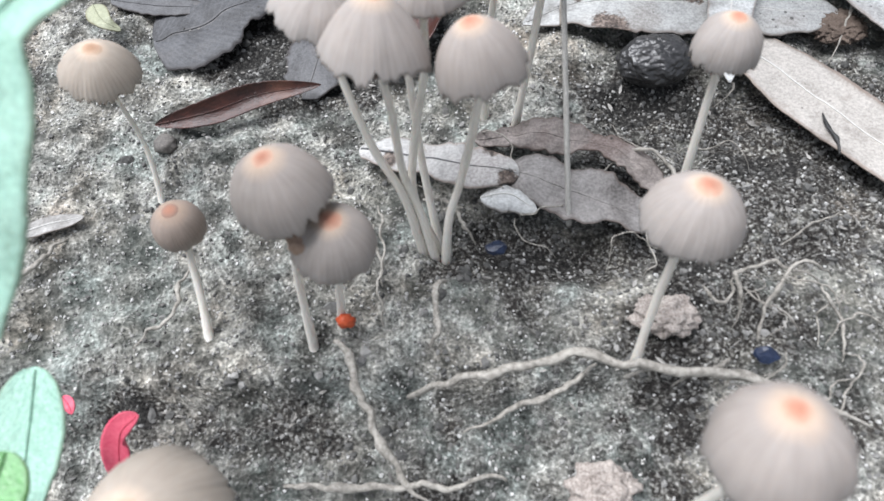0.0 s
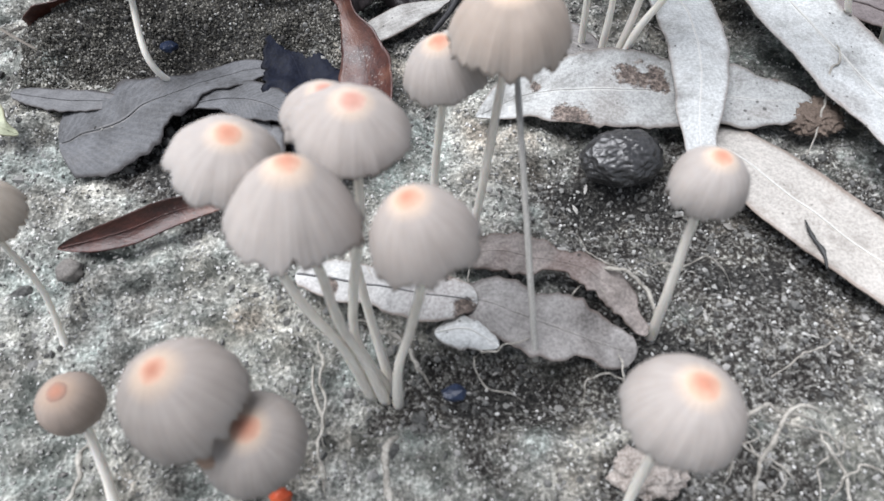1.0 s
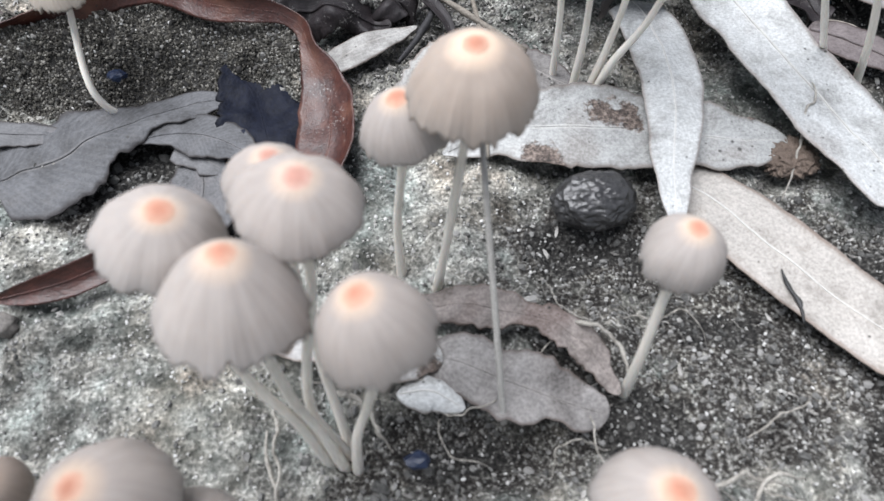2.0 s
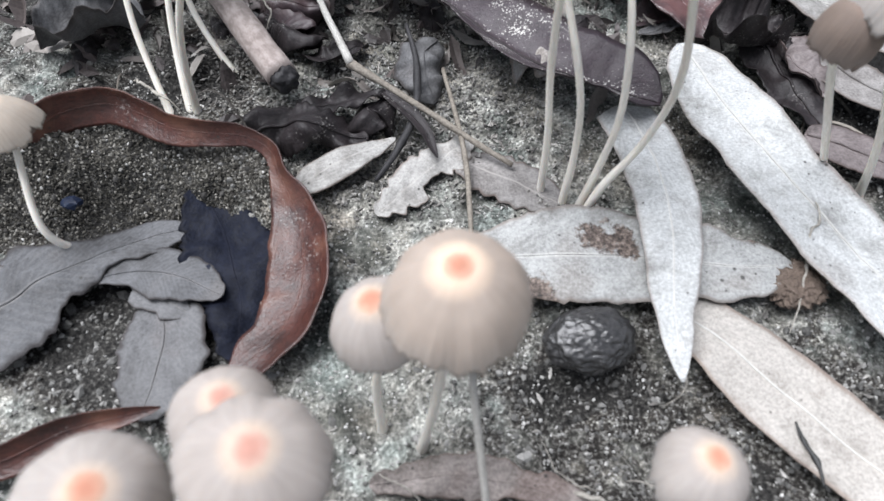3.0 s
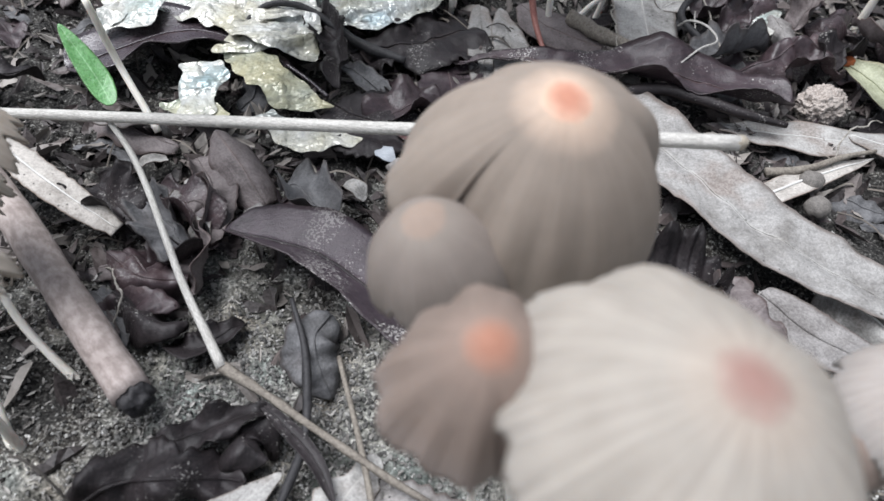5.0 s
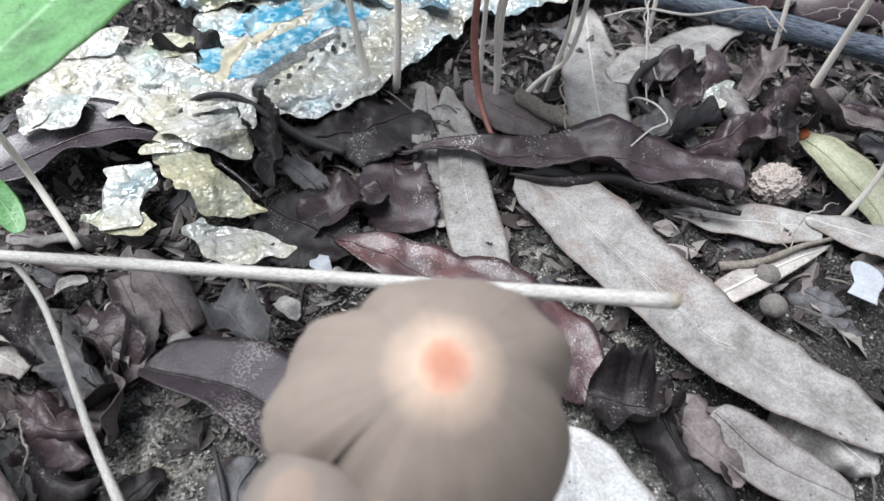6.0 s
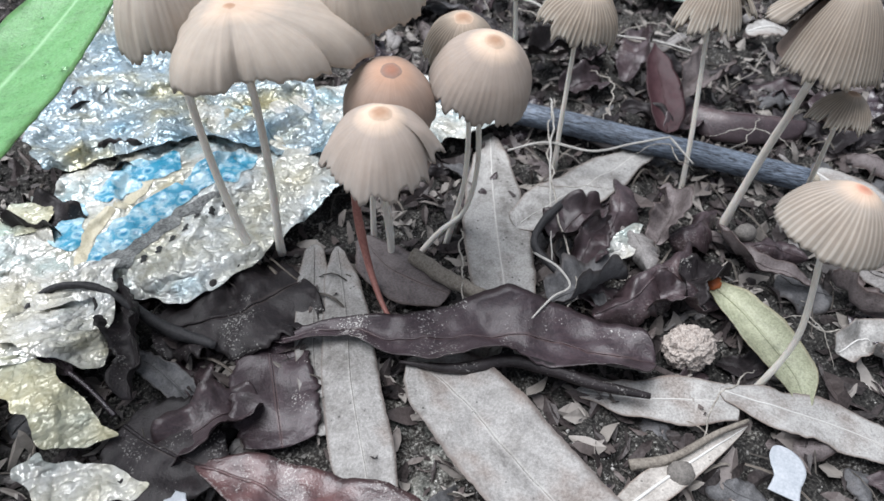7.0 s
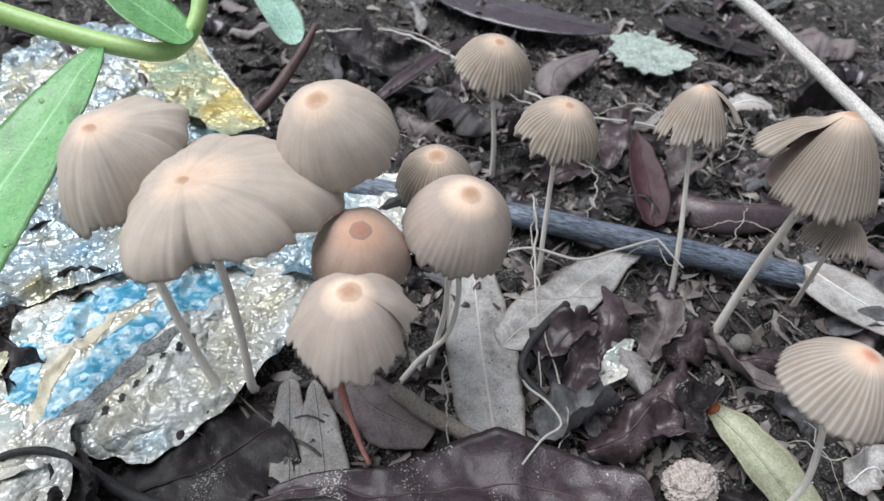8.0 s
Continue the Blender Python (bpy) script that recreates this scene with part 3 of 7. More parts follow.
def cap_point(s, a, R, H, bell, opened, phimax):
    """Radius and drop of a cap's skin at s (0 centre, 1 margin); opened lifts and spreads the margin."""
    phi = s * radians(phimax)
    top = math.sin(radians(min(90, phimax)))
    r1, z1 = math.sin(phi) / top, (1 - math.cos(phi)) / (1 - math.cos(radians(phimax)))
    r2, z2 = 0.25 * math.sqrt(s) + 0.75 * s ** 1.1, s ** 1.35
    r, z = r1 * (1 - bell) + r2 * bell, z1 * (1 - bell) + z2 * bell
    r3, z3 = 1.25 * s, 0.5 * s ** 1.7
    return R * (r * (1 - opened) + r3 * opened), H * (z * (1 - opened) + z3 * opened)


def margin_at(margin, ang):
    """Reach and drop of a torn cap's margin at an angle, eased between the given ones."""
    ang %= 360
    ring = sorted((a % 360, r, z) for a, r, z in margin)
    ring = [(ring[-1][0] - 360, *ring[-1][1:])] + ring + [(ring[0][0] + 360, *ring[0][1:])]
    for (a, r, z), (b, r1, z1) in zip(ring, ring[1:]):
        if a <= ang <= b:
            k = smooth01((ang - a) / max(1e-6, b - a))
            return r + (r1 - r) * k, z + (z1 - z) * k


def cap_mesh(top, axis, R, H, bell=0.3, phimax=85, ribs=0, rib=0.0, jag=0.10, lobe=0.07, sectors=None, seed=0, inner=0.0, twist=0.0, n_s=20, margin=None):
    """The skin of a cap with its rim turned in; sectors (from, to, opened) split it into lobes; margin (angle, reach, drop) gives an uneven margin."""
    bm = bmesh.new()
    uv = bm.loops.layers.uv.new("UVMap")
    q = Vector((0, 0, 1)).rotation_difference(axis)
    where = {}
    secs = sectors or [(0.0, 360.0, 0.0)]
    thick = 0.35
    for k, (a0, a1, opened) in enumerate(secs):
        whole = a1 - a0 >= 359.9
        count = max(8, int((a1 - a0) / 360 * (max(96, ribs * 5))))
        grid = []
        for j in range(count + (0 if whole else 1)):
            ang = a0 + (a1 - a0) * j / count
            a = radians(ang + twist)
            ca, sa = math.cos(a), math.sin(a)
            edge = 1 + jag * noise.noise(Vector((ca * 4, sa * 4, seed + k))) + 0.6 * jag * noise.noise(Vector((ca * 13, sa * 13, seed))) + (0.014 + 0.2 * jag) * noise.noise(Vector((ca * 34, sa * 34, seed)))
            wide = 1 + lobe * noise.noise(Vector((ca * 1.2, sa * 1.2, seed + 5))) + 0.5 * lobe * noise.noise(Vector((ca * 3, sa * 3, seed + 9)))
            rim = 1.0 if whole else smooth01(min(j, count - j) / count * 7) * 0.12 + 0.88
            far, deep = margin_at(margin, ang) if margin else (R, H)
            col = []
            for i in range(n_s + 1):
                s = i / n_s * (1 + (edge - 1) * (i / n_s) ** 2)
                o = opened * smooth01((i / n_s - 0.12) / 0.5)
                r, z = cap_point(s, a, R, H, bell, o, phimax)
                r, z = r * far / R, z * deep / H
                if margin:
                    fold = smooth01((i / n_s - 0.25) / 0.5)
                    z += 0.5 * fold * noise.noise(Vector((ca * 5, sa * 5, seed + 0.8 * i / n_s))) + 0.35 * fold * noise.noise(Vector((ca * 12, sa * 12, seed + 2.0)))
                r *= (1 + (wide - 1) * smooth01((i / n_s - 0.2) / 0.5)) * (1 - (1 - rim) * (i / n_s))
                g = smooth01((i / n_s - 0.22) / 0.4)
                if ribs:
                    g *= 0.75 + 0.9 * noise.noise(Vector((ca * 7, sa * 7, seed + 21)))
                    r *= 1 + rib * g * math.cos(ribs * radians(ang))
                    z += rib * R * 0.5 * g * math.cos(ribs * radians(ang))
                z += 0.035 * R * smooth01((i / n_s - 0.22) / 0.4) * noise.noise(Vector((ca * 2 * s, sa * 2 * s, seed + 3)))
                col.append((r - inner, z + inner * 1.2, ca, sa, i / n_s, ang / 360))
            grid.append(col)
        outer = []
        for col in grid:
            line = []
            for r, z, ca, sa, s, a in col:
                vert = bm.verts.new(top + q @ Vector((max(0.0, r) * ca, max(0.0, r) * sa, -z)))
                where[vert] = (a, s)
                line.append(vert)
            r, z, ca, sa, s, a = col[-1]
            for dr, dz in ((0.3, 0.12), (0.75, -0.15)):
                vert = bm.verts.new(top + q @ Vector(((r - dr) * ca, (r - dr) * sa, -z - dz)))
                where[vert] = (a, 1.0)
                line.append(vert)
            r, z, ca, sa, s, a = col[-5]
            vert = bm.verts.new(top + q @ Vector(((r - 0.8) * ca, (r - 0.8) * sa, -z - 0.9)))
            where[vert] = (a, 0.9)
            line.append(vert)
            outer.append(line)
        pairs = list(zip(outer, outer[1:])) + ([(outer[-1], outer[0])] if whole else [])
        for a, b in pairs:
            for i in range(len(a) - 1):
                bm.faces.new((a[i], a[i + 1], b[i + 1], b[i]))
    bmesh.ops.remove_doubles(bm, verts=bm.verts, dist=0.004)
    for face in bm.faces:
        us = [where.get(l.vert, (0, 0))[0] for l in face.loops]
        for loop in face.loops:
            u, v = where.get(loop.vert, (0, 0))
            loop[uv].uv = (u + 1 if max(us) - u > 0.5 else u, v)
    return bm


def gill_mesh(top, axis, R, H, bell, phimax, count=44, depth=0.22):
    """Plates under the cap, from the stem out to the margin."""
    bm = bmesh.new()
    q = Vector((0, 0, 1)).rotation_difference(axis)
    rows = []
    for j in range(count * 2):
        a = math.pi * j / count
        out = j % 2
        line = []
        for i in range(7):
            s = 0.22 + 0.72 * i / 6
            r, z = cap_point(s, a, R, H, bell, 0.0, phimax)
            drop = (0.7 + depth * R * 0.45 * (1 - i / 6.5) * (1.0 if out else 0.25))
            line.append(bm.verts.new(top + q @ Vector(((r * 0.93 - 0.3) * math.cos(a), (r * 0.93 - 0.3) * math.sin(a), -z - drop))))
        rows.append(line)
    for a, b in zip(rows, rows[1:] + rows[:1]):
        for i in range(6):
            bm.faces.new((a[i], b[i], b[i + 1], a[i + 1]))
    return bm


def disc_mesh(top, axis, R, H, bell, phimax, size=0.2, dent=0.0, seed=0):
    bm = bmesh.new()
    uv = bm.loops.layers.uv.new("UVMap")
    q = Vector((0, 0, 1)).rotation_difference(axis)
    rings = []
    for i in range(6):
        lift = (0.12, 0.12, 0.11, 0.10, 0.07, -0.06)[i] - dent * (1 - (i / 5) ** 2)
        ring = []
        for j in range(28):
            a = 2 * math.pi * j / 28
            w = 1 + 0.12 * noise.noise(Vector((math.cos(a) * 1.5, math.sin(a) * 1.5, seed)))
            r, z = cap_point(size * i / 5 * w, 0, R, H, bell, 0.0, phimax)
            ring.append(bm.verts.new(top + q @ Vector((r * math.cos(a), r * math.sin(a), -z + lift))))
        rings.append(ring)
    for i, (a, b) in enumerate(zip(rings, rings[1:])):
        for j in range(28):
            face = bm.faces.new((a[j], b[j], b[(j + 1) % 28], a[(j + 1) % 28]))
            for loop, k in zip(face.loops, (i, i + 1, i + 1, i)):
                loop[uv].uv = (0.5, k / 5)
    bmesh.ops.remove_doubles(bm, verts=bm.verts, dist=0.004)
    return bm


def mushroom(base, top, dia, height, label, group="", tilt=(0, 0), bend=(0, 0), material=None, disc=None, bell=0.3, phimax=85, size=0.2, stem=0.72, dent=0.05, seed=0, via=None, **shape):
    """via: points that the stem passes on its way up. base: where the stem leaves the ground; top: the cap's centre; tilt: degrees of lean towards +x and +y."""
    top = Vector(top)
    base = Vector((base[0], base[1], base[2] if len(base) > 2 else ground_z(base[0], base[1]) - 1.0))
    axis = (Vector((0, 0, 1)) + Vector((math.tan(radians(tilt[0])), math.tan(radians(tilt[1])), 0))).normalized()
    root = thing("mushroom", base, label, "mushroom", group)
    shape = {"ribs": 46, "rib": 0.007, "jag": 0.13, **shape}
    R = dia / 2
    neck = top - axis * height * 0.30
    low = top - axis * height * 1.05
    mid = base.lerp(low, 0.45) + Vector((bend[0], bend[1], 0))
    foot = base.lerp(mid, 0.12) + Vector((bend[0] * 0.25, bend[1] * 0.25, 0))
    way = [Vector(q) for q in via] if via else [foot, mid]
    part("stem", tube([base, *way, low, neck], [stem * 1.35, stem * 1.0, stem * 0.95, stem * 0.85, stem * 0.8], 26, 10, 0.10, seed), M_STEM, root)
    cap = part("cap", cap_mesh(top, axis, R, height, bell, phimax, seed=seed, **shape), material or M_CAP, root)
    part("underside", gill_mesh(top, axis, R, height, bell, phimax), M_GILL, root, "grey-brown gilled underside")
    if disc is not False:
        part("cap_centre", disc_mesh(top, axis, R, height, bell, phimax, size, dent, seed), disc or M_DISC, cap, "orange-brown centre of the cap")
    return root


def lump(at, size, seed=0, rough=0.2, detail=3, freq=2.0):
    bm = bmesh.new()
    bmesh.ops.create_icosphere(bm, subdivisions=detail, radius=1.0)
    for v in bm.verts:
        d = 1 + rough * noise.noise(v.co * freq + Vector((seed, 0, 0))) + 0.5 * rough * noise.noise(v.co * freq * 2.7 + Vector((0, seed, 0)))
        v.co = Vector((v.co.x * size[0], v.co.y * size[1], v.co.z * size[2])) * d + Vector(at)
    return bm


def single(name, bm, material, label, category, group="", smooth=True, at=None):
    c = Vector(at) if at else sum((v.co for v in bm.verts), Vector()) / len(bm.verts)
    bmesh.ops.translate(bm, vec=-c, verts=bm.verts)
    bmesh.ops.scale(bm, vec=(MM,) * 3, verts=bm.verts)
    ob = new(name, mesh_of(bm, material, smooth))
    ob.location = c * MM
    return tagged(ob, label, category, group)


def inside(x, y, poly):
    hit = False
    for (x0, y0), (x1, y1) in zip(poly, poly[1:] + poly[:1]):
        if (y0 > y) != (y1 > y) and x < (x1 - x0) * (y - y0) / (y1 - y0) + x0:
            hit = not hit
    return hit


# ---- the ground: one sheet, sandy in front, dark with humus under the litter ----
RIM = [(-90, 143), (-72, 147), (-60, 150), (-52, 153), (-45, 153), (-38, 149.5), (-32, 145.5), (-25, 143.5), (-19, 142.5), (-14.5, 139.5), (-12, 134)]


def rim_line(x):
    """Where the standing rim of the curled leaf runs, as y over x."""
    if x <= RIM[0][0]:
        return RIM[0][1]
    for (x0, y0), (x1, y1) in zip(RIM, RIM[1:]):
        if x <= x1:
            return y0 + (y1 - y0) * (x - x0) / (x1 - x0)
    return RIM[-1][1]


def ground_z(x, y):
    far = smooth01((math.hypot(x - 70, y - 160) - 400) / 500)
    z = 2.2 * noise.noise(Vector((x / 55, y / 55, 1.7))) + 1.2 * noise.noise(Vector((x / 16, y / 16, 4.1)))
    z += 1.9 * noise.noise(Vector((x / 7, y / 7, 2.2))) + 0.35 * noise.noise(Vector((x / 2.1, y / 2.1, 8.8)))
    z -= 6.5 * smooth01((35 + 3 * noise.noise(Vector((x / 14, 2, 0))) - y) / 6) * smooth01((70 - x) / 40)
    z -= 5.0 * math.exp(-(((x - 42) / 20) ** 2 + ((y - 86) / 12) ** 2))
    z -= 4.0 * math.exp(-(((x - 20) / 14) ** 2 + ((y - 58) / 7) ** 2))
    d = y - rim_line(x)
    z += 11.5 * (1 - smooth01((-d - 1) / 20)) * (1 - smooth01((d - 1) / 5)) * smooth01((x + 95) / 18) * smooth01((-9 - x) / 7)
    z -= 3.0 * math.exp(-(((x + 30) / 18) ** 2 + ((y - 112) / 12) ** 2))
    z += 1.5 * noise.noise(Vector((x / 4.2, y / 4.2, 5.2))) - 1.4 * max(0.0, noise.noise(Vector((x / 6.5, y / 6.5, 25.2))) - 0.15) + 0.8 * abs(noise.noise(Vector((x / 11, y / 11, 15.2))))
    z += smooth01((y - 120) / 60) * (1.7 * noise.noise(Vector((x / 9, y / 9, 6.6))) - 1.2 + 0.9 * noise.noise(Vector((x / 3.6, y / 3.6, 9.1))))
    z += 0.9 * max(0.0, noise.noise(Vector((x / 7.5, y / 7.5, 3.3)))) - 1.2 * max(0.0, noise.noise(Vector((x / 10, y / 10, 13.3))))
    z -= 3.0 * math.exp(-(((x - 10.5) / 22) ** 2 + ((y - 58.7) / 6) ** 2))
    return z * (1 - far) - 2.0


def humus_shade(x, y):
    """How dark the ground is, 0 to 1: humus, and shade painted into hollows."""
    if math.hypot(x - 70, y - 160) > 700:
        return 0.6
    h = smooth01((y - 168 - 0.12 * x) / 60)
    h = max(h, smooth01((x - 5) / 25) * smooth01((112 - y) / 30) * smooth01((y - 42) / 14) * 0.78)
    h = max(h, 0.40 * smooth01((34 - y) / 6) * smooth01((y - 12) / 12) * smooth01((60 - x) / 50), 0.35 * smooth01((24 - y) / 8))
    # dark banked soil, and shade painted into the curled leaf's hollow
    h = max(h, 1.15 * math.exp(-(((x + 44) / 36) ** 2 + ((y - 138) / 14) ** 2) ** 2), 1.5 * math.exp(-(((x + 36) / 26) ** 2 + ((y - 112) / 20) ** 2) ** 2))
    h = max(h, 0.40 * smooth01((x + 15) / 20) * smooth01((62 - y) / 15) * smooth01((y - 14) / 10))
    # deep shade round the nut, painted into the ground colour
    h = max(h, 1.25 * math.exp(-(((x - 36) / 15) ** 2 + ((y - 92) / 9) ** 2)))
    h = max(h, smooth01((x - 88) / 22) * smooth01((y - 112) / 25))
    # ledge shadow under the torn leaf, painted as darker soil
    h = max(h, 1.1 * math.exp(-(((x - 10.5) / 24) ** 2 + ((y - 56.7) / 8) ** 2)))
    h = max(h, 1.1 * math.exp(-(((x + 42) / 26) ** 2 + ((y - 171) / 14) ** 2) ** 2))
    # hole at the ledge's foot, its shade painted in, and darker ground beside it
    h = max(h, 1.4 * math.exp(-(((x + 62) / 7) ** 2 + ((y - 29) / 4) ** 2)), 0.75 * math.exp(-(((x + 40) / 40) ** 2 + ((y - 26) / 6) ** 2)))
    pale = 0.9 * math.exp(-(((x - 24) / 30) ** 2 + ((y - 143) / 22) ** 2))
    return min(1.5, (h + 0.75 * max(0.0, noise.noise(Vector((x / 13, y / 13, 5.5))))) * (1 - pale))


def ground_sheet():
    xs = [-9000, -3000, -1200, -600, -320, -210] + [-150 + 1.5 * i for i in range(300)] + [302 + 3 * i for i in range(70)] + [540, 650, 900, 1800, 4000, 9000]
    ys = [-9000, -3000, -1000, -400, -200, -110] + [-60 + 1.5 * i for i in range(315)] + [415 + 3 * i for i in range(80)] + [680, 800, 1100, 2000, 4000, 9000]
    verts = [(x * MM, y * MM, ground_z(x, y) * MM) for y in ys for x in xs]
    w = len(xs)
    faces = [(r * w + c, r * w + c + 1, (r + 1) * w + c + 1, (r + 1) * w + c) for r in range(len(ys) - 1) for c in range(w - 1)]
    me = bpy.data.meshes.new("ground")
    me.from_pydata(verts, [], faces)
    att = me.attributes.new("humus_shade", "FLOAT", "POINT")
    att.data.foreach_set("value", [humus_shade(x, y) for y in ys for x in xs])
    me.materials.append(SOIL)
    me.shade_smooth()
    return tagged(new("ground", me), "grey sandy soil turning to dark humus under leaf litter", "soil", kind="structure")


ground_sheet()


def scatter(name, count, material, label, category, shape, spread, seed):
    """Many small pieces, joined: shape(rng) gives points and faces, spread(rng) a place in the plan or None."""
    rng, verts, faces = random.Random(seed), [], []
    while count:
        at = spread(rng)
        if at is None:
            continue
        count -= 1
        pts, fs = shape(rng)
        k = len(verts)
        z = ground_z(*at)
        verts += [((x + at[0]) * MM, (y + at[1]) * MM, (h + z) * MM) for x, y, h in pts]
        faces += [tuple(i + k for i in f) for f in fs]
    me = bpy.data.meshes.new(name)
    me.from_pydata(verts, [], faces)
    me.materials.append(material)
    me.shade_flat()
    return tagged(new(name, me), label, category, kind="stuff")


def ico():
    bm = bmesh.new()
    bmesh.ops.create_icosphere(bm, subdivisions=1, radius=1.0)
    pts, fs = [v.co.copy() for v in bm.verts], [tuple(v.index for v in f.verts) for f in bm.faces]
    bm.free()
    return pts, fs


ICO = ico()


def grain_shape(lo, hi, sink=0.2):
    def make(rng):
        r = rng.uniform(lo, hi) * rng.uniform(0.6, 1.0)
        q = Euler([rng.uniform(0, 6.28) for _ in range(3)]).to_matrix()
        sc = Vector((r, r * rng.uniform(0.6, 1), r * rng.uniform(0.5, 0.9)))
        pts = [q @ Vector((p.x * sc.x, p.y * sc.y, p.z * sc.z)) * rng.uniform(0.62, 1.22) for p in ICO[0]]
        return [(p.x, p.y, p.z + r * sink) for p in pts], ICO[1]
    return make


def flake_shape(lo, hi):
    """A torn, curled shred of leaf: pointed and narrow, with uneven edges."""
    def make(rng):
        size, k, w = rng.uniform(lo, hi), 6, 3
        q = Euler((rng.gauss(0, 0.45), rng.gauss(0, 0.45), rng.uniform(0, 6.28))).to_matrix()
        bendy, asp, sway, roll = rng.uniform(-0.6, 0.6), rng.uniform(0.18, 0.55), rng.uniform(-0.5, 0.5), rng.uniform(-0.9, 0.9)
        pts, fs, skew = [], [], rng.uniform(0.25, 0.75)
        for i in range(k):
            u = i / (k - 1)
            half = size * asp * (min(u / skew, (1 - u) / (1 - skew)) ** 0.6 * 0.85 + 0.15)
            for j in range(w):
                v = j - 1
                e = half * v * rng.uniform(0.65, 1.25)
                x, y = size * (2 * u - 1) + size * 0.10 * rng.uniform(-1, 1), e + size * sway * (u - 0.5) ** 2
                h = size * bendy * (2 * u - 1) ** 2 * 0.5 + roll * abs(e) + size * 0.05 * rng.uniform(-1, 1)
                p = q @ Vector((x, y, h))
                pts.append((p.x, p.y, p.z + size * 0.16 + 0.5))
        for i in range(k - 1):
            for j in range(w - 1):
                fs.append((i * w + j, i * w + j + 1, (i + 1) * w + j + 1, (i + 1) * w + j))
        return pts, fs
    return make


def sandy(rng):
    x, y = rng.uniform(-120, 130), rng.uniform(-15, 205)
    return (x, y) if rng.random() > min(1, humus_shade(x, y)) * (0.93 if y < 140 and x < -5 else 0.55) else None


def humous(rng):
    x, y = rng.uniform(-110, 420), rng.uniform(-15, 600)
    return (x, y) if y > 118 and rng.random() < humus_shade(x, y) else None


def front(rng):
    x, y = rng.uniform(-110, 140), rng.uniform(-15, 125)
    return (x, y) if rng.random() < 0.15 + humus_shade(x, y) else None


def banked(rng):
    x, d = rng.uniform(-85, -11), rng.uniform(-24, 1)
    return (x, rim_line(x) + d) if rng.random() < 1 - smooth01((-d - 14) / 10) else None


def heaped(rng):
    return 6 + rng.gauss(0, 16), 158 + rng.gauss(0, 13)


def littered(rng):
    x, y = rng.uniform(-110, 420), rng.uniform(135, 600)
    return (x, y) if rng.random() < smooth01((y - 145) / 60) else None


scatter("sand_grains", 26000, GRAIN, "pale and dark sand grains lying on the soil", "sand", grain_shape(0.18, 0.55), sandy, 3)
scatter("soil_crumbs", 9000, CRUMB, "grey-brown crumbs of soil and humus on the sand", "soil", grain_shape(0.2, 1.0, -0.1), front, 7)
scatter("soil_crumbs", 16000, BANK, "grey-brown grains of soil heaped inside a curled leaf", "soil", grain_shape(0.12, 0.5, 0.25), banked, 8)
scatter("soil_crumbs", 5000, CRUMB, "pale crumbs of soil heaped by a stick end", "soil", grain_shape(0.2, 0.8, 0.3), heaped, 9)
scatter("soil_clods", 30000, CLOD, "dark crumbs of humus on the soil", "soil", grain_shape(0.2, 1.15), humous, 4)
scatter("leaf_litter", 4200, FLAKE, "dark broken leaf litter on the soil", "leaf litter", flake_shape(1.5, 6.0), littered, 5)


def twiglet_shape(rng):
    """A thin bent rootlet or bit of twig."""
    length, r, a, bend = rng.uniform(5, 22), rng.uniform(0.12, 0.45), rng.uniform(0, 6.28), rng.uniform(-0.9, 0.9)
    pts, fs, k = [], [], 6
    x, y, lift = 0.0, 0.0, rng.uniform(0.5, 4)
    for i in range(k):
        d = a + bend * i / k
        x, y = x + math.cos(d) * length / k, y + math.sin(d) * length / k
        z = 0.6 + lift * math.sin(math.pi * i / (k - 1))
        for s in range(4):
            c = s * 1.5708
            pts.append((x - math.sin(d) * r * math.cos(c), y + math.cos(d) * r * math.cos(c), z + r * math.sin(c)))
    for i in range(k - 1):
        for s in range(4):
            fs.append((4 * i + s, 4 * i + (s + 1) % 4, 4 * i + 4 + (s + 1) % 4, 4 * i + 4 + s))
    return pts, fs


def strewn(rng):
    x, y = rng.uniform(-40, 70), rng.uniform(128, 215)
    return (x, y) if not (x < -10 and y < rim_line(x) + 4) else None


def broken(rng):
    x, y = rng.uniform(-60, 330), rng.uniform(170, 420)
    return (x, y) if rng.random() < smooth01((y - 160) / 50) else None


BITS = grain_material("leaf_crumbs", [(0.0, (0.02, 0.018, 0.017)), (0.4, (0.10, 0.092, 0.084)), (0.75, (0.26, 0.247, 0.226)), (0.95, (0.52, 0.50, 0.47))], 0.7, ((0.03, 0.028, 0.026), (0.5, 0.48, 0.45)))
scatter("leaf_crumbs", 3400, BITS, "pale and brown crumbs of dead leaf on the soil", "leaf litter", flake_shape(0.25, 1.0), strewn, 14)
scatter("leaf_crumbs", 600, BITS, "small crumbs of dead leaf on the sandy soil", "leaf litter", flake_shape(0.3, 1.1), front, 15)
scatter("soil_lumps", 420, CRUMB, "rounded lumps of grey soil on the ground", "soil", grain_shape(0.9, 2.2, -0.25), front, 16)
scatter("leaf_litter", 5200, FLAKE, "curled fragments of dead leaves in the litter", "leaf litter", flake_shape(1.2, 4.6), broken, 17)
ROOTLET = grain_material("rootlets", [(0.0, (0.02, 0.018, 0.016)), (0.5, (0.07, 0.06, 0.05)), (0.85, (0.22, 0.19, 0.16)), (1.0, (0.42, 0.38, 0.33))], 0.7, ((0.01, 0.01, 0.01), (0.2, 0.18, 0.16)))
scatter("litter_specks", 9000, GRAIN, "pale grains sprinkled over the litter", "sand", grain_shape(0.12, 0.35), littered, 12)
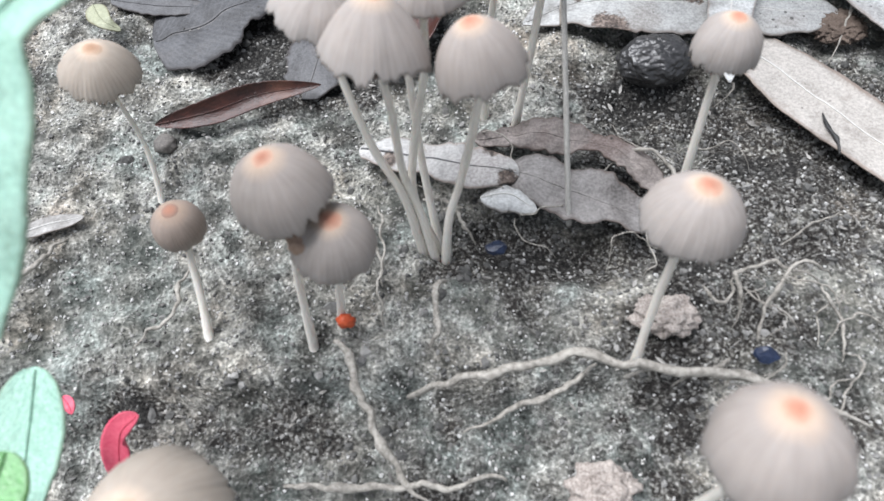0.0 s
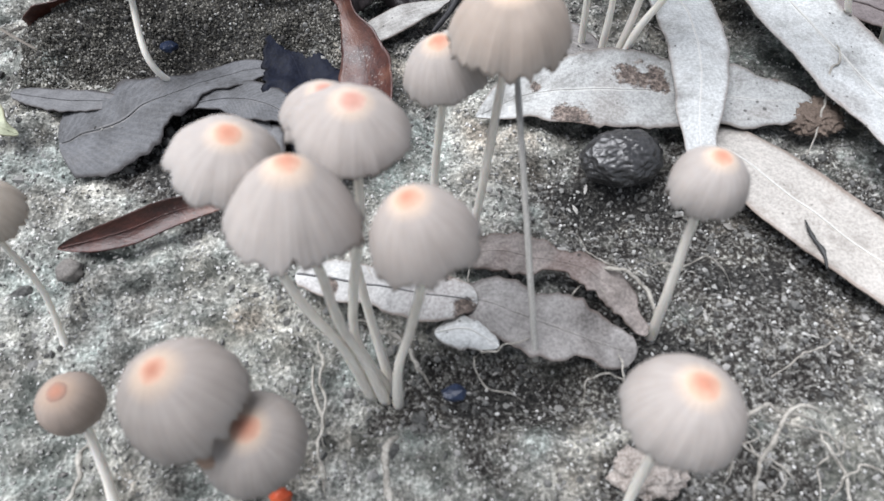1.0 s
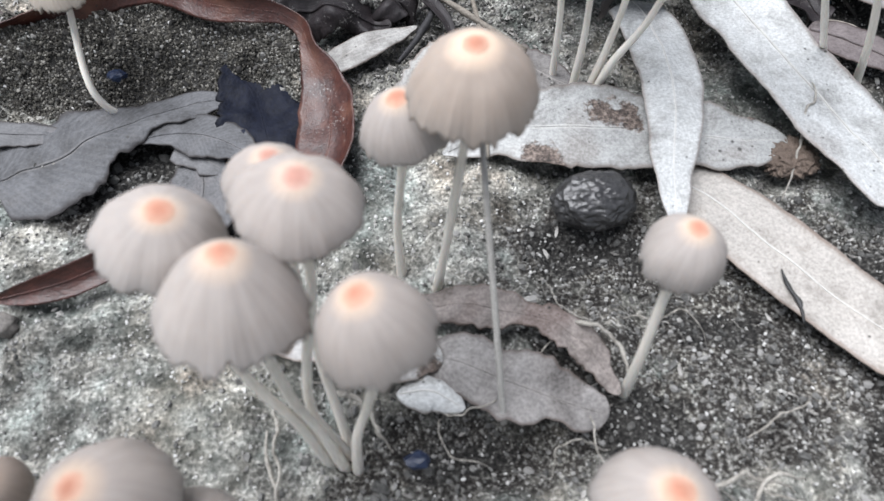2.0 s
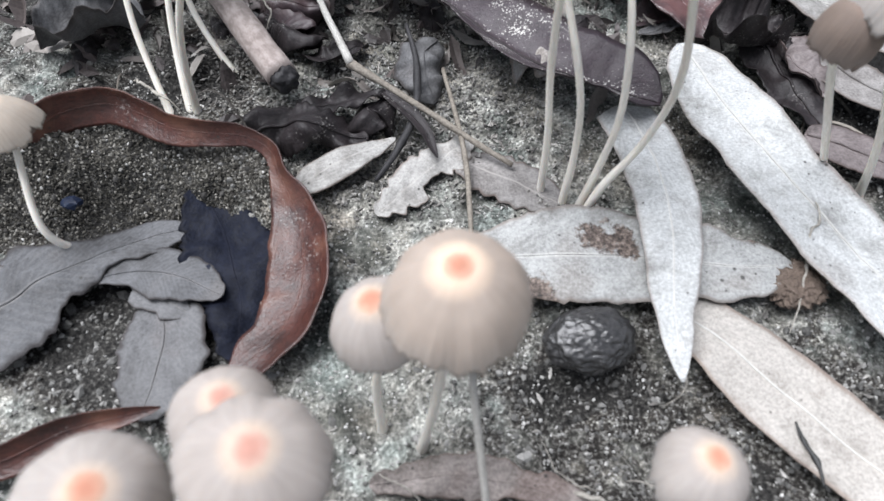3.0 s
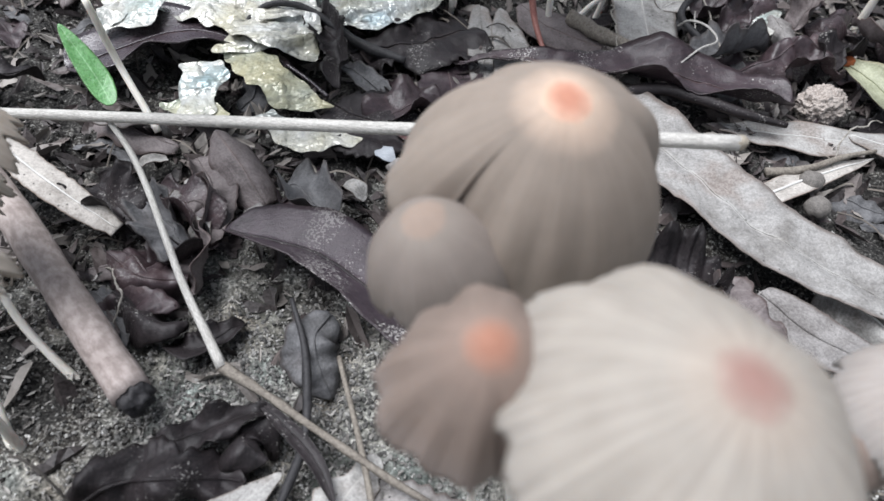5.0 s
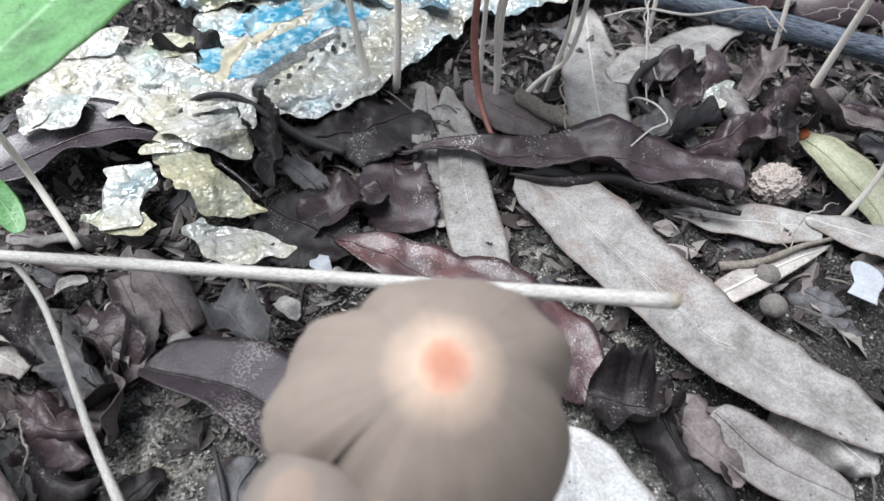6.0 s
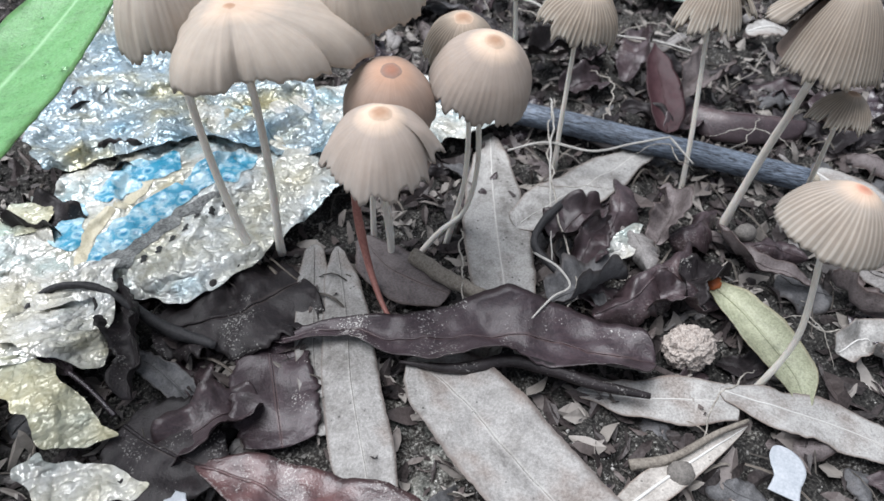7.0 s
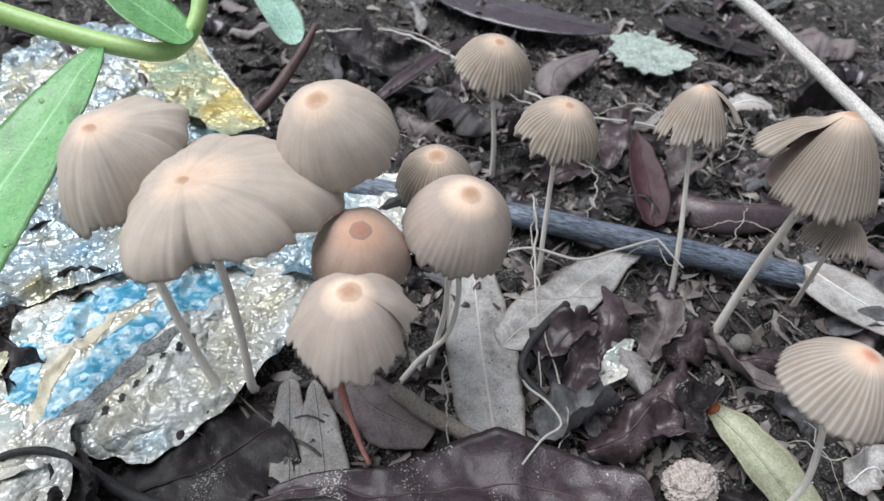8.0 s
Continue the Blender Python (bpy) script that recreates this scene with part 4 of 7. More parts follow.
scatter("rootlets", 1400, ROOTLET, "fine dark and pale rootlets and twig bits in the litter", "roots", twiglet_shape, humous, 6)

# ---- mushrooms ----
PALE = "pale grey-beige mushroom with an orange-brown cap centre, on sandy soil"
G_A = "mushrooms in the front cluster"
A_BASE = (-7.4, 55.8)
mushroom((-9.5, 56.5), (-19.3, 71.6, 45.1), 13.6, 5.0, PALE, G_A, (17, 4), via=[(-11.6, 58.6, 13), (-15.2, 61.2, 22), (-18.0, 64.5, 33)], bell=0.35, phimax=80, seed=1, lobe=0.08)
mushroom((-6.5, 57.5), (-5.5, 72.8, 47.7), 13.7, 4.9, "pale grey mushroom cap with a frayed margin, in a cluster", G_A, (8, 2), via=[(-10.2, 61.0, 9), (-9.4, 65.0, 19), (-6.6, 69.0, 32)], bell=0.35, phimax=82, seed=2, jag=0.12, lobe=0.10, disc=M_DISC_RED)
mushroom(A_BASE, (-11.5, 64.1, 49.0), 15.0, 8.1, "pale bell-shaped mushroom, the tallest of its cluster", G_A, (7, 14), via=[(-9.2, 58.2, 8), (-11.3, 60.2, 18), (-11.4, 61.0, 32)], bell=0.6, phimax=80, seed=3, size=0.17)
mushroom((-5.6, 55.2), (0.1, 59.7, 47.8), 11.9, 7.3, "pale rounded mushroom with a bright orange centre", G_A, (-10, 8), via=[(-4.4, 57.4, 7), (-2.2, 59.2, 15), (0.3, 58.5, 30)], bell=0.25, phimax=86, seed=4)
mushroom((-6.2, 58.0), (-9.5, 79.1, 43.3), 11.2, 5.2, "grey-beige mushroom half hidden behind its neighbours", G_A, (9, 5), (-1, 1), bell=0.3, phimax=82, seed=5, disc=M_DISC_RED)
G_E = "mushrooms by the sandy ledge"
mushroom((-28.9, 38.4), (-25.6, 47.1, 39.5), 13.6, 7.7, "pale dome-shaped mushroom with a small orange centre", G_E, (-5, 6), (-1, 2), bell=0.15, phimax=90, seed=6, size=0.16)
stained = mushroom((-23.9, 41.9), (-18.8, 43.3, 30.9), 12.1, 7.2, "small pale mushroom with an orange centre and a brown patch", G_E, (8, -1), (0, 1), bell=0.15, phimax=90, seed=7, jag=0.10)
part("stain", lump((-23.0, 41.5, 27.9), (1.9, 1.5, 1.5), 4, 0.25, 4), M_STAIN, stained, "brown patch on the cap")
mushroom((-47.3, 39.7), (-46.8, 52.4, 20.6), 8.3, 6.1, "small brownish egg-shaped young mushroom", G_E, (4, 3), (0, 1), disc=M_DISC_BROWN, material=M_TAN, bell=0, phimax=108, seed=8, size=0.2)
mushroom((-61.5, 67.5), (-60.9, 77.8, 30.1), 13.0, 5.7, "thin grey mushroom with a brown centre and very fine stem", "", (13, 2), (1, 2), material=M_CREAM, disc=M_DISC_TAN, bell=0.25, phimax=82, seed=9, stem=0.5, ribs=46, rib=0.010)
mushroom((38.0, 64.5), (37.2, 70.3, 37.1), 9.9, 6.1, "small round pale mushroom beside dark soil", "", (3, 6), (-1, -2), bell=0.1, phimax=96, seed=10, stem=0.75, size=0.19)
mushroom((26.1, 34.1), (28.1, 43.2, 36.1), 13.1, 7.1, "pale grey mushroom with a frayed lower margin", "", (4, 7), (0, 1), bell=0.2, phimax=90, seed=11, jag=0.10, size=0.2)
mushroom((21.9, 4.6), (25.9, 13.6, 46.8), 12.5, 7.6, "large pale dome-shaped mushroom low over the soil", "", (-4, 17), (0, 1), bell=0.15, phimax=90, seed=12, size=0.15)
mushroom((-37.0, 5.0), [(-36.0, 6.7, 34.7)][0], 17.0, 9.0, "large pale mushroom at the edge of the sandy ledge", "", (-2, -4), (0, 1), bell=0.15, phimax=86, seed=13, material=M_CREAM, disc=M_DISC_TAN)
G_C = "pair of mushrooms by the bleached leaf"
mushroom((8.7, 84.7), (13.3, 86.7, 50.4), 15.4, 7.4, "cream mushroom with a bright ring round its orange centre", G_C, (0, -1), (0, -1), material=M_SAND, bell=0.35, phimax=86, seed=14, jag=0.16, lobe=0.12, size=0.15)
mushroom((3.0, 88.0), (4.4, 89.3, 40.4), 12.0, 6.0, "pale beige mushroom leaning on a taller one", G_C, (-8, 2), (-1, 1), bell=0.35, phimax=88, seed=15, jag=0.08)
mushroom((-49.8, 129.0), [(-55.5, 138.3, 26.8)][0], 11.9, 5.9, "pale small mushroom with a curved stem, by a soil-filled leaf", "", (-6, 6), (-2, -6), material=M_CREAM, bell=0.3, phimax=82, seed=16, stem=0.7)
G_D = "mushrooms in the tall cluster"
mushroom((43.6, 125.6), (44.3, 119.8, 73.8), 26.5, 9.5, "big pale mushroom cap with a scalloped margin", G_D, (9, -3), via=[(46.0, 125.8, 8), (51.5, 127.2, 18), (52.6, 126.5, 34)], material=M_DIM, disc=M_DISC_ROSE, bell=0.3, phimax=84, stem=0.66, seed=17, jag=0.17, ribs=62, rib=0.010, lobe=0.18, size=0.15)
mushroom((37.0, 132.2), (31.3, 127.5, 69.8), 15.8, 11.0, "brownish bell-shaped mushroom in a tall cluster", G_D, (-4, -10), via=[(36.2, 133.0, 14), (34.4, 134.0, 32)], material=M_BROWN, disc=M_DISC_BROWN, bell=0.45, phimax=86, stem=0.66, seed=18, size=0.22, lobe=0.16, jag=0.10,
         sectors=[(150, 262, 0.32), (256, 512, 0.0)])
mushroom((43.0, 127.4), (45.2, 150.7, 69.7), 30.0, 18.0, "large beige mushroom with a folded lower margin", G_D, (-1, -12), via=[(45.5, 128.6, 10), (46.8, 130.0, 24), (46.2, 138.0, 40)], material=M_DUN, bell=0.30, phimax=90, stem=0.66, seed=19, rib=0.002, lobe=0.20, jag=0.10, size=0.12,
         sectors=[(120, 200, 0.30), (195, 484, 0.0)])
mushroom((40.5, 128.7), (31.0, 147.0, 60.5), 16.0, 9.0, "beige mushroom pressed under a larger cap", G_D, (-14, 2), via=[(40.9, 130.6, 14), (38.6, 131.7, 30)], material=M_DULL, bell=0.2, phimax=90, stem=0.66, seed=20, disc=False)
G_L = "mushrooms by the pinkish stick"
mushroom((-33.2, 162.0), (-20.8, 156.3, 55.0), 15.0, 8.0, "pale torn mushroom with an orange centre beside a stick", G_L, (-6, -2), (-3, 2), disc=M_DISC, material=M_CREAM, bell=0.5, phimax=82, seed=22, jag=0.38, lobe=0.2, size=0.15)
mushroom((-35.0, 163.0), [(-31.5, 191.0, 47.1)][0], 19.4, 8.9, "pale mushroom cap high beside a stick", G_L, (-8, -2), (-3, 2), material=M_CREAM, bell=0.4, phimax=80, seed=23, jag=0.2, disc=False)
mushroom((-38.7, 161.5), [(-46.5, 190.0, 38.4)][0], 17.3, 7.4, "pale mushroom leaning away from a cluster", G_L, (-12, -2), (-3, 2), material=M_CREAM, bell=0.4, phimax=80, seed=24, jag=0.2)
mushroom((-25.1, 173.3), [(-38.2, 195.0, 31.3)][0], 16.2, 7.4, "pale frayed mushroom beside a stick", G_L, (-8, -2), (-3, 0), material=M_CREAM, bell=0.4, phimax=80, seed=25, jag=0.25, disc=False)
G_R = "mushrooms by the broad bleached leaf"
mushroom((97.4, 131.7), [(71.7, 121.9, 48.9)][0], 9.0, 8.1, "small orange-brown young mushroom", G_R, (6, 0), (0, 0), disc=M_DISC_BROWN, material=M_BROWN, bell=0.0, phimax=106, seed=26, size=0.24)
mushroom((99.8, 124.0), [(77.6, 122.6, 54.9)][0], 16.2, 8.1, "pale mushroom beside a broad bleached leaf", G_R, (4, 0), (2, 0), bell=0.3, seed=27)
G_X = "mushrooms over the reddish leaf stalk"
mushroom((102.0, 268.0), (117.6, 261.2, 64.7), 22.8, 12.5, "beige mushroom with a cream ring round its centre", G_X, (4, -14), via=[(111.5, 270.5, 2.5), (119.5, 271.5, 8), (121.5, 270.5, 24)], material=M_SAND, bell=0.2, phimax=92, seed=28, size=0.14, disc=M_DISC_TAN)
mushroom((98.0, 268.0), (96.6, 263.6, 60.1), 20.0, 11.1, "brown dome-shaped mushroom with a reddish centre", G_X, (-2, -16), via=[(97.2, 270.0, 10), (95.6, 269.4, 26)], disc=M_DISC_BROWN, material=M_RUST, bell=0.1, phimax=91, seed=29, size=0.15)
mushroom((97.0, 266.5), (90.1, 249.0, 61.2), 22.5, 10.5, "pale beige bell-shaped mushroom with a lobed margin", G_X, (0, -4), via=[(98.0, 270.0, 8), (95.4, 266.0, 28)], material=M_SAND, bell=0.45, phimax=84, seed=30, jag=0.16, lobe=0.12, size=0.16, disc=M_DISC_TAN,
         sectors=[(-34, 60, 0.22), (56, 330, 0.0)])
mushroom((114.5, 271.5), (118.5, 279.9, 60.4), 18.0, 9.3, "tan frilled mushroom behind a rounder one", G_X, (-4, -10), via=[(117.3, 272.9, 5), (119.5, 273.2, 18), (119.8, 275.0, 36)], material=M_PLEAT, bell=0.2, phimax=85, seed=31, jag=0.15, ribs=48, rib=0.02, disc=M_DISC_TAN)
G_Y = "mushrooms by the crumpled film"
mushroom((63.4, 277.4), (56.5, 286.6, 77.0), 15.0, 8.0, "cream mushroom with a split, folded cap", G_Y, (0, 0), (-2, 2), material=M_CREAM, disc=M_DISC_TAN, bell=0.12, phimax=90, seed=32, lobe=0.06, jag=0.06, size=0.16, stem=1.0,
         margin=[(160, 8.0, 8.5), (185, 8.5, 13.0), (210, 10.0, 15.8), (235, 10.5, 16.5), (256, 12.0, 13.5), (275, 11.5, 14.0), (290, 10.5, 14.5), (310, 10.5, 13.0), (330, 11.5, 10.2), (348, 13.0, 7.8), (366, 15.3, 5.6), (385, 18.0, 4.4), (410, 17.0, 5.0), (450, 12.0, 5.5)],
         sectors=[(-109, 150, 0.0), (144, 255, 0.0)])
mushroom((69.9, 280.9), (69.0, 273.4, 72.0), 16.0, 7.0, "cream mushroom torn into wide drooping lobes", G_Y, (0, 0), via=[(69.6, 275.5, 8), (70.6, 277.9, 28), (70.4, 277.5, 50)], material=M_CREAM, disc=M_DISC_TAN, bell=0.12, phimax=88, seed=33, lobe=0.08, jag=0.07, size=0.14, stem=1.0,
         margin=[(-84, 13.0, 8.5), (-65, 16.0, 8.6), (-48, 18.0, 9.2), (-32, 19.5, 10.3), (-18, 22.5, 11.2), (0, 27.0, 13.0), (20, 29.0, 12.8), (42, 25.0, 8.5), (65, 20.0, 5.5), (100, 15.0, 5.0), (140, 11.5, 7.0), (170, 11.0, 9.0), (195, 14.0, 12.0), (225, 15.8, 9.4), (250, 14.0, 9.2), (266, 12.5, 8.6)],
         sectors=[(-98, -26, 0.0), (-34, 60, 0.02), (54, 150, 0.0), (144, 266, 0.0)])
mushroom((95.0, 276.0), (94.3, 279.2, 79.2), 24.0, 13.0, "cream mushroom tilted towards a dark stick", G_Y, (-16, -12), (0, 2), material=M_CREAM, disc=M_DISC_TAN, bell=0.2, phimax=92, seed=34, lobe=0.14, jag=0.08, size=0.14)
G_T = "pleated mushrooms at the back"
PLEATED = "pleated parasol-like mushroom with a thin pale stem"
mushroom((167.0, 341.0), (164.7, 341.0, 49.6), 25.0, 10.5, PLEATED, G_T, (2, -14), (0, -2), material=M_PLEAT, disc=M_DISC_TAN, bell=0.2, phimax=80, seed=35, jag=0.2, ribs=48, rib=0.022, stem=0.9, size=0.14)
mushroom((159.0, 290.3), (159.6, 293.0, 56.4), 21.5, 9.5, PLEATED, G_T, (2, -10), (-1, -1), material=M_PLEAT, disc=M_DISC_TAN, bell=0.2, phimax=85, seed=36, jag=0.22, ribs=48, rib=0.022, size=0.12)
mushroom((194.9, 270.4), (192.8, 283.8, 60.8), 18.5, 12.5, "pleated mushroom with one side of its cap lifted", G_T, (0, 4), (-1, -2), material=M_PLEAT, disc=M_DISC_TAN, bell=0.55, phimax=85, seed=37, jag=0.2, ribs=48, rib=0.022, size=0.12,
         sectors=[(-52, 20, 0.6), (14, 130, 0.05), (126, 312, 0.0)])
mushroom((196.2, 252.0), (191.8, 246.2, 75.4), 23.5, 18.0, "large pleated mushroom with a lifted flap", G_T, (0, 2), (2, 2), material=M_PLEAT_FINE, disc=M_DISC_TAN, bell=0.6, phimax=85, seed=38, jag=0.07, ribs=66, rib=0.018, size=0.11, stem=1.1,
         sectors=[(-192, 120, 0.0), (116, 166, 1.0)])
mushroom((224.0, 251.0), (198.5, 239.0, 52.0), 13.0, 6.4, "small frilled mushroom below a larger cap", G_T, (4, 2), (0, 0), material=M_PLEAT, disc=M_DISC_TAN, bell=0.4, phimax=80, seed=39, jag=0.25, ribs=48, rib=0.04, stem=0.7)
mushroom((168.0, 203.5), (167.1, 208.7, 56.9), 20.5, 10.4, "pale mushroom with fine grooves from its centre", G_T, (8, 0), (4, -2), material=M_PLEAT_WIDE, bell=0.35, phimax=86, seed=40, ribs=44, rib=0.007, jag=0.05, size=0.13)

# ---- fallen leaves of the front half ----
FLAT = [(12.0, 112.0, 0.4), (22.0, 115.5, 1.8), (32.2, 115.1, 3.0), (42.5, 114.2, 3.0), (51.9, 112.8, 3.0), (61.8, 110.4, 3.0), (69.4, 109.0, 3.0), (78.5, 108.8, 2.4)]
FLAT_ROT = [(x - FLAT[0][0], y - FLAT[0][1], r) for (x, y, z), r in zip([(30.4, 107.7, 3.0), (43.7, 118.5, 3.0), (48.0, 116.3, 3.0), (71.2, 120.8, 3.0), (74.1, 116.4, 3.0), (24.4, 117.5, 3.0)], (4.6, 4.0, 4.0, 4.5, 4.0, 1.6))]
L_ROTTEN = leaf_material("bleached_rotting_leaf", (0.46, 0.465, 0.455), (0.29, 0.292, 0.285), (0.66, 0.65, 0.62), specks=0.8, rough=0.66, blotch=(0.27, 0.255, 0.24), blotches=0.57, rot=FLAT_ROT)
leaf(FLAT, 19.0, L_ROTTEN, "bleached grey leaf lying flat with decayed brown holes", widths=(3, 10, 16, 19, 19.5, 18, 16, 12, 4), cup=0.06, wave=0.04, seed=1, bites=0.12, rag=0.07, roll=(6, 4), rib=0.13)
leaf([(57.8, 151.5, 1.6), (59.2, 143.5, 2.8), (59.4, 134.7, 4.0), (58.5, 123.7, 5.2), (55.8, 112.2, 6.4), (53.1, 102.8, 6.0), (51.8, 95.4, 5.0), (50.9, 88.9, 4.0)], 12.5, L_WHITE, "narrow bleached leaf lying across another leaf", widths=(13.5, 13.8, 13.4, 12.6, 11.2, 9.0, 5.6, 2.0), cup=-0.08, seed=2, rib=0.14, rough=0.35, rag=0.03, roll=(-4, 3))
leaf([(75.5, 167.5, 3.5), (76.3, 157.5, 4.6), (76.8, 149.0, 5.4), (78.6, 139.6, 6.0), (81.3, 129.9, 6.0), (84.5, 120.7, 5.5), (87.7, 111.5, 5.0), (90.7, 102.3, 5.0), (94.6, 91.2, 4.0)], 20.0, L_WHITE, "broad bleached leaf with a pale midrib", widths=(7, 14, 17.5, 18.8, 18.2, 18.2, 18.8, 18.5, 18, 15), cup=0.05, wave=0.02, seed=3, bites=0.06, rag=0.03, rough=0.3, roll=(5, -4), rib=0.3)
leaf([(53.0, 105.0, 0.4), (60.5, 96.5, 1.6), (66.7, 86.8, 2.0), (72.5, 78.6, 2.0), (78.6, 70.8, 2.0), (84.6, 64.3, 2.0), (91.5, 56.0, 1.5)], 15.5, L_BEIGE, "beige speckled leaf with a dark slit", widths=(6, 12.5, 15.5, 16, 15.6, 15, 13.5, 10), cup=0.05, seed=4, rib=0.2, rag=0.03)
single("leaf_slit", tube([(66.9, 81.2, 2.9), (67.0, 77.8, 2.9), (67.7, 74.9, 2.9), (67.2, 71.3, 2.9)], [0.12, 0.35, 0.42, 0.12], 20, 6, 0.6, 2), M_INK, "dark slit torn in a beige leaf", "tear")
L_FOLDED = leaf_material("dusted_purple_leaf", (0.062, 0.047, 0.056), (0.027, 0.020, 0.026), (0.05, 0.03, 0.03), specks=0.3, rough=0.44, sheen=0.35, dust=0.9, scarce=0.025, dusted=(0.15, 0.5))
leaf([(2.4, 197.3, 6.0), (11.1, 192.6, 6.2), (19.8, 187.8, 5.6), (26.8, 180.0, 5.0), (33.2, 171.8, 4.2), (40.0, 165.0, 3.6), (48.0, 159.2, 3.4), (57.3, 154.0, 3.2), (65.5, 149.5, 3.2)], 20.0, L_FOLDED, "glossy purple-brown leaf folded along its midrib, dusted with sand", widths=(9, 14.5, 17, 18.5, 20.5, 22.5, 22, 18, 10), fold=0.6, wave=0.08, seed=5, roll=(-20, -6), rib=0.45, rib_mat=L_DARK, rag=0.03, rough=0.4, n=90)
# the curled red-brown leaf: a standing rim round a hollow filled with soil, and a broad twisted end
leaf([(-84.0, 142.0, 6.5), (-72.0, 145.0, 7.5), (-62.0, 147.4, 9.2), (-54.1, 151.4, 10.8), (-45.3, 151.6, 12.0), (-38.4, 148.1, 12.4), (-31.9, 143.8, 12.2), (-25.6, 142.0, 12.2), (-18.9, 141.4, 11.3), (-14.3, 138.4, 10.2), (-12.9, 134.2, 8.6), (-11.0, 129.8, 6.5), (-9.5, 123.9, 4.8), (-9.0, 117.7, 3.8), (-9.9, 111.0, 3.2), (-12.6, 105.4, 2.8), (-16.8, 101.5, 2.4), (-21.7, 97.6, 1.6)], 10.0, L_RED, "red-brown leaf curled up round a hollow of soil", widths=(8, 8, 8, 8, 8, 7.6, 7.0, 6.4, 5.8, 4.8, 3.4, 4.2, 8.5, 12.0, 13, 12, 9, 5), roll=(104, 4), seed=6, wave=0.12, rib=0.1, cup=0.24, n=130, rough=0.35, rag=0.05)
leaf([(-65.2, 85.7, 2.0), (-53.9, 87.6, 3.0), (-43.7, 91.4, 3.5), (-30.9, 93.5, 3.5)], 5.5, L_RED, "thin dark red leaf edge on the sand", prof=(0.9, 0.7), roll=(45, 38), seed=8, cup=0.4, rib=0.18)
leaf([(-72.0, 111.5, 0.6), (-62.5, 115.2, 1.2), (-54.8, 119.8, 2.0), (-48.2, 122.3, 2.4), (-41.0, 125.2, 2.6), (-30.5, 128.2, 2.4)], 25.0, L_ASH, "torn grey leaf with a ragged margin", n=110, widths=(20, 24, 22, 13, 9, 7.5, 4), seed=9, bites=0.3, rag=0.10, cup=-0.04, rough=0.6, rib=0.2)
leaf([(-85.7, 126.2, 1.0), (-72.6, 122.5, 1.5), (-59.7, 121.6, 1.0)], 6.0, L_SLATE, "narrow grey leaf strip on the sand", prof=(0.9, 0.5), seed=10, rag=0.2, rib=0.18)
leaf([(-46.5, 119.2, 1.6), (-38.3, 119.4, 2.2), (-31.1, 117.6, 2.2), (-23.5, 113.2, 1.8)], 10.0, L_ASH, "broken pale grey leaf piece on soil", widths=(3, 6.5, 10.5, 9, 4), seed=11, bites=0.2, rag=0.12, rib=0.18)
leaf([(-29.0, 137.0, 3.5), (-25.0, 128.6, 1.8), (-22.4, 120.0, 0.6), (-20.4, 111.0, 0.2), (-21.4, 101.5, -0.5)], 19.0, L_INDIGO, "blue-black crumpled leaf in a soil hollow", widths=(7, 13, 17, 15, 11, 5), seed=12, rag=0.2, wave=0.12, cup=0.10, rough=1.3, rib=0.1)
leaf([(-35.0, 114.2, 0.2), (-33.1, 107.4, 0.6), (-33.6, 100.8, 0.4), (-35.5, 92.8, 0.0)], 14.0, L_SLATE, "half-buried grey leaf piece", widths=(8, 14, 15, 12, 6), seed=13, rag=0.12, rib=0.15)
leaf([(-13.0, 136.0, 0.2), (-5.0, 140.0, 1.8), (2.0, 143.4, 2.2), (9.0, 147.5, 1.0)], 7.0, L_GREY, "small smooth grey leaf", rag=0.05, widths=(3, 7.5, 7.5, 5, 1.5), seed=14, cup=-0.12, rib=0)
leaf([(-26.5, 145.5, 1.5), (-17.0, 149.5, 4.5), (-8.0, 149.0, 5.0), (3.5, 147.0, 2.0)], 11.0, L_DARK, "dark curled leaf bent over a hollow", widths=(3, 9, 12, 9, 3), seed=15, cup=-0.45, roll=(18, 25), wave=0.3, rough=2.0, rag=0.3, bites=0.3)
leaf([(-13.9, 152.8, 2.0), (-4.0, 156.5, 3.4), (8.0, 158.3, 1.6)], 7.0, L_DARK, "narrow dark leaf strip", widths=(2, 6, 7, 2), seed=16, cup=0.3, rib=0.18, wave=0.35, rough=1.8, rag=0.3)
TORN = [(-22.0, 77.2, 2.2), (-11.9, 74.4, 3.4), (-4.2, 72.3, 3.8), (3.2, 70.4, 3.6), (8.6, 69.6, 2.6)]
TORN_ROT = [(x - TORN[0][0], y - TORN[0][1], r) for x, y, r in ((6.5, 68.0, 2.6), (4.5, 75.5, 2.2), (-16.0, 74.0, 2.0))]
L_TORN = leaf_material("pale_rotting_leaf", (0.58, 0.575, 0.56), (0.43, 0.425, 0.41), (0.34, 0.33, 0.32), specks=0.45, rough=0.6, blotch=(0.32, 0.30, 0.29), blotches=0.50, rot=TORN_ROT)
leaf(TORN, 9.0, L_TORN, "torn pale leaf with rotten brown patches over a dark hollow", widths=(4, 7.5, 8.6, 9.4, 5), seed=17, bites=0.2, rag=0.10, roll=(-4, 10), fold=-0.10, rough=0.8, wave=0.06, rib=0.2, rib_mat=L_SLATE, n=90)
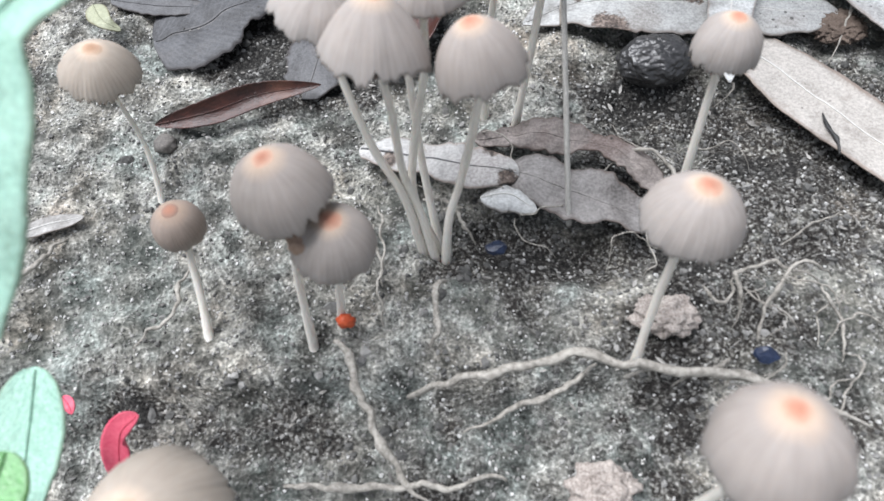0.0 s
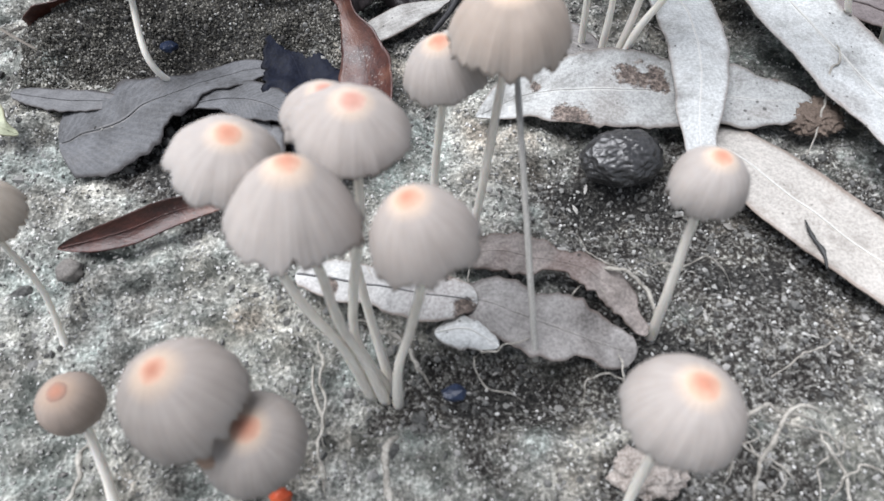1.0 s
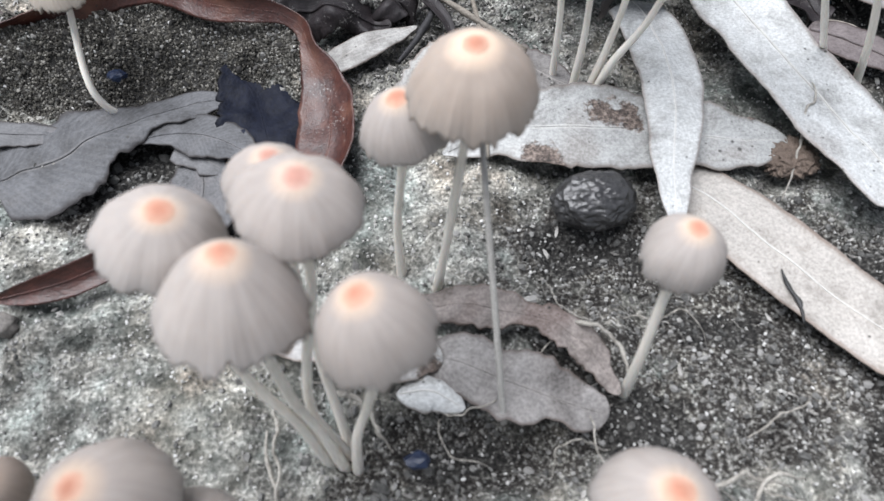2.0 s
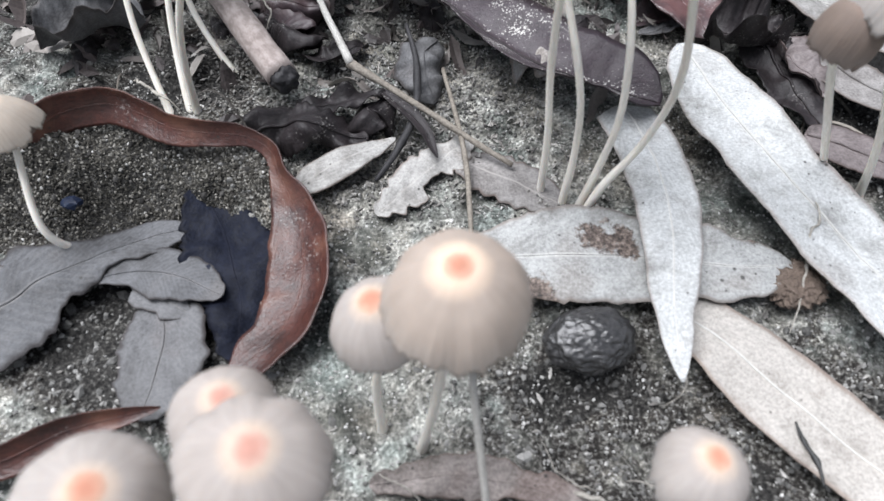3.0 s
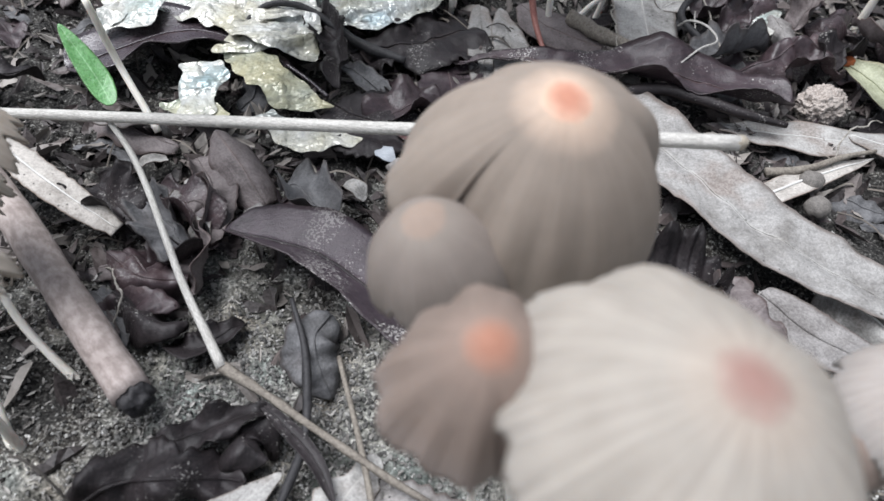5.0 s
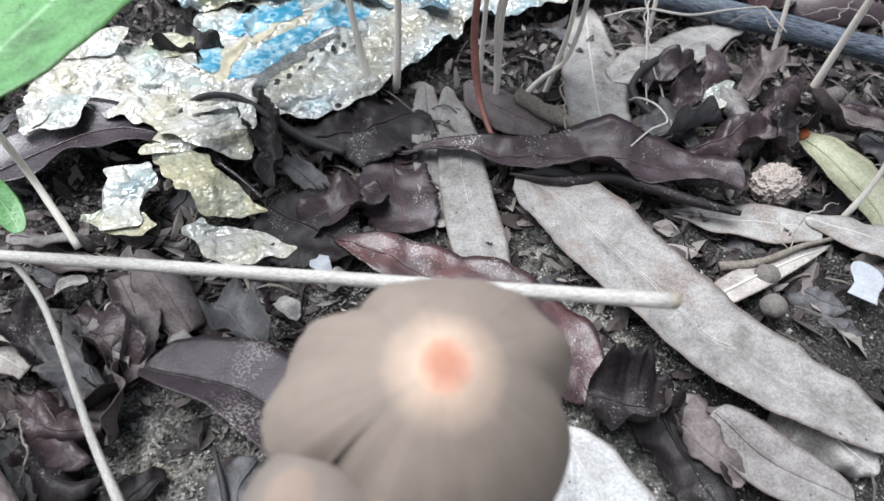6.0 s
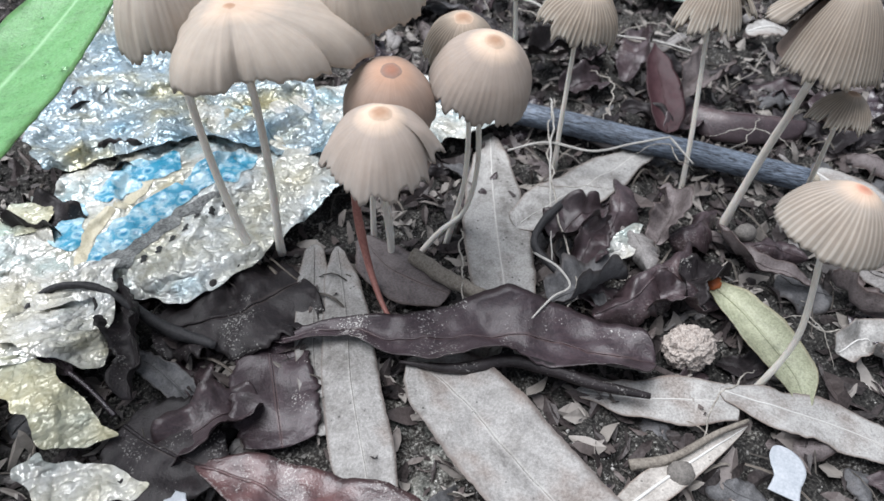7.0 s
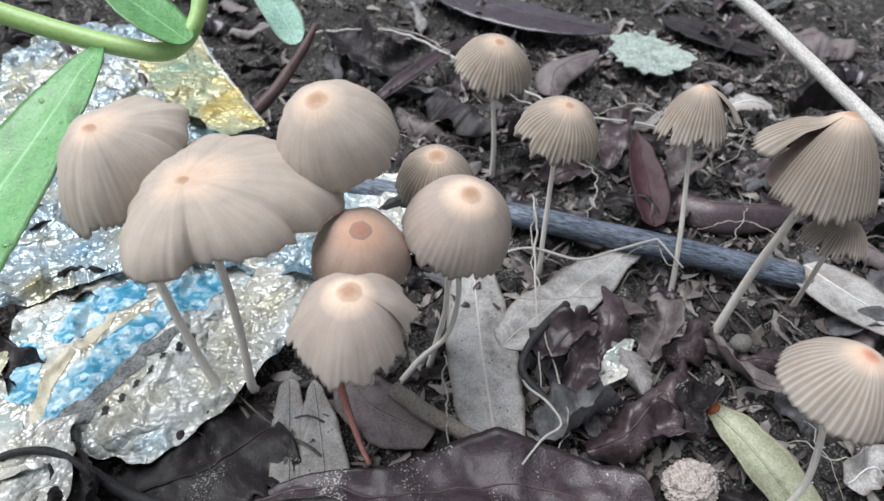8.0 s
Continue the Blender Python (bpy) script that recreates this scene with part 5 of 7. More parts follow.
leaf([(5.0, 71.4, 1.2), (11.8, 69.0, 2.2), (18.9, 65.4, 2.2), (26.8, 61.9, 1.4), (33.5, 59.8, 0.2)], 12.0, L_DUSTY, "thin grey torn leaf beside a paler piece", widths=(5, 10, 12, 10, 5), seed=117, bites=0.35, rag=0.16, roll=(6, 4), rough=0.9, wave=0.10, rib=0.15, n=90)
leaf([(0.5, 79.0, 1.6), (13.4, 78.6, 2.8), (25.5, 75.2, 2.8), (31.9, 69.8, 2.2), (35.6, 62.6, 0.8)], 6.0, L_DECAY, "brown crumbling leaf strip behind a torn leaf", widths=(3, 6, 6.5, 6.5, 3), seed=18, bites=0.4, rag=0.3, rough=1.2, rib=0.15, n=80)
leaf([(1.2, 64.7, 2.5), (6.6, 64.4, 3.5), (11.4, 61.8, 2.0)], 6.0, L_WHITE, "small pale curled leaf scrap", prof=(0.9, 0.6), seed=19, cup=-0.5, rag=0.2, rib=0.18)
leaf([(4.0, 129.5, -0.6), (12.0, 136.0, 0.6), (19.0, 142.0, 0.4), (25.0, 147.5, -0.6)], 9.0, L_GREY, "thin skeletonised leaf shred pressed into soil", widths=(4, 9.5, 8.5, 4), seed=20, rag=0.45, bites=0.6, rib=0, rough=0.9, n=90)
leaf([(22.0, 141.5, -0.8), (28.3, 136.4, 0.3), (34.0, 132.5, 0.2), (40.0, 128.5, -0.8)], 11.0, L_DUSTY, "flat grey leaf scrap pressed into the soil", widths=(7, 11, 11, 8), seed=21, rag=0.15, bites=0.2, rib=0, rough=0.5)
leaf([(94.0, 176.1, 1.0), (96.0, 162.5, 1.5), (97.5, 149.2, 1.5), (99.0, 141.9, 1.0)], 13.0, L_DARK, "dark wrinkled leaf beside a bleached one", prof=(0.9, 0.5), seed=22, wave=0.25, rough=1.2, rag=0.3)
leaf([(94.6, 140.3, 1.0), (101.5, 135.4, 1.5), (113.0, 126.1, 1.0)], 11.0, L_PINKISH, "brown-grey leaf lying on litter", prof=(0.8, 0.4), seed=23, rag=0.1)
leaf([(105.9, 163.2, 3.0), (110.6, 151.6, 3.5), (121.5, 141.4, 3.0)], 13.0, L_DUSTY, "grey leaf end on dark litter", prof=(0.8, 0.4), seed=24)
leaf([(-39.8, 116.4, 0.6), (-34.1, 113.9, 1.2), (-29.5, 111.1, 0.5)], 8.0, L_SLATE, "pale torn leaf piece beside a grey leaf", widths=(4, 8, 7, 3), seed=26, rag=0.12, bites=0.3, rib=0)
leaf([(-88.5, 60.7, 0.5), (-82.1, 62.7, 1.0), (-74.8, 64.3, 1.0)], 4.0, L_GREY, "thin pale leaf sliver on sand", prof=(0.9, 0.6), seed=27, rib=0.18)
leaf([(6.4, 160.2, 3.0), (14.2, 148.4, 3.5), (17.0, 139.7, 3.0)], 3.0, L_DARK, "thin black leaf strip on soil", prof=(0.9, 0.6), seed=28, cup=0.4, rib=0.18)
single("fibre_disc", lump([(77.4, 105.5, 1.5)][0], (5.4, 4.4, 1.5), 3, 0.35, 5, freq=5.0), M_FIBRE, "round fibrous brown husk lying by leaves", "husk")
single("nut", lump([(38.9, 99.0, 0.6)][0], (7.8, 5.8, 5.0), 8, 0.09, 6, freq=3.0), M_NUT, "weathered wrinkled grey-black nut half under a leaf", "nut")

# ---- sticks, straws, roots of the front half ----
single("straw", tube([[(17.2, 59.8, 0.0)][0], [(15.1, 80.2, 29.0)][0], [(14.9, 88.9, 35.2)][0]], [0.55, 0.5, 0.45], 20, 8, 0.1), M_STRAW, "thin pale straw standing in the soil", "straw")
single("grass_stalk", tube([(21.0, 166.6, 1.5), (22.5, 138.9, 2.5), (20.3, 109.7, 1.5)], [0.5, 0.6, 0.5], 24, 7, 0.2), M_TWIG, "thin dry grey stalk lying on soil", "stalk")
single("twig", tube([(0.3, 167.9, 4.0), (8.2, 160.3, 3.5), (16.4, 151.7, 3.5), (24.2, 144.0, 2.8), (31.7, 137.2, 2.0)], [1.1, 0.7, 0.7, 0.6, 0.55], 30, 8, 0.3, 3, 0.3), M_TWIG, "grey-brown forked twig lying on litter", "twig")
single("straw", tube([[(0.7, 167.2, 4.2)][0], [(-5.4, 184.9, 8.0)][0], [(-11.5, 207.5, 16.0)][0], [(-16.3, 216.9, 22.0)][0]], [1.0, 0.75, 0.65, 0.55], 28, 8, 0.15, 5), M_STRAW, "long pale dry stalk rising from a twig", "straw")
single("charred_twig", tube([(13.8, 179.4, 4.0), (15.1, 168.3, 3.0), (13.7, 153.2, 3.0), (9.3, 144.0, 1.5), (4.4, 136.7, 1.0)], [0.5, 0.8, 0.75, 0.9, 0.5], 28, 8, 0.4, 7), M_BLACK, "black charred twig lying on soil", "twig")
stick = thing("stick", (-10, 190, 0), "pinkish-brown stick with a blackened broken end", "stick")
part("bark", tube([(-57.3, 236.8, 14.0), (-40.5, 212.7, 10.0), (-26.3, 187.1, 6.0), (-14.3, 165.5, 3.5)], [3.5, 3.4, 3.4, 3.4], 40, 18, 0.08, 4), M_STICK, stick)
part("broken_end", lump([(-14.1, 165.0, 3.2)][0], (3.2, 3.0, 2.9), 3, 0.3, 4), M_BLACK, stick, "blackened broken end")
leaf([(-42.7, 226.4, 12.0), (-29.6, 212.2, 9.0), (-18.8, 202.6, 5.0)], 7.0, L_BEIGE, "dry beige broken leaf beside a stick", prof=(0.9, 0.3), ends=(0.8, 0.5), seed=29, rag=0.12, cup=-0.1, rib=0.3)
leaf([(10.4, 206.0, 2.5), (6.6, 214.5, 6.5), (1.6, 224.6, 9.0)], 10.0, L_PINKISH, "short brownish leaf stub pointing up", widths=(7, 9.5, 10.5, 10, 4), seed=30, cup=-0.7, rib=0.18, rough=0.5)
ROOTS = [
    ([(-11.5, 28.2, 2.5), (0.9, 30.4, 5.5), (15.7, 32.7, 6.0), (28.4, 30.7, 5.0), (41.0, 29.3, 4.0), (58.3, 22.2, 3.0)], 0.8),
    ([(19.0, 33.3, 2.0), (12.9, 28.2, 4.0), (-2.7, 22.4, 4.0)], 0.45), ([(22.8, 30.6, 3.0), (29.6, 31.4, 4.0), (36.9, 29.5, 4.0)], 0.5),
    ([(-24.5, 38.7, 0.5), (-20.2, 32.7, 0.5), (-18.2, 25.6, -1.0), (-13.8, 19.1, -4.0), (-8.4, 12.5, -5.0)], 0.75), ([(-5.3, 49.0, 2.0), (-7.2, 41.9, 1.5), (-8.0, 37.3, 0.5)], 0.6),
    ([(-18.9, 61.6, 1.0), (-17.1, 51.0, 1.0), (-16.1, 41.7, 0.0)], 0.3), ([(-9.5, 66.2, 2.0), (-4.3, 64.2, 1.0), (-0.2, 56.5, 0.5)], 0.4),
    ([(42.9, 40.8, 1.0), (42.7, 46.1, 5.0), (49.1, 48.5, 4.0), (58.5, 46.6, 1.0)], 0.35), ([(45.6, 36.8, 1.0), (47.8, 43.4, 4.0), (53.0, 47.9, 5.0), (59.9, 48.1, 2.0)], 0.3),
    ([(56.2, 44.7, 5.0), (58.4, 40.0, 2.0), (57.6, 32.8, 1.0)], 0.3), ([(40.6, 34.1, 1.0), (35.7, 30.8, 3.0), (30.9, 29.7, 1.0)], 0.35), ([(38.7, 47.2, 1.0), (40.9, 43.0, 3.0), (44.3, 48.6, 2.0)], 0.25),
    ([(-52.6, 53.3, 1.0), (-53.3, 43.1, 1.5), (-59.4, 38.2, 1.0)], 0.35), ([(29.7, 75.4, 2.0), (33.6, 73.0, 4.0), (37.1, 69.5, 2.0), (37.2, 62.9, 1.0)], 0.35),
    ([(-18.3, 65.7, 1.0), (-16.4, 55.8, 2.0), (-16.3, 48.3, 1.0)], 0.25),
    ([(84.9, 119.4, 8.0), (80.9, 109.7, 4.0), (74.5, 97.5, 1.0)], 0.25), ([(54.2, 102.1, 1.0), (52.1, 88.7, 2.0), (48.8, 86.8, 1.0)], 0.2), ([(-87.8, 51.4, 0.0), (-82.3, 53.0, 1.0), (-78.8, 60.7, 0.0)], 0.5),
    ([(-48.2, 171.8, 1.0), (-40.9, 164.0, 2.0), (-37.3, 161.6, 1.0)], 0.35), ([(-23.2, 197.2, 1.0), (-17.5, 188.9, 4.0), (-20.2, 182.9, 1.0)], 0.25), ([(-32.0, 16.0, -5.0), (-13.8, 15.4, -5.0), (4.0, 16.6, -5.0)], 0.6),
]
tangle = random.Random(5)
for (x, y, z), spread, count in (([(49.2, 40.7, 1.0)][0], 9.0, 11), ([(0.4, 60.5, 1.0)][0], 7.0, 6), ([(33.8, 66.1, 1.0)][0], 6.0, 5)):
    for _ in range(count):
        px, py, turn = x + tangle.gauss(0, spread), y + tangle.gauss(0, spread), tangle.uniform(0, 6.28)
        steps = [(px, py, 0.5)]
        for j in range(3):
            turn += tangle.uniform(-1.1, 1.1)
            px, py = px + 4.5 * math.cos(turn), py + 4.5 * math.sin(turn)
            steps.append((px, py, (2.5, 3.5, 0.5)[j] * tangle.uniform(0.5, 1.3)))
        ROOTS.append((steps, tangle.uniform(0.08, 0.17)))
for k, (line, r) in enumerate(ROOTS):
    single("root", tube(wander(line, 30, 1.5, k), [r * 0.5, r, r * 0.9, r * 0.8, r * 0.3], 60, 7, 0.5, k, 0.7), M_ROOT, "thin pale root crossing the soil", "root", "roots")

# ---- green plants and petals at the start ----
leaf([(-31.0, 49.5, 66.5), (-41.0, 43.2, 64.2), (-43.4, 33.0, 58.5), (-44.4, 19.0, 49.5)], 13.0, L_MINT, "pale green broad leaf of a low plant", "leaves of low plants", widths=(8, 12, 13, 12, 6), seed=31, cup=0.1, rib=0.3, rough=0.1)
leaf([[(-58.9, 27.1, 22.2)][0], [(-58.7, 18.2, 19.5)][0], [(-57.6, 6.3, 17.5)][0]], 10.5, L_MINT, "pale bluish-green pointed leaf", "leaves of low plants", prof=(0.8, 0.6), seed=32, cup=0.15, rib=0.3, ends=(0.0, 0.7), rough=0.1)
leaf([[(-52.6, 14.4, 30.8)][0], [(-53.1, 8.7, 30.0)][0], [(-54.1, 3.3, 29.3)][0]], 8.0, L_GREEN, "yellowish-green leaf of a low plant", "leaves of low plants", prof=(0.8, 0.6), seed=33, rib=0.3, ends=(0.1, 0.7), rough=0.1)
leaf([(-86.1, 119.5, 5.0), (-80.1, 111.0, 8.0), (-76.4, 109.5, 6.0)], 5.0, L_OLIVE, "small yellow-green leaf of a low plant", "leaves of low plants", prof=(0.8, 0.6), seed=34, rib=0.2, rough=0.1)
leaf([(-52.2, 24.6, 6.0), (-55.9, 22.6, 3.0), (-56.8, 18.9, -0.0), (-57.0, 16.1, -4.0)], 5.0, M_PINK, "bright pink fallen petal", "petals", prof=(0.8, 0.6), seed=35, cup=0.4, rib=0.18, rough=0.1, name="petal", category="petal")
leaf([(-71.4, 30.3, -3.0), (-69.5, 28.7, -2.5), (-68.8, 27.4, -3.0)], 2.2, M_PINK, "small pink petal scrap", "petals", prof=(0.8, 0.6), seed=36, rib=0.18, rough=0.1, name="petal", category="petal")
single("berry_scrap", lump([(-22.2, 41.3, 1.5)][0], (1.5, 1.2, 1.3), 4, 0.3, 3), M_ORANGE, "orange-red berry scrap by a stem base", "berry")
for k, (x, y, z) in enumerate([(3.8, 55.2, 0.5), (46.0, 34.2, 0.5), (68.8, 108.5, 0.5)] + [(-53.6, 136.2, 2.0)]):
    single("blue_scrap", lump((x, y, z), (2.0, 1.4, 1.0), k, 0.4, 2), M_BLUEBIT, "dark blue shiny scrap in the soil", "scrap", "blue scraps", smooth=False)
single("seed_husk", lump([(31.4, 41.6, 0.0)][0], (5.0, 3.6, 1.8), 6, 0.35, 5, freq=2.6), M_CONE, "crumbly pale husk on soil", "husk")
single("seed_husk", lump([(18.4, 14.5, -3.5)][0], (5.0, 4.0, 2.6), 9, 0.35, 5, freq=2.4), M_CONE, "pale orange-white broken husk", "husk")
single("pebble", lump([(-63.0, 81.8, 0.5)][0], (2.4, 2.2, 1.4), 2, 0.3, 3), M_SEED, "small dark ringed pebble on sand", "pebble")

# ---- the back half: litter, leaves, film ----
leaf([(62.0, 249.0, 3.6), (68.5, 247.4, 4.2), (79.7, 244.6, 5.0), (88.7, 238.6, 5.6), (98.2, 235.2, 6.0), (106.6, 233.2, 6.0), (115.6, 230.4, 6.0), (123.8, 226.2, 5.8), (132.4, 219.8, 5.8), (144.0, 212.8, 5.8)], 24.0, L_PLUM, "dark purple-brown leaf with a rolled lower margin", widths=(2, 5.5, 6, 11, 18, 20, 19, 18.5, 17, 12), roll=(-12, -8), cup=0.42, wave=0.30, rough=0.9, seed=41, rib=0.32, rib_mat=L_MAROON, rag=0.06, n=110)
single("rolled_margin", tube([(88.5, 232.5, 5.0), (100.3, 226.0, 6.0), (111.7, 224.0, 6.6), (120.8, 218.0, 6.6), (128.3, 211.8, 6.4), (138.0, 206.0, 5.8)], [0.3, 1.1, 1.6, 1.7, 1.6, 1.3, 0.7], 34, 8, 0.2, 3), L_DARK, "rolled black margin of a dark leaf", "leaf")
LONG = [(92.0, 234.0, 3.0), (97.6, 221.5, 4.6), (102.3, 206.0, 5.4), (106.0, 194.2, 5.6), (109.8, 183.6, 5.4), (114.4, 175.2, 5.0), (121.6, 164.6, 4.8), (129.5, 155.4, 4.2), (135.0, 147.4, 3.4)]
LONG_ROT = [(x - LONG[0][0], y - LONG[0][1], r) for (x, y, z), r in zip([(103.2, 191.8, 5.0), (98.8, 204.0, 5.0), (115.6, 169.8, 5.0)], (2.6, 1.2, 1.2))]
L_SPOTTED = leaf_material("grey_spotted_leaf", (0.36, 0.35, 0.337), (0.22, 0.213, 0.204), (0.50, 0.49, 0.46), specks=0.85, rough=0.6, blotch=(0.20, 0.165, 0.145), blotches=0.55, rot=LONG_ROT)
leaf(LONG, 26.0, L_SPOTTED, "long grey speckled leaf with a brown spot", widths=(10, 20, 21.5, 21, 20, 19, 18, 15, 7), fold=0.16, roll=(4, -3), seed=42, rib=0.16, rag=0.03, wave=0.05, rough=0.8, n=90)
leaf([(42.5, 223.5, 2.6), (53.8, 215.0, 3.2), (62.2, 205.6, 3.2), (73.6, 195.4, 3.0), (81.0, 184.6, 2.4), (85.0, 171.6, 1.6)], 25.0, L_WINE, "maroon-brown broad leaf dusted with sand", widths=(3, 12, 18.5, 22, 20, 10), cup=0.16, roll=(-8, -4), seed=43, rib=0.35, rough=0.9, wave=0.08)
leaf([(84.2, 275.0, 1.5), (80.6, 251.0, 2.8), (76.8, 231.8, 3.2), (74.4, 210.4, 2.8), (73.4, 203.0, 2.2)], 13.0, L_SPOTTED, "narrow grey speckled leaf with a fine midrib", widths=(3.5, 9.5, 12, 13, 13.6, 11), seed=44, rib=0.22, cup=-0.06, rag=0.03, rough=0.5)
leaf([(78.6, 278.0, 1.0), (74.2, 258.7, 1.2), (70.5, 241.9, 1.2), (68.2, 222.6, 0.8)], 9.0, L_SPOTTED, "grey leaf partly under its neighbour", widths=(5, 8.5, 9, 8, 5), seed=45, rib=0.2, rag=0.04)
leaf([(62.0, 258.0, 0.4), (60.9, 242.5, 1.0), (60.2, 231.9, 1.2), (59.6, 222.4, 0.8)], 19.0, L_PLUM, "mottled purple-brown leaf dusted with sand", widths=(6, 15, 18.5, 19, 15), cup=0.14, seed=46, rag=0.2, rib=0.25, rough=0.8)
leaf([(145.0, 311.0, 0.0), (142.0, 303.0, 0.4), (135.2, 286.1, 1.0), (128.3, 267.0, 1.2), (122.2, 248.0, 0.8), (119.8, 240.0, 0.4)], 18.0, L_GREY, "grey leaf with a pale midrib under the stems", widths=(5, 12, 17, 19.5, 18, 14), rough=0.6, seed=47, rib=0.18, rag=0.03, wave=0.04)
leaf([(134.4, 267.4, 1.2), (145.9, 272.2, 1.6), (163.3, 277.4, 1.6), (184.1, 284.9, 1.4), (202.5, 290.4, 1.0)], 15.0, L_GREY, "grey leaf pointing under a dark stick", widths=(10, 17, 15.5, 9, 1), rough=0.6, seed=48, rib=0.15, rag=0.03, wave=0.04)
leaf([(91.5, 277.0, 1.0), (95.0, 264.4, 1.6), (100.5, 256.4, 2.0), (107.5, 250.0, 1.6)], 16.0, L_PINKISH, "thin pinkish-grey leaf under a red stalk", widths=(5, 14.5, 17, 10), seed=49, rib=0.25, rag=0.05)
single("red_leaf_stalk", tube([(90.5, 247.5, 2.2), (89.8, 254.0, 3.2), (89.2, 262.0, 9.0), (88.4, 266.4, 22.0), (88.8, 267.0, 38.0), (90.5, 266.0, 52.0)], [0.6, 0.85, 1.15, 1.0, 0.9, 0.7], 30, 8, 0.1), M_REDSTALK, "reddish upright leaf stalk on grey leaves", "stalk")
single("dry_twig", tube([(102.2, 263.6, 4.0), (108.4, 252.6, 4.0), (119.8, 238.7, 4.0)], [2.2, 2.1, 1.9], 24, 10, 0.25), M_TWIG, "short grey twig piece under stems", "twig")
leaf([(-36.0, 262.5, 2.6), (-22.0, 267.6, 4.2), (-13.0, 270.0, 5.4), (-3.0, 270.4, 5.4), (8.7, 264.6, 4.4), (19.8, 252.8, 3.6)], 22.0, L_PURPLE, "purple-brown leaf with a curled tail", widths=(16, 23, 23, 15, 7, 3), seed=51, cup=0.25, wave=0.1, roll=(-8, -8), rib=0.4, stalk=[(18.8, 254.1, 3.8), (23.7, 247.2, 3.5), (27.9, 240.0, 3.0)])
leaf([(36.0, 260.0, 1.4), (46.0, 260.0, 2.2), (55.5, 259.8, 2.6), (64.0, 262.5, 2.4), (73.5, 266.5, 1.6)], 24.0, L_DARK, "blackened crumpled leaf under the film", widths=(12, 22, 26, 29, 21), seed=52, wave=0.14, rough=1.3, rag=0.25, bites=0.2, n=90)
leaf([(29.3, 237.5, 2.0), (37.2, 228.1, 3.0), (47.2, 220.6, 3.0)], 24.0, L_DARK, "flat blackish leaf with torn edges", prof=(0.8, 0.4), seed=53, rough=1.0, rag=0.3, ends=(0.3, 0.3))
single("hooked_twig", tube([(8.1, 271.7, 4.0), (12.9, 275.2, 7.0), (19.7, 275.1, 9.0), (27.1, 272.2, 8.0), (33.3, 266.3, 6.0), (39.4, 259.3, 4.0), (50.0, 251.0, 3.5)], [0.6, 0.8, 0.9, 1.0, 1.4, 1.6, 1.0], 36, 8, 0.35, 5), M_BLACK, "black hooked twig on the film", "twig")
leaf([(174.6, 231.0, 2.4), (175.6, 221.2, 3.4), (176.2, 210.8, 3.0), (176.0, 200.7, 2.4), (173.2, 193.0, 1.0)], 9.5, L_OLIVE, "pale yellow-green rolled leaf with an orange end", widths=(4, 9, 11, 9.5, 3), roll=(24, 16), cup=0.5, seed=54, rib=0.4)
single("orange_leaf_end", lump([(174.6, 230.6, 3.2)][0], (2.6, 2.0, 1.3), 2, 0.3, 3), plain_material("orange_brown", (0.20, 0.05, 0.015), (0.36, 0.10, 0.03), 300, 0.5), "orange-brown decayed leaf end", "leaf")
leaf([(125.5, 215.0, 0.2), (138.1, 208.2, 1.0), (148.4, 204.2, 1.4), (159.3, 199.8, 1.2)], 13.0, L_GREY, "grey leaf lying beside a pale lump", widths=(3, 9.5, 13, 9), seed=55, rib=0.2, bites=0.1, rag=0.04, wave=0.06)
leaf([(157.0, 203.8, 1.6), (166.2, 195.6, 2.2), (174.8, 188.6, 2.0), (186.0, 178.0, 1.2)], 11.5, L_GREY, "grey leaf overlapping another beside a pale lump", widths=(5, 11, 12.5, 9), seed=155, rib=0.2, bites=0.12, rag=0.05, wave=0.06)
leaf([(117.3, 186.3, 2.5), (133.2, 189.7, 3.5), (156.2, 193.7, 3.0)], 7.0, L_BEIGE, "narrow dry leaf with a long stalk", prof=(0.6, 0.8), seed=56, rib=0.4, ends=(0.5, 0.0))
single("pale_lump", lump([(157.6, 216.4, 1.0)][0], (6.4, 5.4, 5.2), 5, 0.20, 6, freq=4.0), M_CONE, "pale speckled crumbly lump among leaves", "lump")
leaf([(202.4, 292.7, 2.0), (205.9, 298.6, 3.6), (209.6, 307.3, 6.0), (212.8, 317.5, 10.0), (216.4, 327.8, 14.5)], 13.0, L_DARKWINE, "maroon leaf standing upright", widths=(7, 12, 13, 9, 1.0), seed=57, cup=0.3, rib=0.3, rough=0.4)
leaf([(219.1, 301.6, 4.0), (225.9, 291.8, 6.0), (237.6, 286.0, 6.0), (251.9, 281.7, 4.0)], 15.0, L_MAROON, "brown leaf rolled into a tube", prof=(0.6, 0.3), seed=58, cup=-0.9, ends=(0.6, 0.3), rib=0.18)
leaf([(202.6, 486.0, 6.0), (228.7, 440.8, 8.0), (263.5, 411.6, 6.0)], 30.0, L_PURPLE, "dark purple leaf lying at the back", prof=(0.8, 0.5), seed=59, cup=-0.1, rib=0.4)
leaf([(209.3, 374.3, 3.0), (219.1, 386.1, 8.0), (245.0, 395.2, 7.0)], 16.0, L_PINKISH, "brown-grey bent leaf in litter", prof=(0.8, 0.5), seed=60, cup=-0.4, rib=0.3)
leaf([(234.1, 260.0, 4.0), (234.8, 245.5, 6.0), (243.4, 225.5, 5.0)], 20.0, L_GREY, "grey-brown broad leaf over a stick end", prof=(0.7, 0.4), seed=61, rib=0.35)
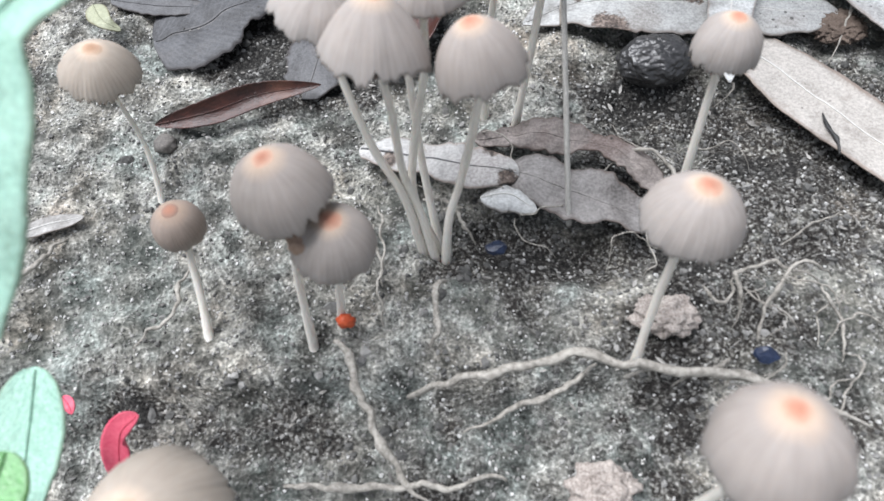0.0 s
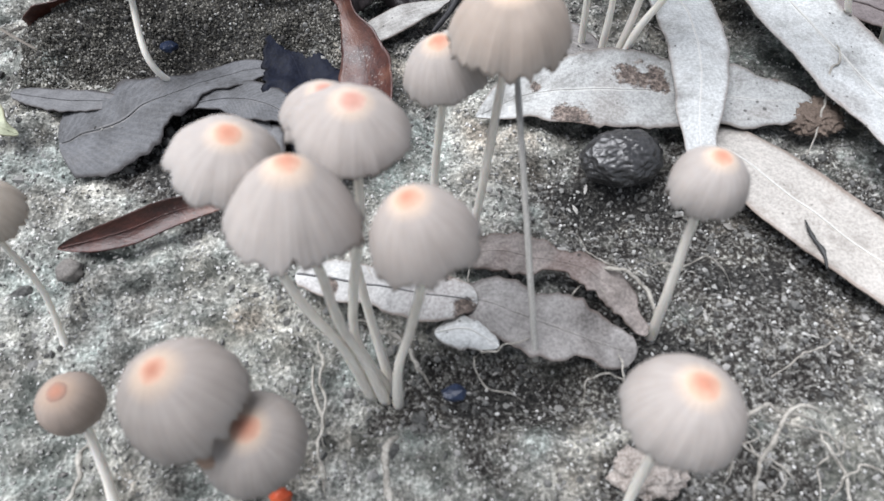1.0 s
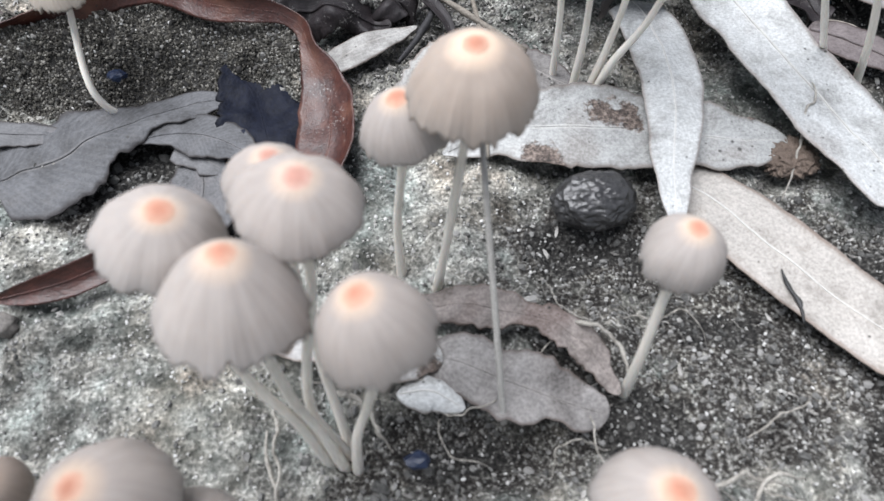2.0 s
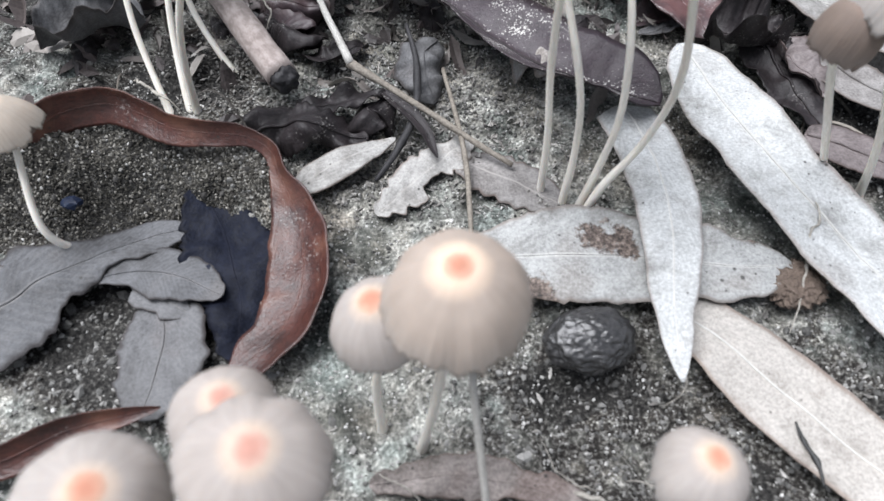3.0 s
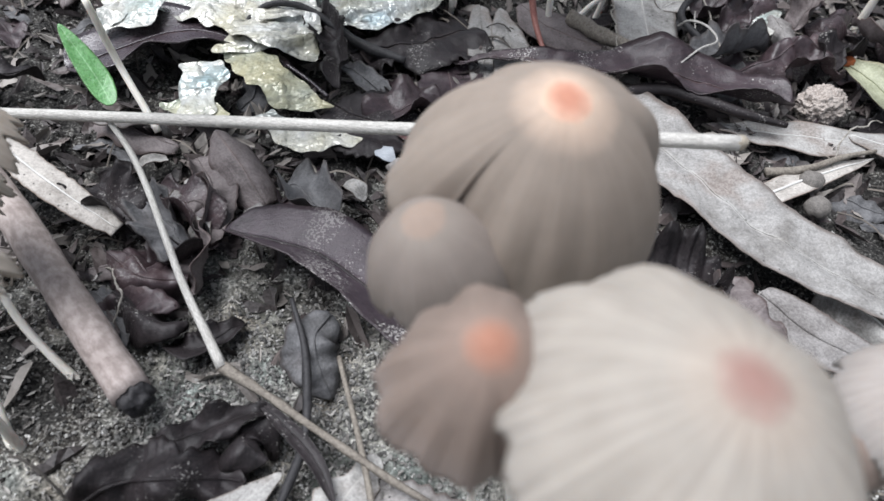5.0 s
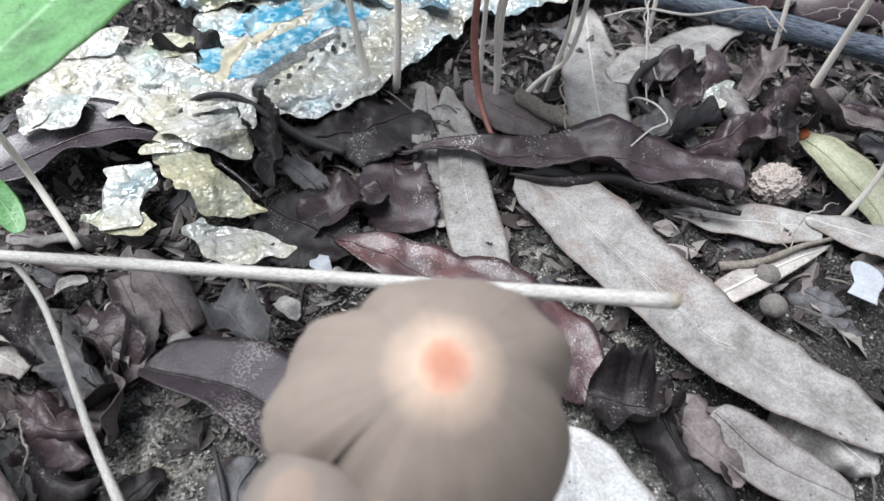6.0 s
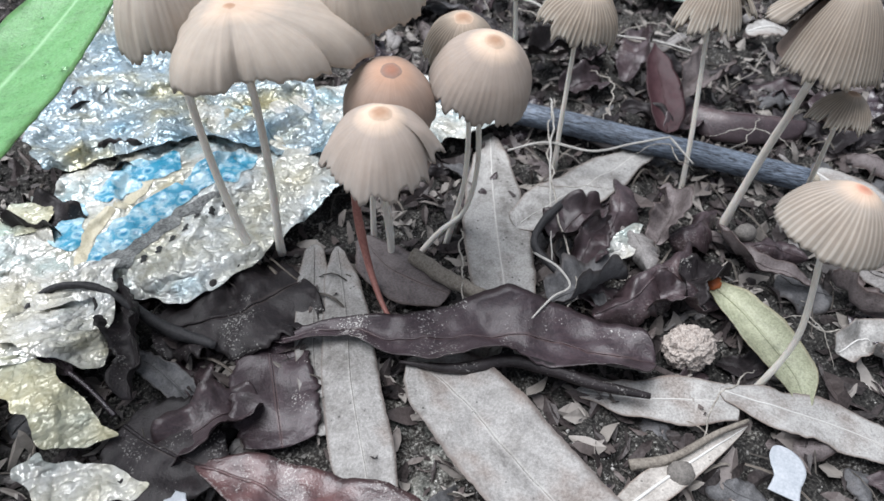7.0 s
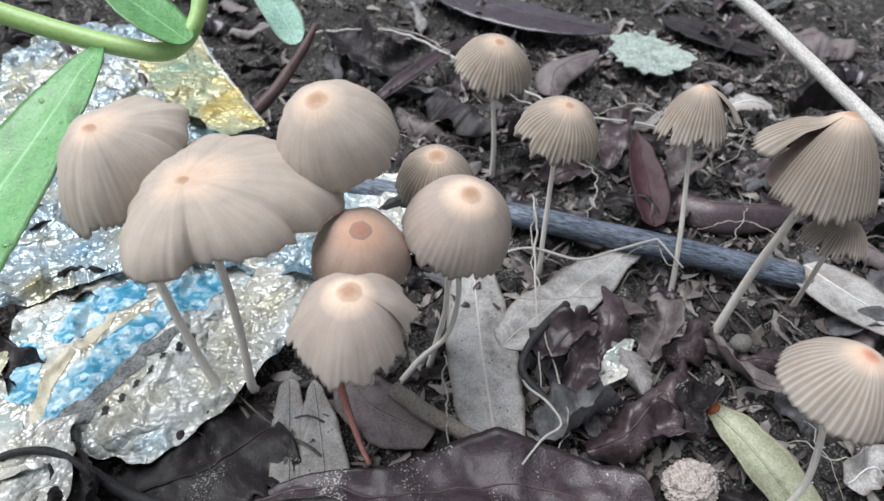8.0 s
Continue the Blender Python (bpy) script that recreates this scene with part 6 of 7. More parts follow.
leaf([(136.4, 390.7, 3.0), (161.3, 402.7, 7.0), (194.5, 422.1, 9.0)], 8.0, L_MAROON, "narrow maroon dry leaf pointing up", prof=(0.8, 0.6), seed=62, cup=0.5, rib=0.3)
leaf([(304.7, 423.3, 2.0), (311.1, 397.1, 4.0), (323.1, 371.4, 3.0)], 22.0, L_DARK, "dark leaf in the litter at the back", prof=(0.8, 0.5), seed=63, rag=0.2)
leaf([(275.0, 342.2, 3.0), (282.6, 339.0, 6.0), (291.7, 334.7, 4.0)], 12.0, L_GREY, "frayed grey leaf scrap in litter", prof=(0.8, 0.5), seed=64, rag=0.4)
leaf([(150.5, 317.2, 3.0), (164.5, 312.8, 6.0), (174.7, 304.4, 5.0), (180.4, 289.1, 3.0)], 12.0, L_DARK, "dark leaf curled beside the stick", prof=(0.8, 0.5), seed=65, cup=-0.5)
CURLS = [
    ([(139.2, 232.2, 2.0), (147.9, 230.6, 7.0), (161.3, 236.1, 8.0), (175.1, 243.8, 5.0)], 11.0, L_MAROON), ([(168.1, 248.0, 3.0), (176.1, 254.2, 9.0), (177.3, 263.2, 8.0)], 8.0, L_PINKISH), ([(143.5, 247.1, 2.0), (149.5, 252.9, 6.0), (159.4, 259.4, 3.0)], 9.0, L_MAROON),
    ([(155.9, 253.5, 2.0), (164.8, 263.2, 6.0), (170.5, 274.1, 4.0)], 9.0, L_MAROON), ([(162.0, 225.8, 3.0), (167.2, 231.8, 6.0), (180.1, 231.5, 4.0)], 8.0, L_DARK), ([(191.0, 250.2, 2.0), (186.6, 237.5, 5.0), (193.6, 228.1, 4.0), (200.3, 220.8, 3.0)], 6.0, L_PINKISH),
    ([(191.0, 239.2, 3.0), (199.2, 234.5, 5.0), (205.5, 229.8, 3.0)], 9.0, L_MAROON), ([(-12.8, 216.1, 2.0), (-5.0, 204.6, 4.0), (-1.3, 196.0, 2.0)], 9.0, L_MAROON), ([(-24.8, 219.1, 2.0), (-18.5, 208.1, 4.0), (-13.8, 202.9, 2.0)], 12.0, L_DARK),
    ([(-7.9, 206.6, 2.0), (-2.7, 206.1, 5.0), (-0.1, 201.4, 3.0)], 6.0, L_PINKISH), ([(27.6, 275.9, 3.0), (33.6, 256.5, 6.0), (30.4, 242.7, 4.0)], 9.0, L_DARK), ([(-10.2, 194.2, 2.0), (-5.2, 194.8, 4.0), (-1.9, 201.3, 2.0)], 9.0, L_DARK),
    ([(7.9, 158.8, 2.0), (3.7, 153.7, 4.0), (7.1, 149.7, 2.0)], 9.0, L_DARK), ([(3.8, 305.4, 2.0), (13.5, 302.9, 4.0), (23.5, 297.7, 2.0)], 12.0, L_DARK), ([(21.9, 328.4, 3.0), (32.4, 325.8, 5.0), (42.1, 323.4, 3.0)], 10.0, L_DARK),
    ([(39.1, 173.9, 2.0), (44.0, 167.6, 4.0), (48.8, 162.6, 3.0)], 9.0, L_GREY), ([(83.7, 172.9, 2.0), (90.8, 168.1, 3.0), (99.3, 165.2, 2.0)], 16.0, L_DARK), ([(98.9, 169.0, 2.0), (99.5, 157.7, 3.0), (103.7, 149.1, 3.0)], 8.0, L_PINKISH),
    ([(122.2, 163.0, 2.0), (124.6, 154.6, 3.0), (130.0, 144.6, 2.0)], 14.0, L_GREY), ([(208.0, 222.1, 2.0), (205.4, 210.9, 5.0), (210.0, 203.8, 3.0)], 9.0, L_PINKISH), ([(191.1, 202.8, 2.0), (199.0, 203.0, 4.0), (202.4, 196.9, 2.0)], 9.0, L_GREY),
    ([(129.3, 340.5, 3.0), (141.2, 339.3, 8.0), (152.5, 330.7, 4.0)], 14.0, L_DARK), ([(178.1, 351.3, 3.0), (188.6, 345.3, 7.0), (199.6, 338.3, 4.0)], 13.0, L_DARK), ([(204.9, 323.2, 3.0), (216.7, 335.3, 7.0), (228.9, 352.3, 4.0)], 12.0, L_MAROON),
    ([(336.7, 378.5, 3.0), (351.7, 375.0, 8.0), (370.1, 363.1, 5.0)], 22.0, L_PINKISH), ([(296.9, 330.1, 3.0), (305.2, 323.2, 8.0), (318.1, 310.6, 5.0)], 18.0, L_DARK), ([(142.1, 455.4, 3.0), (147.5, 420.7, 8.0), (162.6, 406.1, 5.0)], 20.0, L_DARK),
    ([(165.1, 399.1, 3.0), (172.5, 365.4, 8.0), (181.6, 358.9, 5.0)], 16.0, L_DARK), ([(238.4, 314.7, 3.0), (222.7, 309.8, 8.0), (216.2, 306.2, 5.0)], 14.0, L_PINKISH),
    ([(141.3, 258.4, 3.0), (148.5, 260.3, 7.0), (160.5, 264.4, 4.0)], 11.0, L_MAROON), ([(162.3, 258.2, 3.0), (161.9, 248.2, 6.0), (159.9, 239.4, 4.0)], 9.0, L_DUSTY), ([(130.6, 238.7, 2.0), (141.3, 239.2, 5.0), (153.2, 239.2, 3.0)], 12.0, L_SLATE),
    ([(151.9, 232.0, 2.0), (159.4, 228.2, 6.0), (166.1, 222.6, 3.0)], 9.0, L_MAROON), ([(173.9, 250.5, 2.0), (181.3, 249.3, 5.0), (194.2, 254.6, 3.0)], 10.0, L_MAROON), ([(-15.3, 212.7, 2.0), (-8.4, 201.5, 4.0), (-5.3, 192.2, 2.0)], 9.0, L_SLATE),
    ([(-4.4, 223.9, 2.0), (0.8, 207.9, 4.0), (-2.6, 197.2, 2.0)], 8.0, L_PINKISH), ([(-19.9, 189.8, 1.5), (-12.4, 180.6, 3.0), (-5.7, 179.3, 1.5)], 8.0, L_DARK),
    ([(15.1, 212.0, 2.0), (20.7, 203.5, 4.0), (24.3, 198.4, 2.0)], 11.0, L_SLATE), ([(-5.6, 200.8, 2.0), (-2.5, 191.7, 4.0), (-3.9, 185.2, 2.0)], 9.0, L_PINKISH), ([(-18.4, 199.2, 2.0), (-11.9, 189.7, 4.0), (-8.4, 182.1, 2.0)], 11.0, L_MAROON),
    ([(-69.5, 184.3, 1.5), (-59.1, 186.2, 2.5), (-47.1, 189.5, 2.0)], 15.0, L_SLATE), ([(-65.4, 198.0, 1.5), (-55.2, 197.4, 2.5), (-47.3, 199.8, 2.0)], 12.0, L_DUSTY), ([(-21.6, 199.5, 2.0), (-13.9, 190.3, 4.0), (-5.5, 188.5, 3.0)], 14.0, L_MAROON),
]
for k, (line, w, mat) in enumerate(CURLS):
    leaf(line, w, mat, "curled broken dead leaf in the litter", "curled litter leaves", prof=(0.75, 0.45), ends=(0.3, 0.2), seed=70 + k, cup=(-1.2, 1.1, 0.8)[k % 3], wave=0.3, rag=0.3, rough=1.7, bites=0.35, rib=0.25, roll=((20, -30), (-28, 15), (5, 38), (-15, -40))[k % 4])

SCRAPS = [((-4.0, 215.6), 35, 7.0, L_GREY), ((-8.6, 210.6), 110, 6.0, L_DUSTY), ((0.0, 220.5), -20, 6.5, L_DUSTY), ((-2.2, 202.2), 70, 8.0, L_GREY), ((19.2, 211.1), 20, 7.0, L_DUSTY), ((29.7, 207.0), 130, 6.0, L_GREY), ((41.0, 213.0), 60, 6.5, L_DUSTY), ((-14.0, 224.0), 15, 7.0, L_GREY), ((8.0, 205.0), -40, 6.0, L_DUSTY)]
for k, ((x, y), turn, long, mat) in enumerate(SCRAPS):
    dx, dy = 0.5 * long * math.cos(radians(turn)), 0.5 * long * math.sin(radians(turn))
    leaf([(x - dx, y - dy, 1.0), (x, y, 3.2), (x + dx, y + dy, 1.8)], 0.75 * long, mat, "small torn pale leaf scrap in dark litter", "pale leaf scraps", widths=(2.0, 0.75 * long, 0.6 * long, 2.5), seed=300 + k, cup=(-0.3, 0.35)[k % 2], rag=0.3, bites=0.4, rough=0.8, rib=0, n=50)

dark_stick = thing("stick", (170, 300, 0), "blue-black smooth stick lying on the litter", "stick")
part("bark", tube([(109.6, 347.3, 4.5), (155.2, 314.5, 5.0), (193.4, 284.2, 5.0), (228.4, 256.2, 4.5)], [3.9, 3.9, 3.9, 3.8], 50, 20, 0.05, 4), M_BLUE, dark_stick)
part("cut_end", lump([(229.2, 255.6, 4.5)][0], (1.6, 3.4, 3.4), 2, 0.15, 3), M_WOOD, dark_stick, "pale broken end")
grey_stick = thing("stick", (230, 330, 0), "pale grey bare stick leaning in the litter", "stick")
part("bark", tube([[(243.5, 340.7, 60.0)][0], [(243.1, 304.1, 54.5)][0], [(238.0, 252.1, 47.3)][0]], [2.0, 2.1, 2.2], 24, 12, 0.06, 5), M_STRAW, grey_stick)
straw = thing("straw", (30, 170, 20), "long pale straw lying across the litter with a joint", "straw")
STRAW_END = (82.5, 165.0, 45.5)
STRAW_JOINT = (6.8, 204.3, 27.8)
STRAW_FAR = tuple(b + 0.75 * (b - a) for a, b in zip(STRAW_END, STRAW_JOINT))
part("stalk", tube([STRAW_END, tuple((a + b) / 2 for a, b in zip(STRAW_END, STRAW_JOINT)), STRAW_JOINT, STRAW_FAR], [1.15, 1.1, 1.1, 1.0], 40, 10, 0.06), M_STRAW, straw)
part("joint", lump(STRAW_JOINT, (1.5, 1.2, 1.2), 2, 0.1, 3), M_STRAW, straw, "thickened joint")
part("cut_end", lump(STRAW_END, (1.3, 1.1, 1.1), 3, 0.1, 3), M_WOOD, straw, "pale cut end")
single("straw", tube([[(-12.6, 233.8, 3.0)][0], [(-18.5, 245.6, 14.0)][0], [(-20.1, 246.3, 30.0)][0]], [0.9, 0.85, 0.8], 20, 8, 0.1), M_STEM, "pale upright plant stalk in litter", "stalk")
single("black_twig", tube([(156.4, 271.6, 5.0), (142.6, 263.7, 8.0), (134.2, 256.9, 6.0), (135.8, 248.8, 4.0), (139.5, 240.3, 3.0)], [1.3, 1.2, 1.1, 1.1, 0.9], 30, 8, 0.15), M_BLACK, "black curved twig among leaves", "twig")
BACK_ROOTS = [
    ([(165.4, 308.4, 14.0), (155.2, 290.9, 10.0), (146.1, 268.6, 8.0), (141.5, 252.3, 6.0), (137.1, 237.6, 5.0), (118.2, 227.3, 5.0)], 0.5), ([(180.1, 280.2, 9.0), (189.3, 278.4, 11.0), (190.8, 271.2, 9.0), (194.1, 268.5, 8.0)], 0.35),
    ([(151.5, 299.0, 5.0), (158.3, 290.4, 7.0), (163.2, 283.4, 6.0)], 0.35), ([(138.4, 280.2, 6.0), (153.2, 274.2, 6.0), (165.7, 270.3, 6.0)], 0.3), ([(194.6, 337.8, 3.0), (193.0, 313.9, 8.0), (173.4, 294.4, 3.0)], 0.4),
    ([(219.2, 354.0, 5.0), (234.1, 346.8, 10.0), (241.9, 333.5, 5.0)], 0.5), ([(135.3, 459.3, 5.0), (169.4, 438.4, 8.0), (178.9, 408.1, 9.0), (171.4, 373.4, 6.0)], 0.6), ([(188.2, 387.5, 5.0), (199.9, 365.1, 5.0), (240.7, 331.9, 5.0)], 0.7),
    ([(214.1, 285.4, 5.0), (228.6, 279.2, 7.0), (235.1, 268.1, 6.0)], 0.35), ([(242.1, 310.2, 4.0), (250.8, 310.3, 8.0), (278.1, 333.3, 5.0)], 0.35), ([(203.3, 274.2, 4.0), (217.7, 275.1, 8.0), (247.7, 296.0, 4.0)], 0.3),
    ([(206.1, 246.2, 5.0), (209.1, 242.4, 8.0), (213.6, 237.0, 5.0)], 0.4), ([(186.5, 216.2, 3.0), (192.5, 208.6, 4.0), (202.4, 203.7, 3.0)], 0.4), ([(143.0, 192.0, 5.0), (149.3, 199.2, 6.0), (157.7, 202.0, 6.0), (166.3, 205.8, 5.0)], 0.45),
    ([(195.1, 219.4, 3.0), (190.3, 210.5, 5.0), (188.1, 200.6, 3.0)], 0.3), ([(128.4, 349.5, 4.0), (128.5, 338.1, 5.0), (123.3, 328.9, 4.0)], 0.4), ([(118.7, 270.6, 4.0), (110.0, 248.6, 6.0), (106.4, 238.7, 3.0)], 0.5),
]
for k, (line, r) in enumerate(BACK_ROOTS):
    single("root", tube(wander(line, 30, 1.8, k + 40), [r * 0.3, r * 0.55, r * 0.5, r * 0.2], 60, 6, 0.4, k + 40, 0.3), M_ROOT, "thin pale root over the leaf litter", "root", "roots")
for k, (x, y, z) in enumerate([(132.2, 181.7, 3.0), (135.4, 189.4, 3.0)] + [(194.7, 243.0, 4.0)] + [(177.4, 256.8, 3.0), (107.2, 231.5, 3.0)]):
    single("seed", lump((x, y, z), (3.0, 2.8, 2.6), k + 20, 0.12, 3), M_SEED, "round grey seed capsule in the litter", "seed", "seeds")
leaf([(159.4, 187.9, 3.0), (157.3, 182.5, 4.0), (153.0, 178.5, 3.0)], 7.0, M_SHELL, "white smooth shard in litter", "white shards", prof=(0.8, 0.7), ends=(0.0, 0.9), seed=101, rib=0, rough=0.1, name="shard", category="shard")
leaf([(37.3, 219.0, 3.0), (38.7, 215.7, 4.0), (40.1, 213.9, 3.0)], 4.5, M_SHELL, "small whitish chip on a dark leaf", "white shards", prof=(0.8, 0.5), ends=(0.6, 0.3), rag=0.3, seed=102, rib=0, rough=0.1, name="shard", category="shard")


# ---- crumpled packaging film ----
def facets(x, y, scale, seed):
    """Height of a crumpled sheet made of tilted facets that meet in creases."""
    p = Vector((x / scale + 0.4 * noise.noise(Vector((x / scale, y / scale, seed))), y / scale, seed * 3.7))
    away, cells = noise.voronoi(p)
    h, total = 0.0, 0.0
    for d, c in zip(away, cells):
        tilt = noise.noise_vector(c * 7.31)
        w = math.exp(-34 * (d - away[0]))
        h += w * (1.7 * (tilt.x * (p.x - c.x) + tilt.y * (p.y - c.y)) + 0.9 * tilt.z)
        total += w
    return h / total


def crumple(x, y, seed, amp):
    return amp * (0.75 + 0.80 * facets(x, y, 15, seed) + 0.22 * facets(x + 0.5 * y, 0.45 * (y - 0.3 * x), 4.5, seed + 3))


def film_sheet(poly, base, seed, amp, step=0.6, lift=0.0, thick=0.15, tilt=(0.0, 0.0), rag=2.0):
    """A crumpled sheet over the plan shape poly, with a worn outline and a real thickness."""
    bm = bmesh.new()
    x0, x1 = min(p[0] for p in poly), max(p[0] for p in poly)
    y0, y1 = min(p[1] for p in poly), max(p[1] for p in poly)
    nx, ny, verts = int((x1 - x0) / step) + 1, int((y1 - y0) / step) + 1, {}

    def vert(i, j):
        if (i, j) not in verts:
            x, y = x0 + i * step, y0 + j * step
            jx, jy = 0.35 * step * noise.noise(Vector((x, y, 1))), 0.35 * step * noise.noise(Vector((x, y, 2)))
            z = base + crumple(x, y, seed, amp) + tilt[0] * (x - x0) + tilt[1] * (y - y0) + lift
            verts[i, j] = (bm.verts.new((x + jx, y + jy, z)), bm.verts.new((x + jx, y + jy, z - thick)))
        return verts[i, j]

    for i in range(nx):
        for j in range(ny):
            x, y = x0 + (i + 0.5) * step, y0 + (j + 0.5) * step
            if inside(x + rag * noise.noise(Vector((x / 5, y / 5, seed))), y + rag * noise.noise(Vector((x / 5, y / 5, seed + 9))), poly):
                q = [vert(i, j), vert(i + 1, j), vert(i + 1, j + 1), vert(i, j + 1)]
                bm.faces.new([k[0] for k in q])
                bm.faces.new([k[1] for k in q][::-1])
    for _ in range(3 if rag else 0):
        rim = {}
        for e in bm.edges:
            if e.is_boundary:
                for v, o in (tuple(e.verts), tuple(e.verts)[::-1]):
                    rim.setdefault(v, []).append(o.co.copy())
        for v, near in rim.items():
            v.co = 0.4 * v.co + 0.6 * sum(near, Vector()) / len(near)
    return bm


SACHET = [(10.5, 309.1), (27.4, 331.9), (54.4, 348.4), (86.1, 348.8), (128.8, 343.0), (156.2, 328.5), (150.1, 308.3), (125.0, 304.8), (103.3, 303.6), (80.7, 287.1), (62.7, 272.6), (43.3, 264.1), (30.0, 274.3), (19.0, 281.7)]
sachet = thing("sachet", (*SACHET[0], 0), "crumpled silvery plastic sachet printed blue and black", "packaging")
film = part("film", film_sheet(SACHET, 3.0, 3, 3.4), M_FILM, sachet)
BLUES = [[(12.9, 303.1), (16.5, 310.9), (22.2, 308.3), (23.3, 297.8), (20.5, 289.6), (15.1, 291.0)], [(22.1, 282.1), (25.1, 293.5), (35.9, 304.0), (46.3, 310.1), (50.4, 303.2), (41.3, 294.5), (31.4, 286.8), (26.0, 282.7)], [(24.3, 308.4), (32.3, 321.1), (48.0, 324.3), (47.7, 314.3), (36.5, 311.1), (28.0, 304.6)], [(46.8, 307.0), (53.9, 315.8), (65.1, 320.1), (70.1, 315.7), (64.5, 307.1), (50.3, 302.4)]]
for poly in BLUES:
    part("blue_print", film_sheet(poly, 3.0, 3, 3.4, 0.6, 0.22, 0.1, rag=2.2), M_PRINT, film, "blue printed patch")
CREAMS = [[(19.5, 281.6), (21.7, 294.3), (27.2, 303.5), (30.3, 302.7), (24.3, 292.4), (23.0, 280.7)], [(29.5, 302.9), (36.8, 314.0), (40.8, 313.0), (32.6, 302.1)]]
for poly in CREAMS:
    part("cream_print", film_sheet(poly, 3.0, 3, 3.4, 0.6, 0.18, 0.1, rag=0.6), M_PALEPRINT, film, "cream printed band")
part("black_print", film_sheet([(24.5, 281.0), (27.5, 285.6), (34.5, 291.4), (43.4, 297.6), (52.8, 302.0), (58.5, 301.4), (52.0, 296.0), (42.5, 288.4), (34.5, 281.0), (28.8, 277.7)], 3.0, 3, 3.4, 0.6, 0.16, 0.1, rag=3.0), M_RUBBED, film, "black printed patch, rubbed off in places")
for k in range(7):
    # a row of characters along the black patch
    px, py = 36.5 + 21.5 * k / 6, 281.2 + 15.8 * k / 6
    part("print_bar", film_sheet([(px - 0.9, py - 1.0), (px + 0.3, py - 1.2), (px + 0.9, py + 1.0), (px - 0.3, py + 1.2)], 3.0, 3, 3.4, 0.35, 0.30, 0.1, rag=0.0), M_INK, film, "printed bar")
LEFT_FILM = [(-28.0, 273.2), (-27.9, 310.9), (-16.9, 316.0), (-3.1, 308.5), (9.7, 313.5), (19.0, 284.0), (30.7, 274.1), (26.9, 250.6), (13.0, 257.3), (-1.5, 272.0), (-13.7, 279.4)]
left_film = thing("film_scrap", (*LEFT_FILM[0], 0), "crumpled whitish plastic film over leaf litter", "packaging")
part("film", film_sheet(LEFT_FILM, 3.5, 8, 4.4), M_FILM_W, left_film)
for k in range(5):
    px, py = LEFT_FILM[2 * k % len(LEFT_FILM)]
    qx, qy = sum(p[0] for p in LEFT_FILM) / len(LEFT_FILM), sum(p[1] for p in LEFT_FILM) / len(LEFT_FILM)
    px, py = px + 0.3 * (qx - px), py + 0.3 * (qy - py)
    flap = [(px - 9, py - 4 - k), (px + 6, py - 7), (px + 10, py + 3), (px - 2, py + 8 - k)]
    part("flap", film_sheet(flap, 5.0 + k % 2, 30 + k, 2.0, 0.8, tilt=(0.12 - 0.05 * k, 0.1)), (M_FILM_W, M_FILM, M_FILM_G)[k % 3], left_film, "folded-over flap of film")
BACK_FILM = [(4.9, 467.9), (25.9, 493.2), (58.7, 488.3), (81.2, 469.1), (89.4, 415.2), (92.3, 373.7), (96.1, 317.3), (92.7, 303.9), (72.7, 316.1), (55.1, 325.2), (38.4, 324.4), (20.0, 322.5), (12.0, 321.4), (0.3, 363.4)]
back_film = thing("film_scrap", (*BACK_FILM[0], 0), "crumpled silvery bluish plastic film behind mushrooms", "packaging")
part("film", film_sheet(BACK_FILM, 3.0, 12, 5.5), M_FILM_B, back_film)
for k in range(5):
    px, py = BACK_FILM[2 * k % len(BACK_FILM)]
    qx, qy = sum(p[0] for p in BACK_FILM) / len(BACK_FILM), sum(p[1] for p in BACK_FILM) / len(BACK_FILM)
    px, py = px + 0.3 * (qx - px), py + 0.3 * (qy - py)
    flap = [(px - 9, py - 4 - k), (px + 6, py - 7), (px + 10, py + 3), (px - 2, py + 8 - k)]
    part("flap", film_sheet(flap, 5.0 + k % 2, 30 + k, 2.0, 0.8, tilt=(0.12 - 0.05 * k, 0.1)), (M_FILM_W, M_FILM, M_FILM_G)[k % 3], back_film, "folded-over flap of film")
CORNER = [(79.9, 460.8), (83.5, 428.4), (94.6, 372.3), (79.2, 372.4), (63.4, 400.4), (56.3, 437.7)]
corner = thing("film_scrap", (*CORNER[0], 0), "clear yellowish-green film corner with a pale edge", "packaging")
part("film", film_sheet(CORNER, 12.0, 15, 2.6), M_FILM_Y, corner)
part("edge", tube([(*CORNER[0], 15.0), (*CORNER[1], 14.0), (*CORNER[2], 13.5)], [0.7, 0.7, 0.6], 20, 6, 0.2), M_FILM_W, corner, "pale stiff edge")
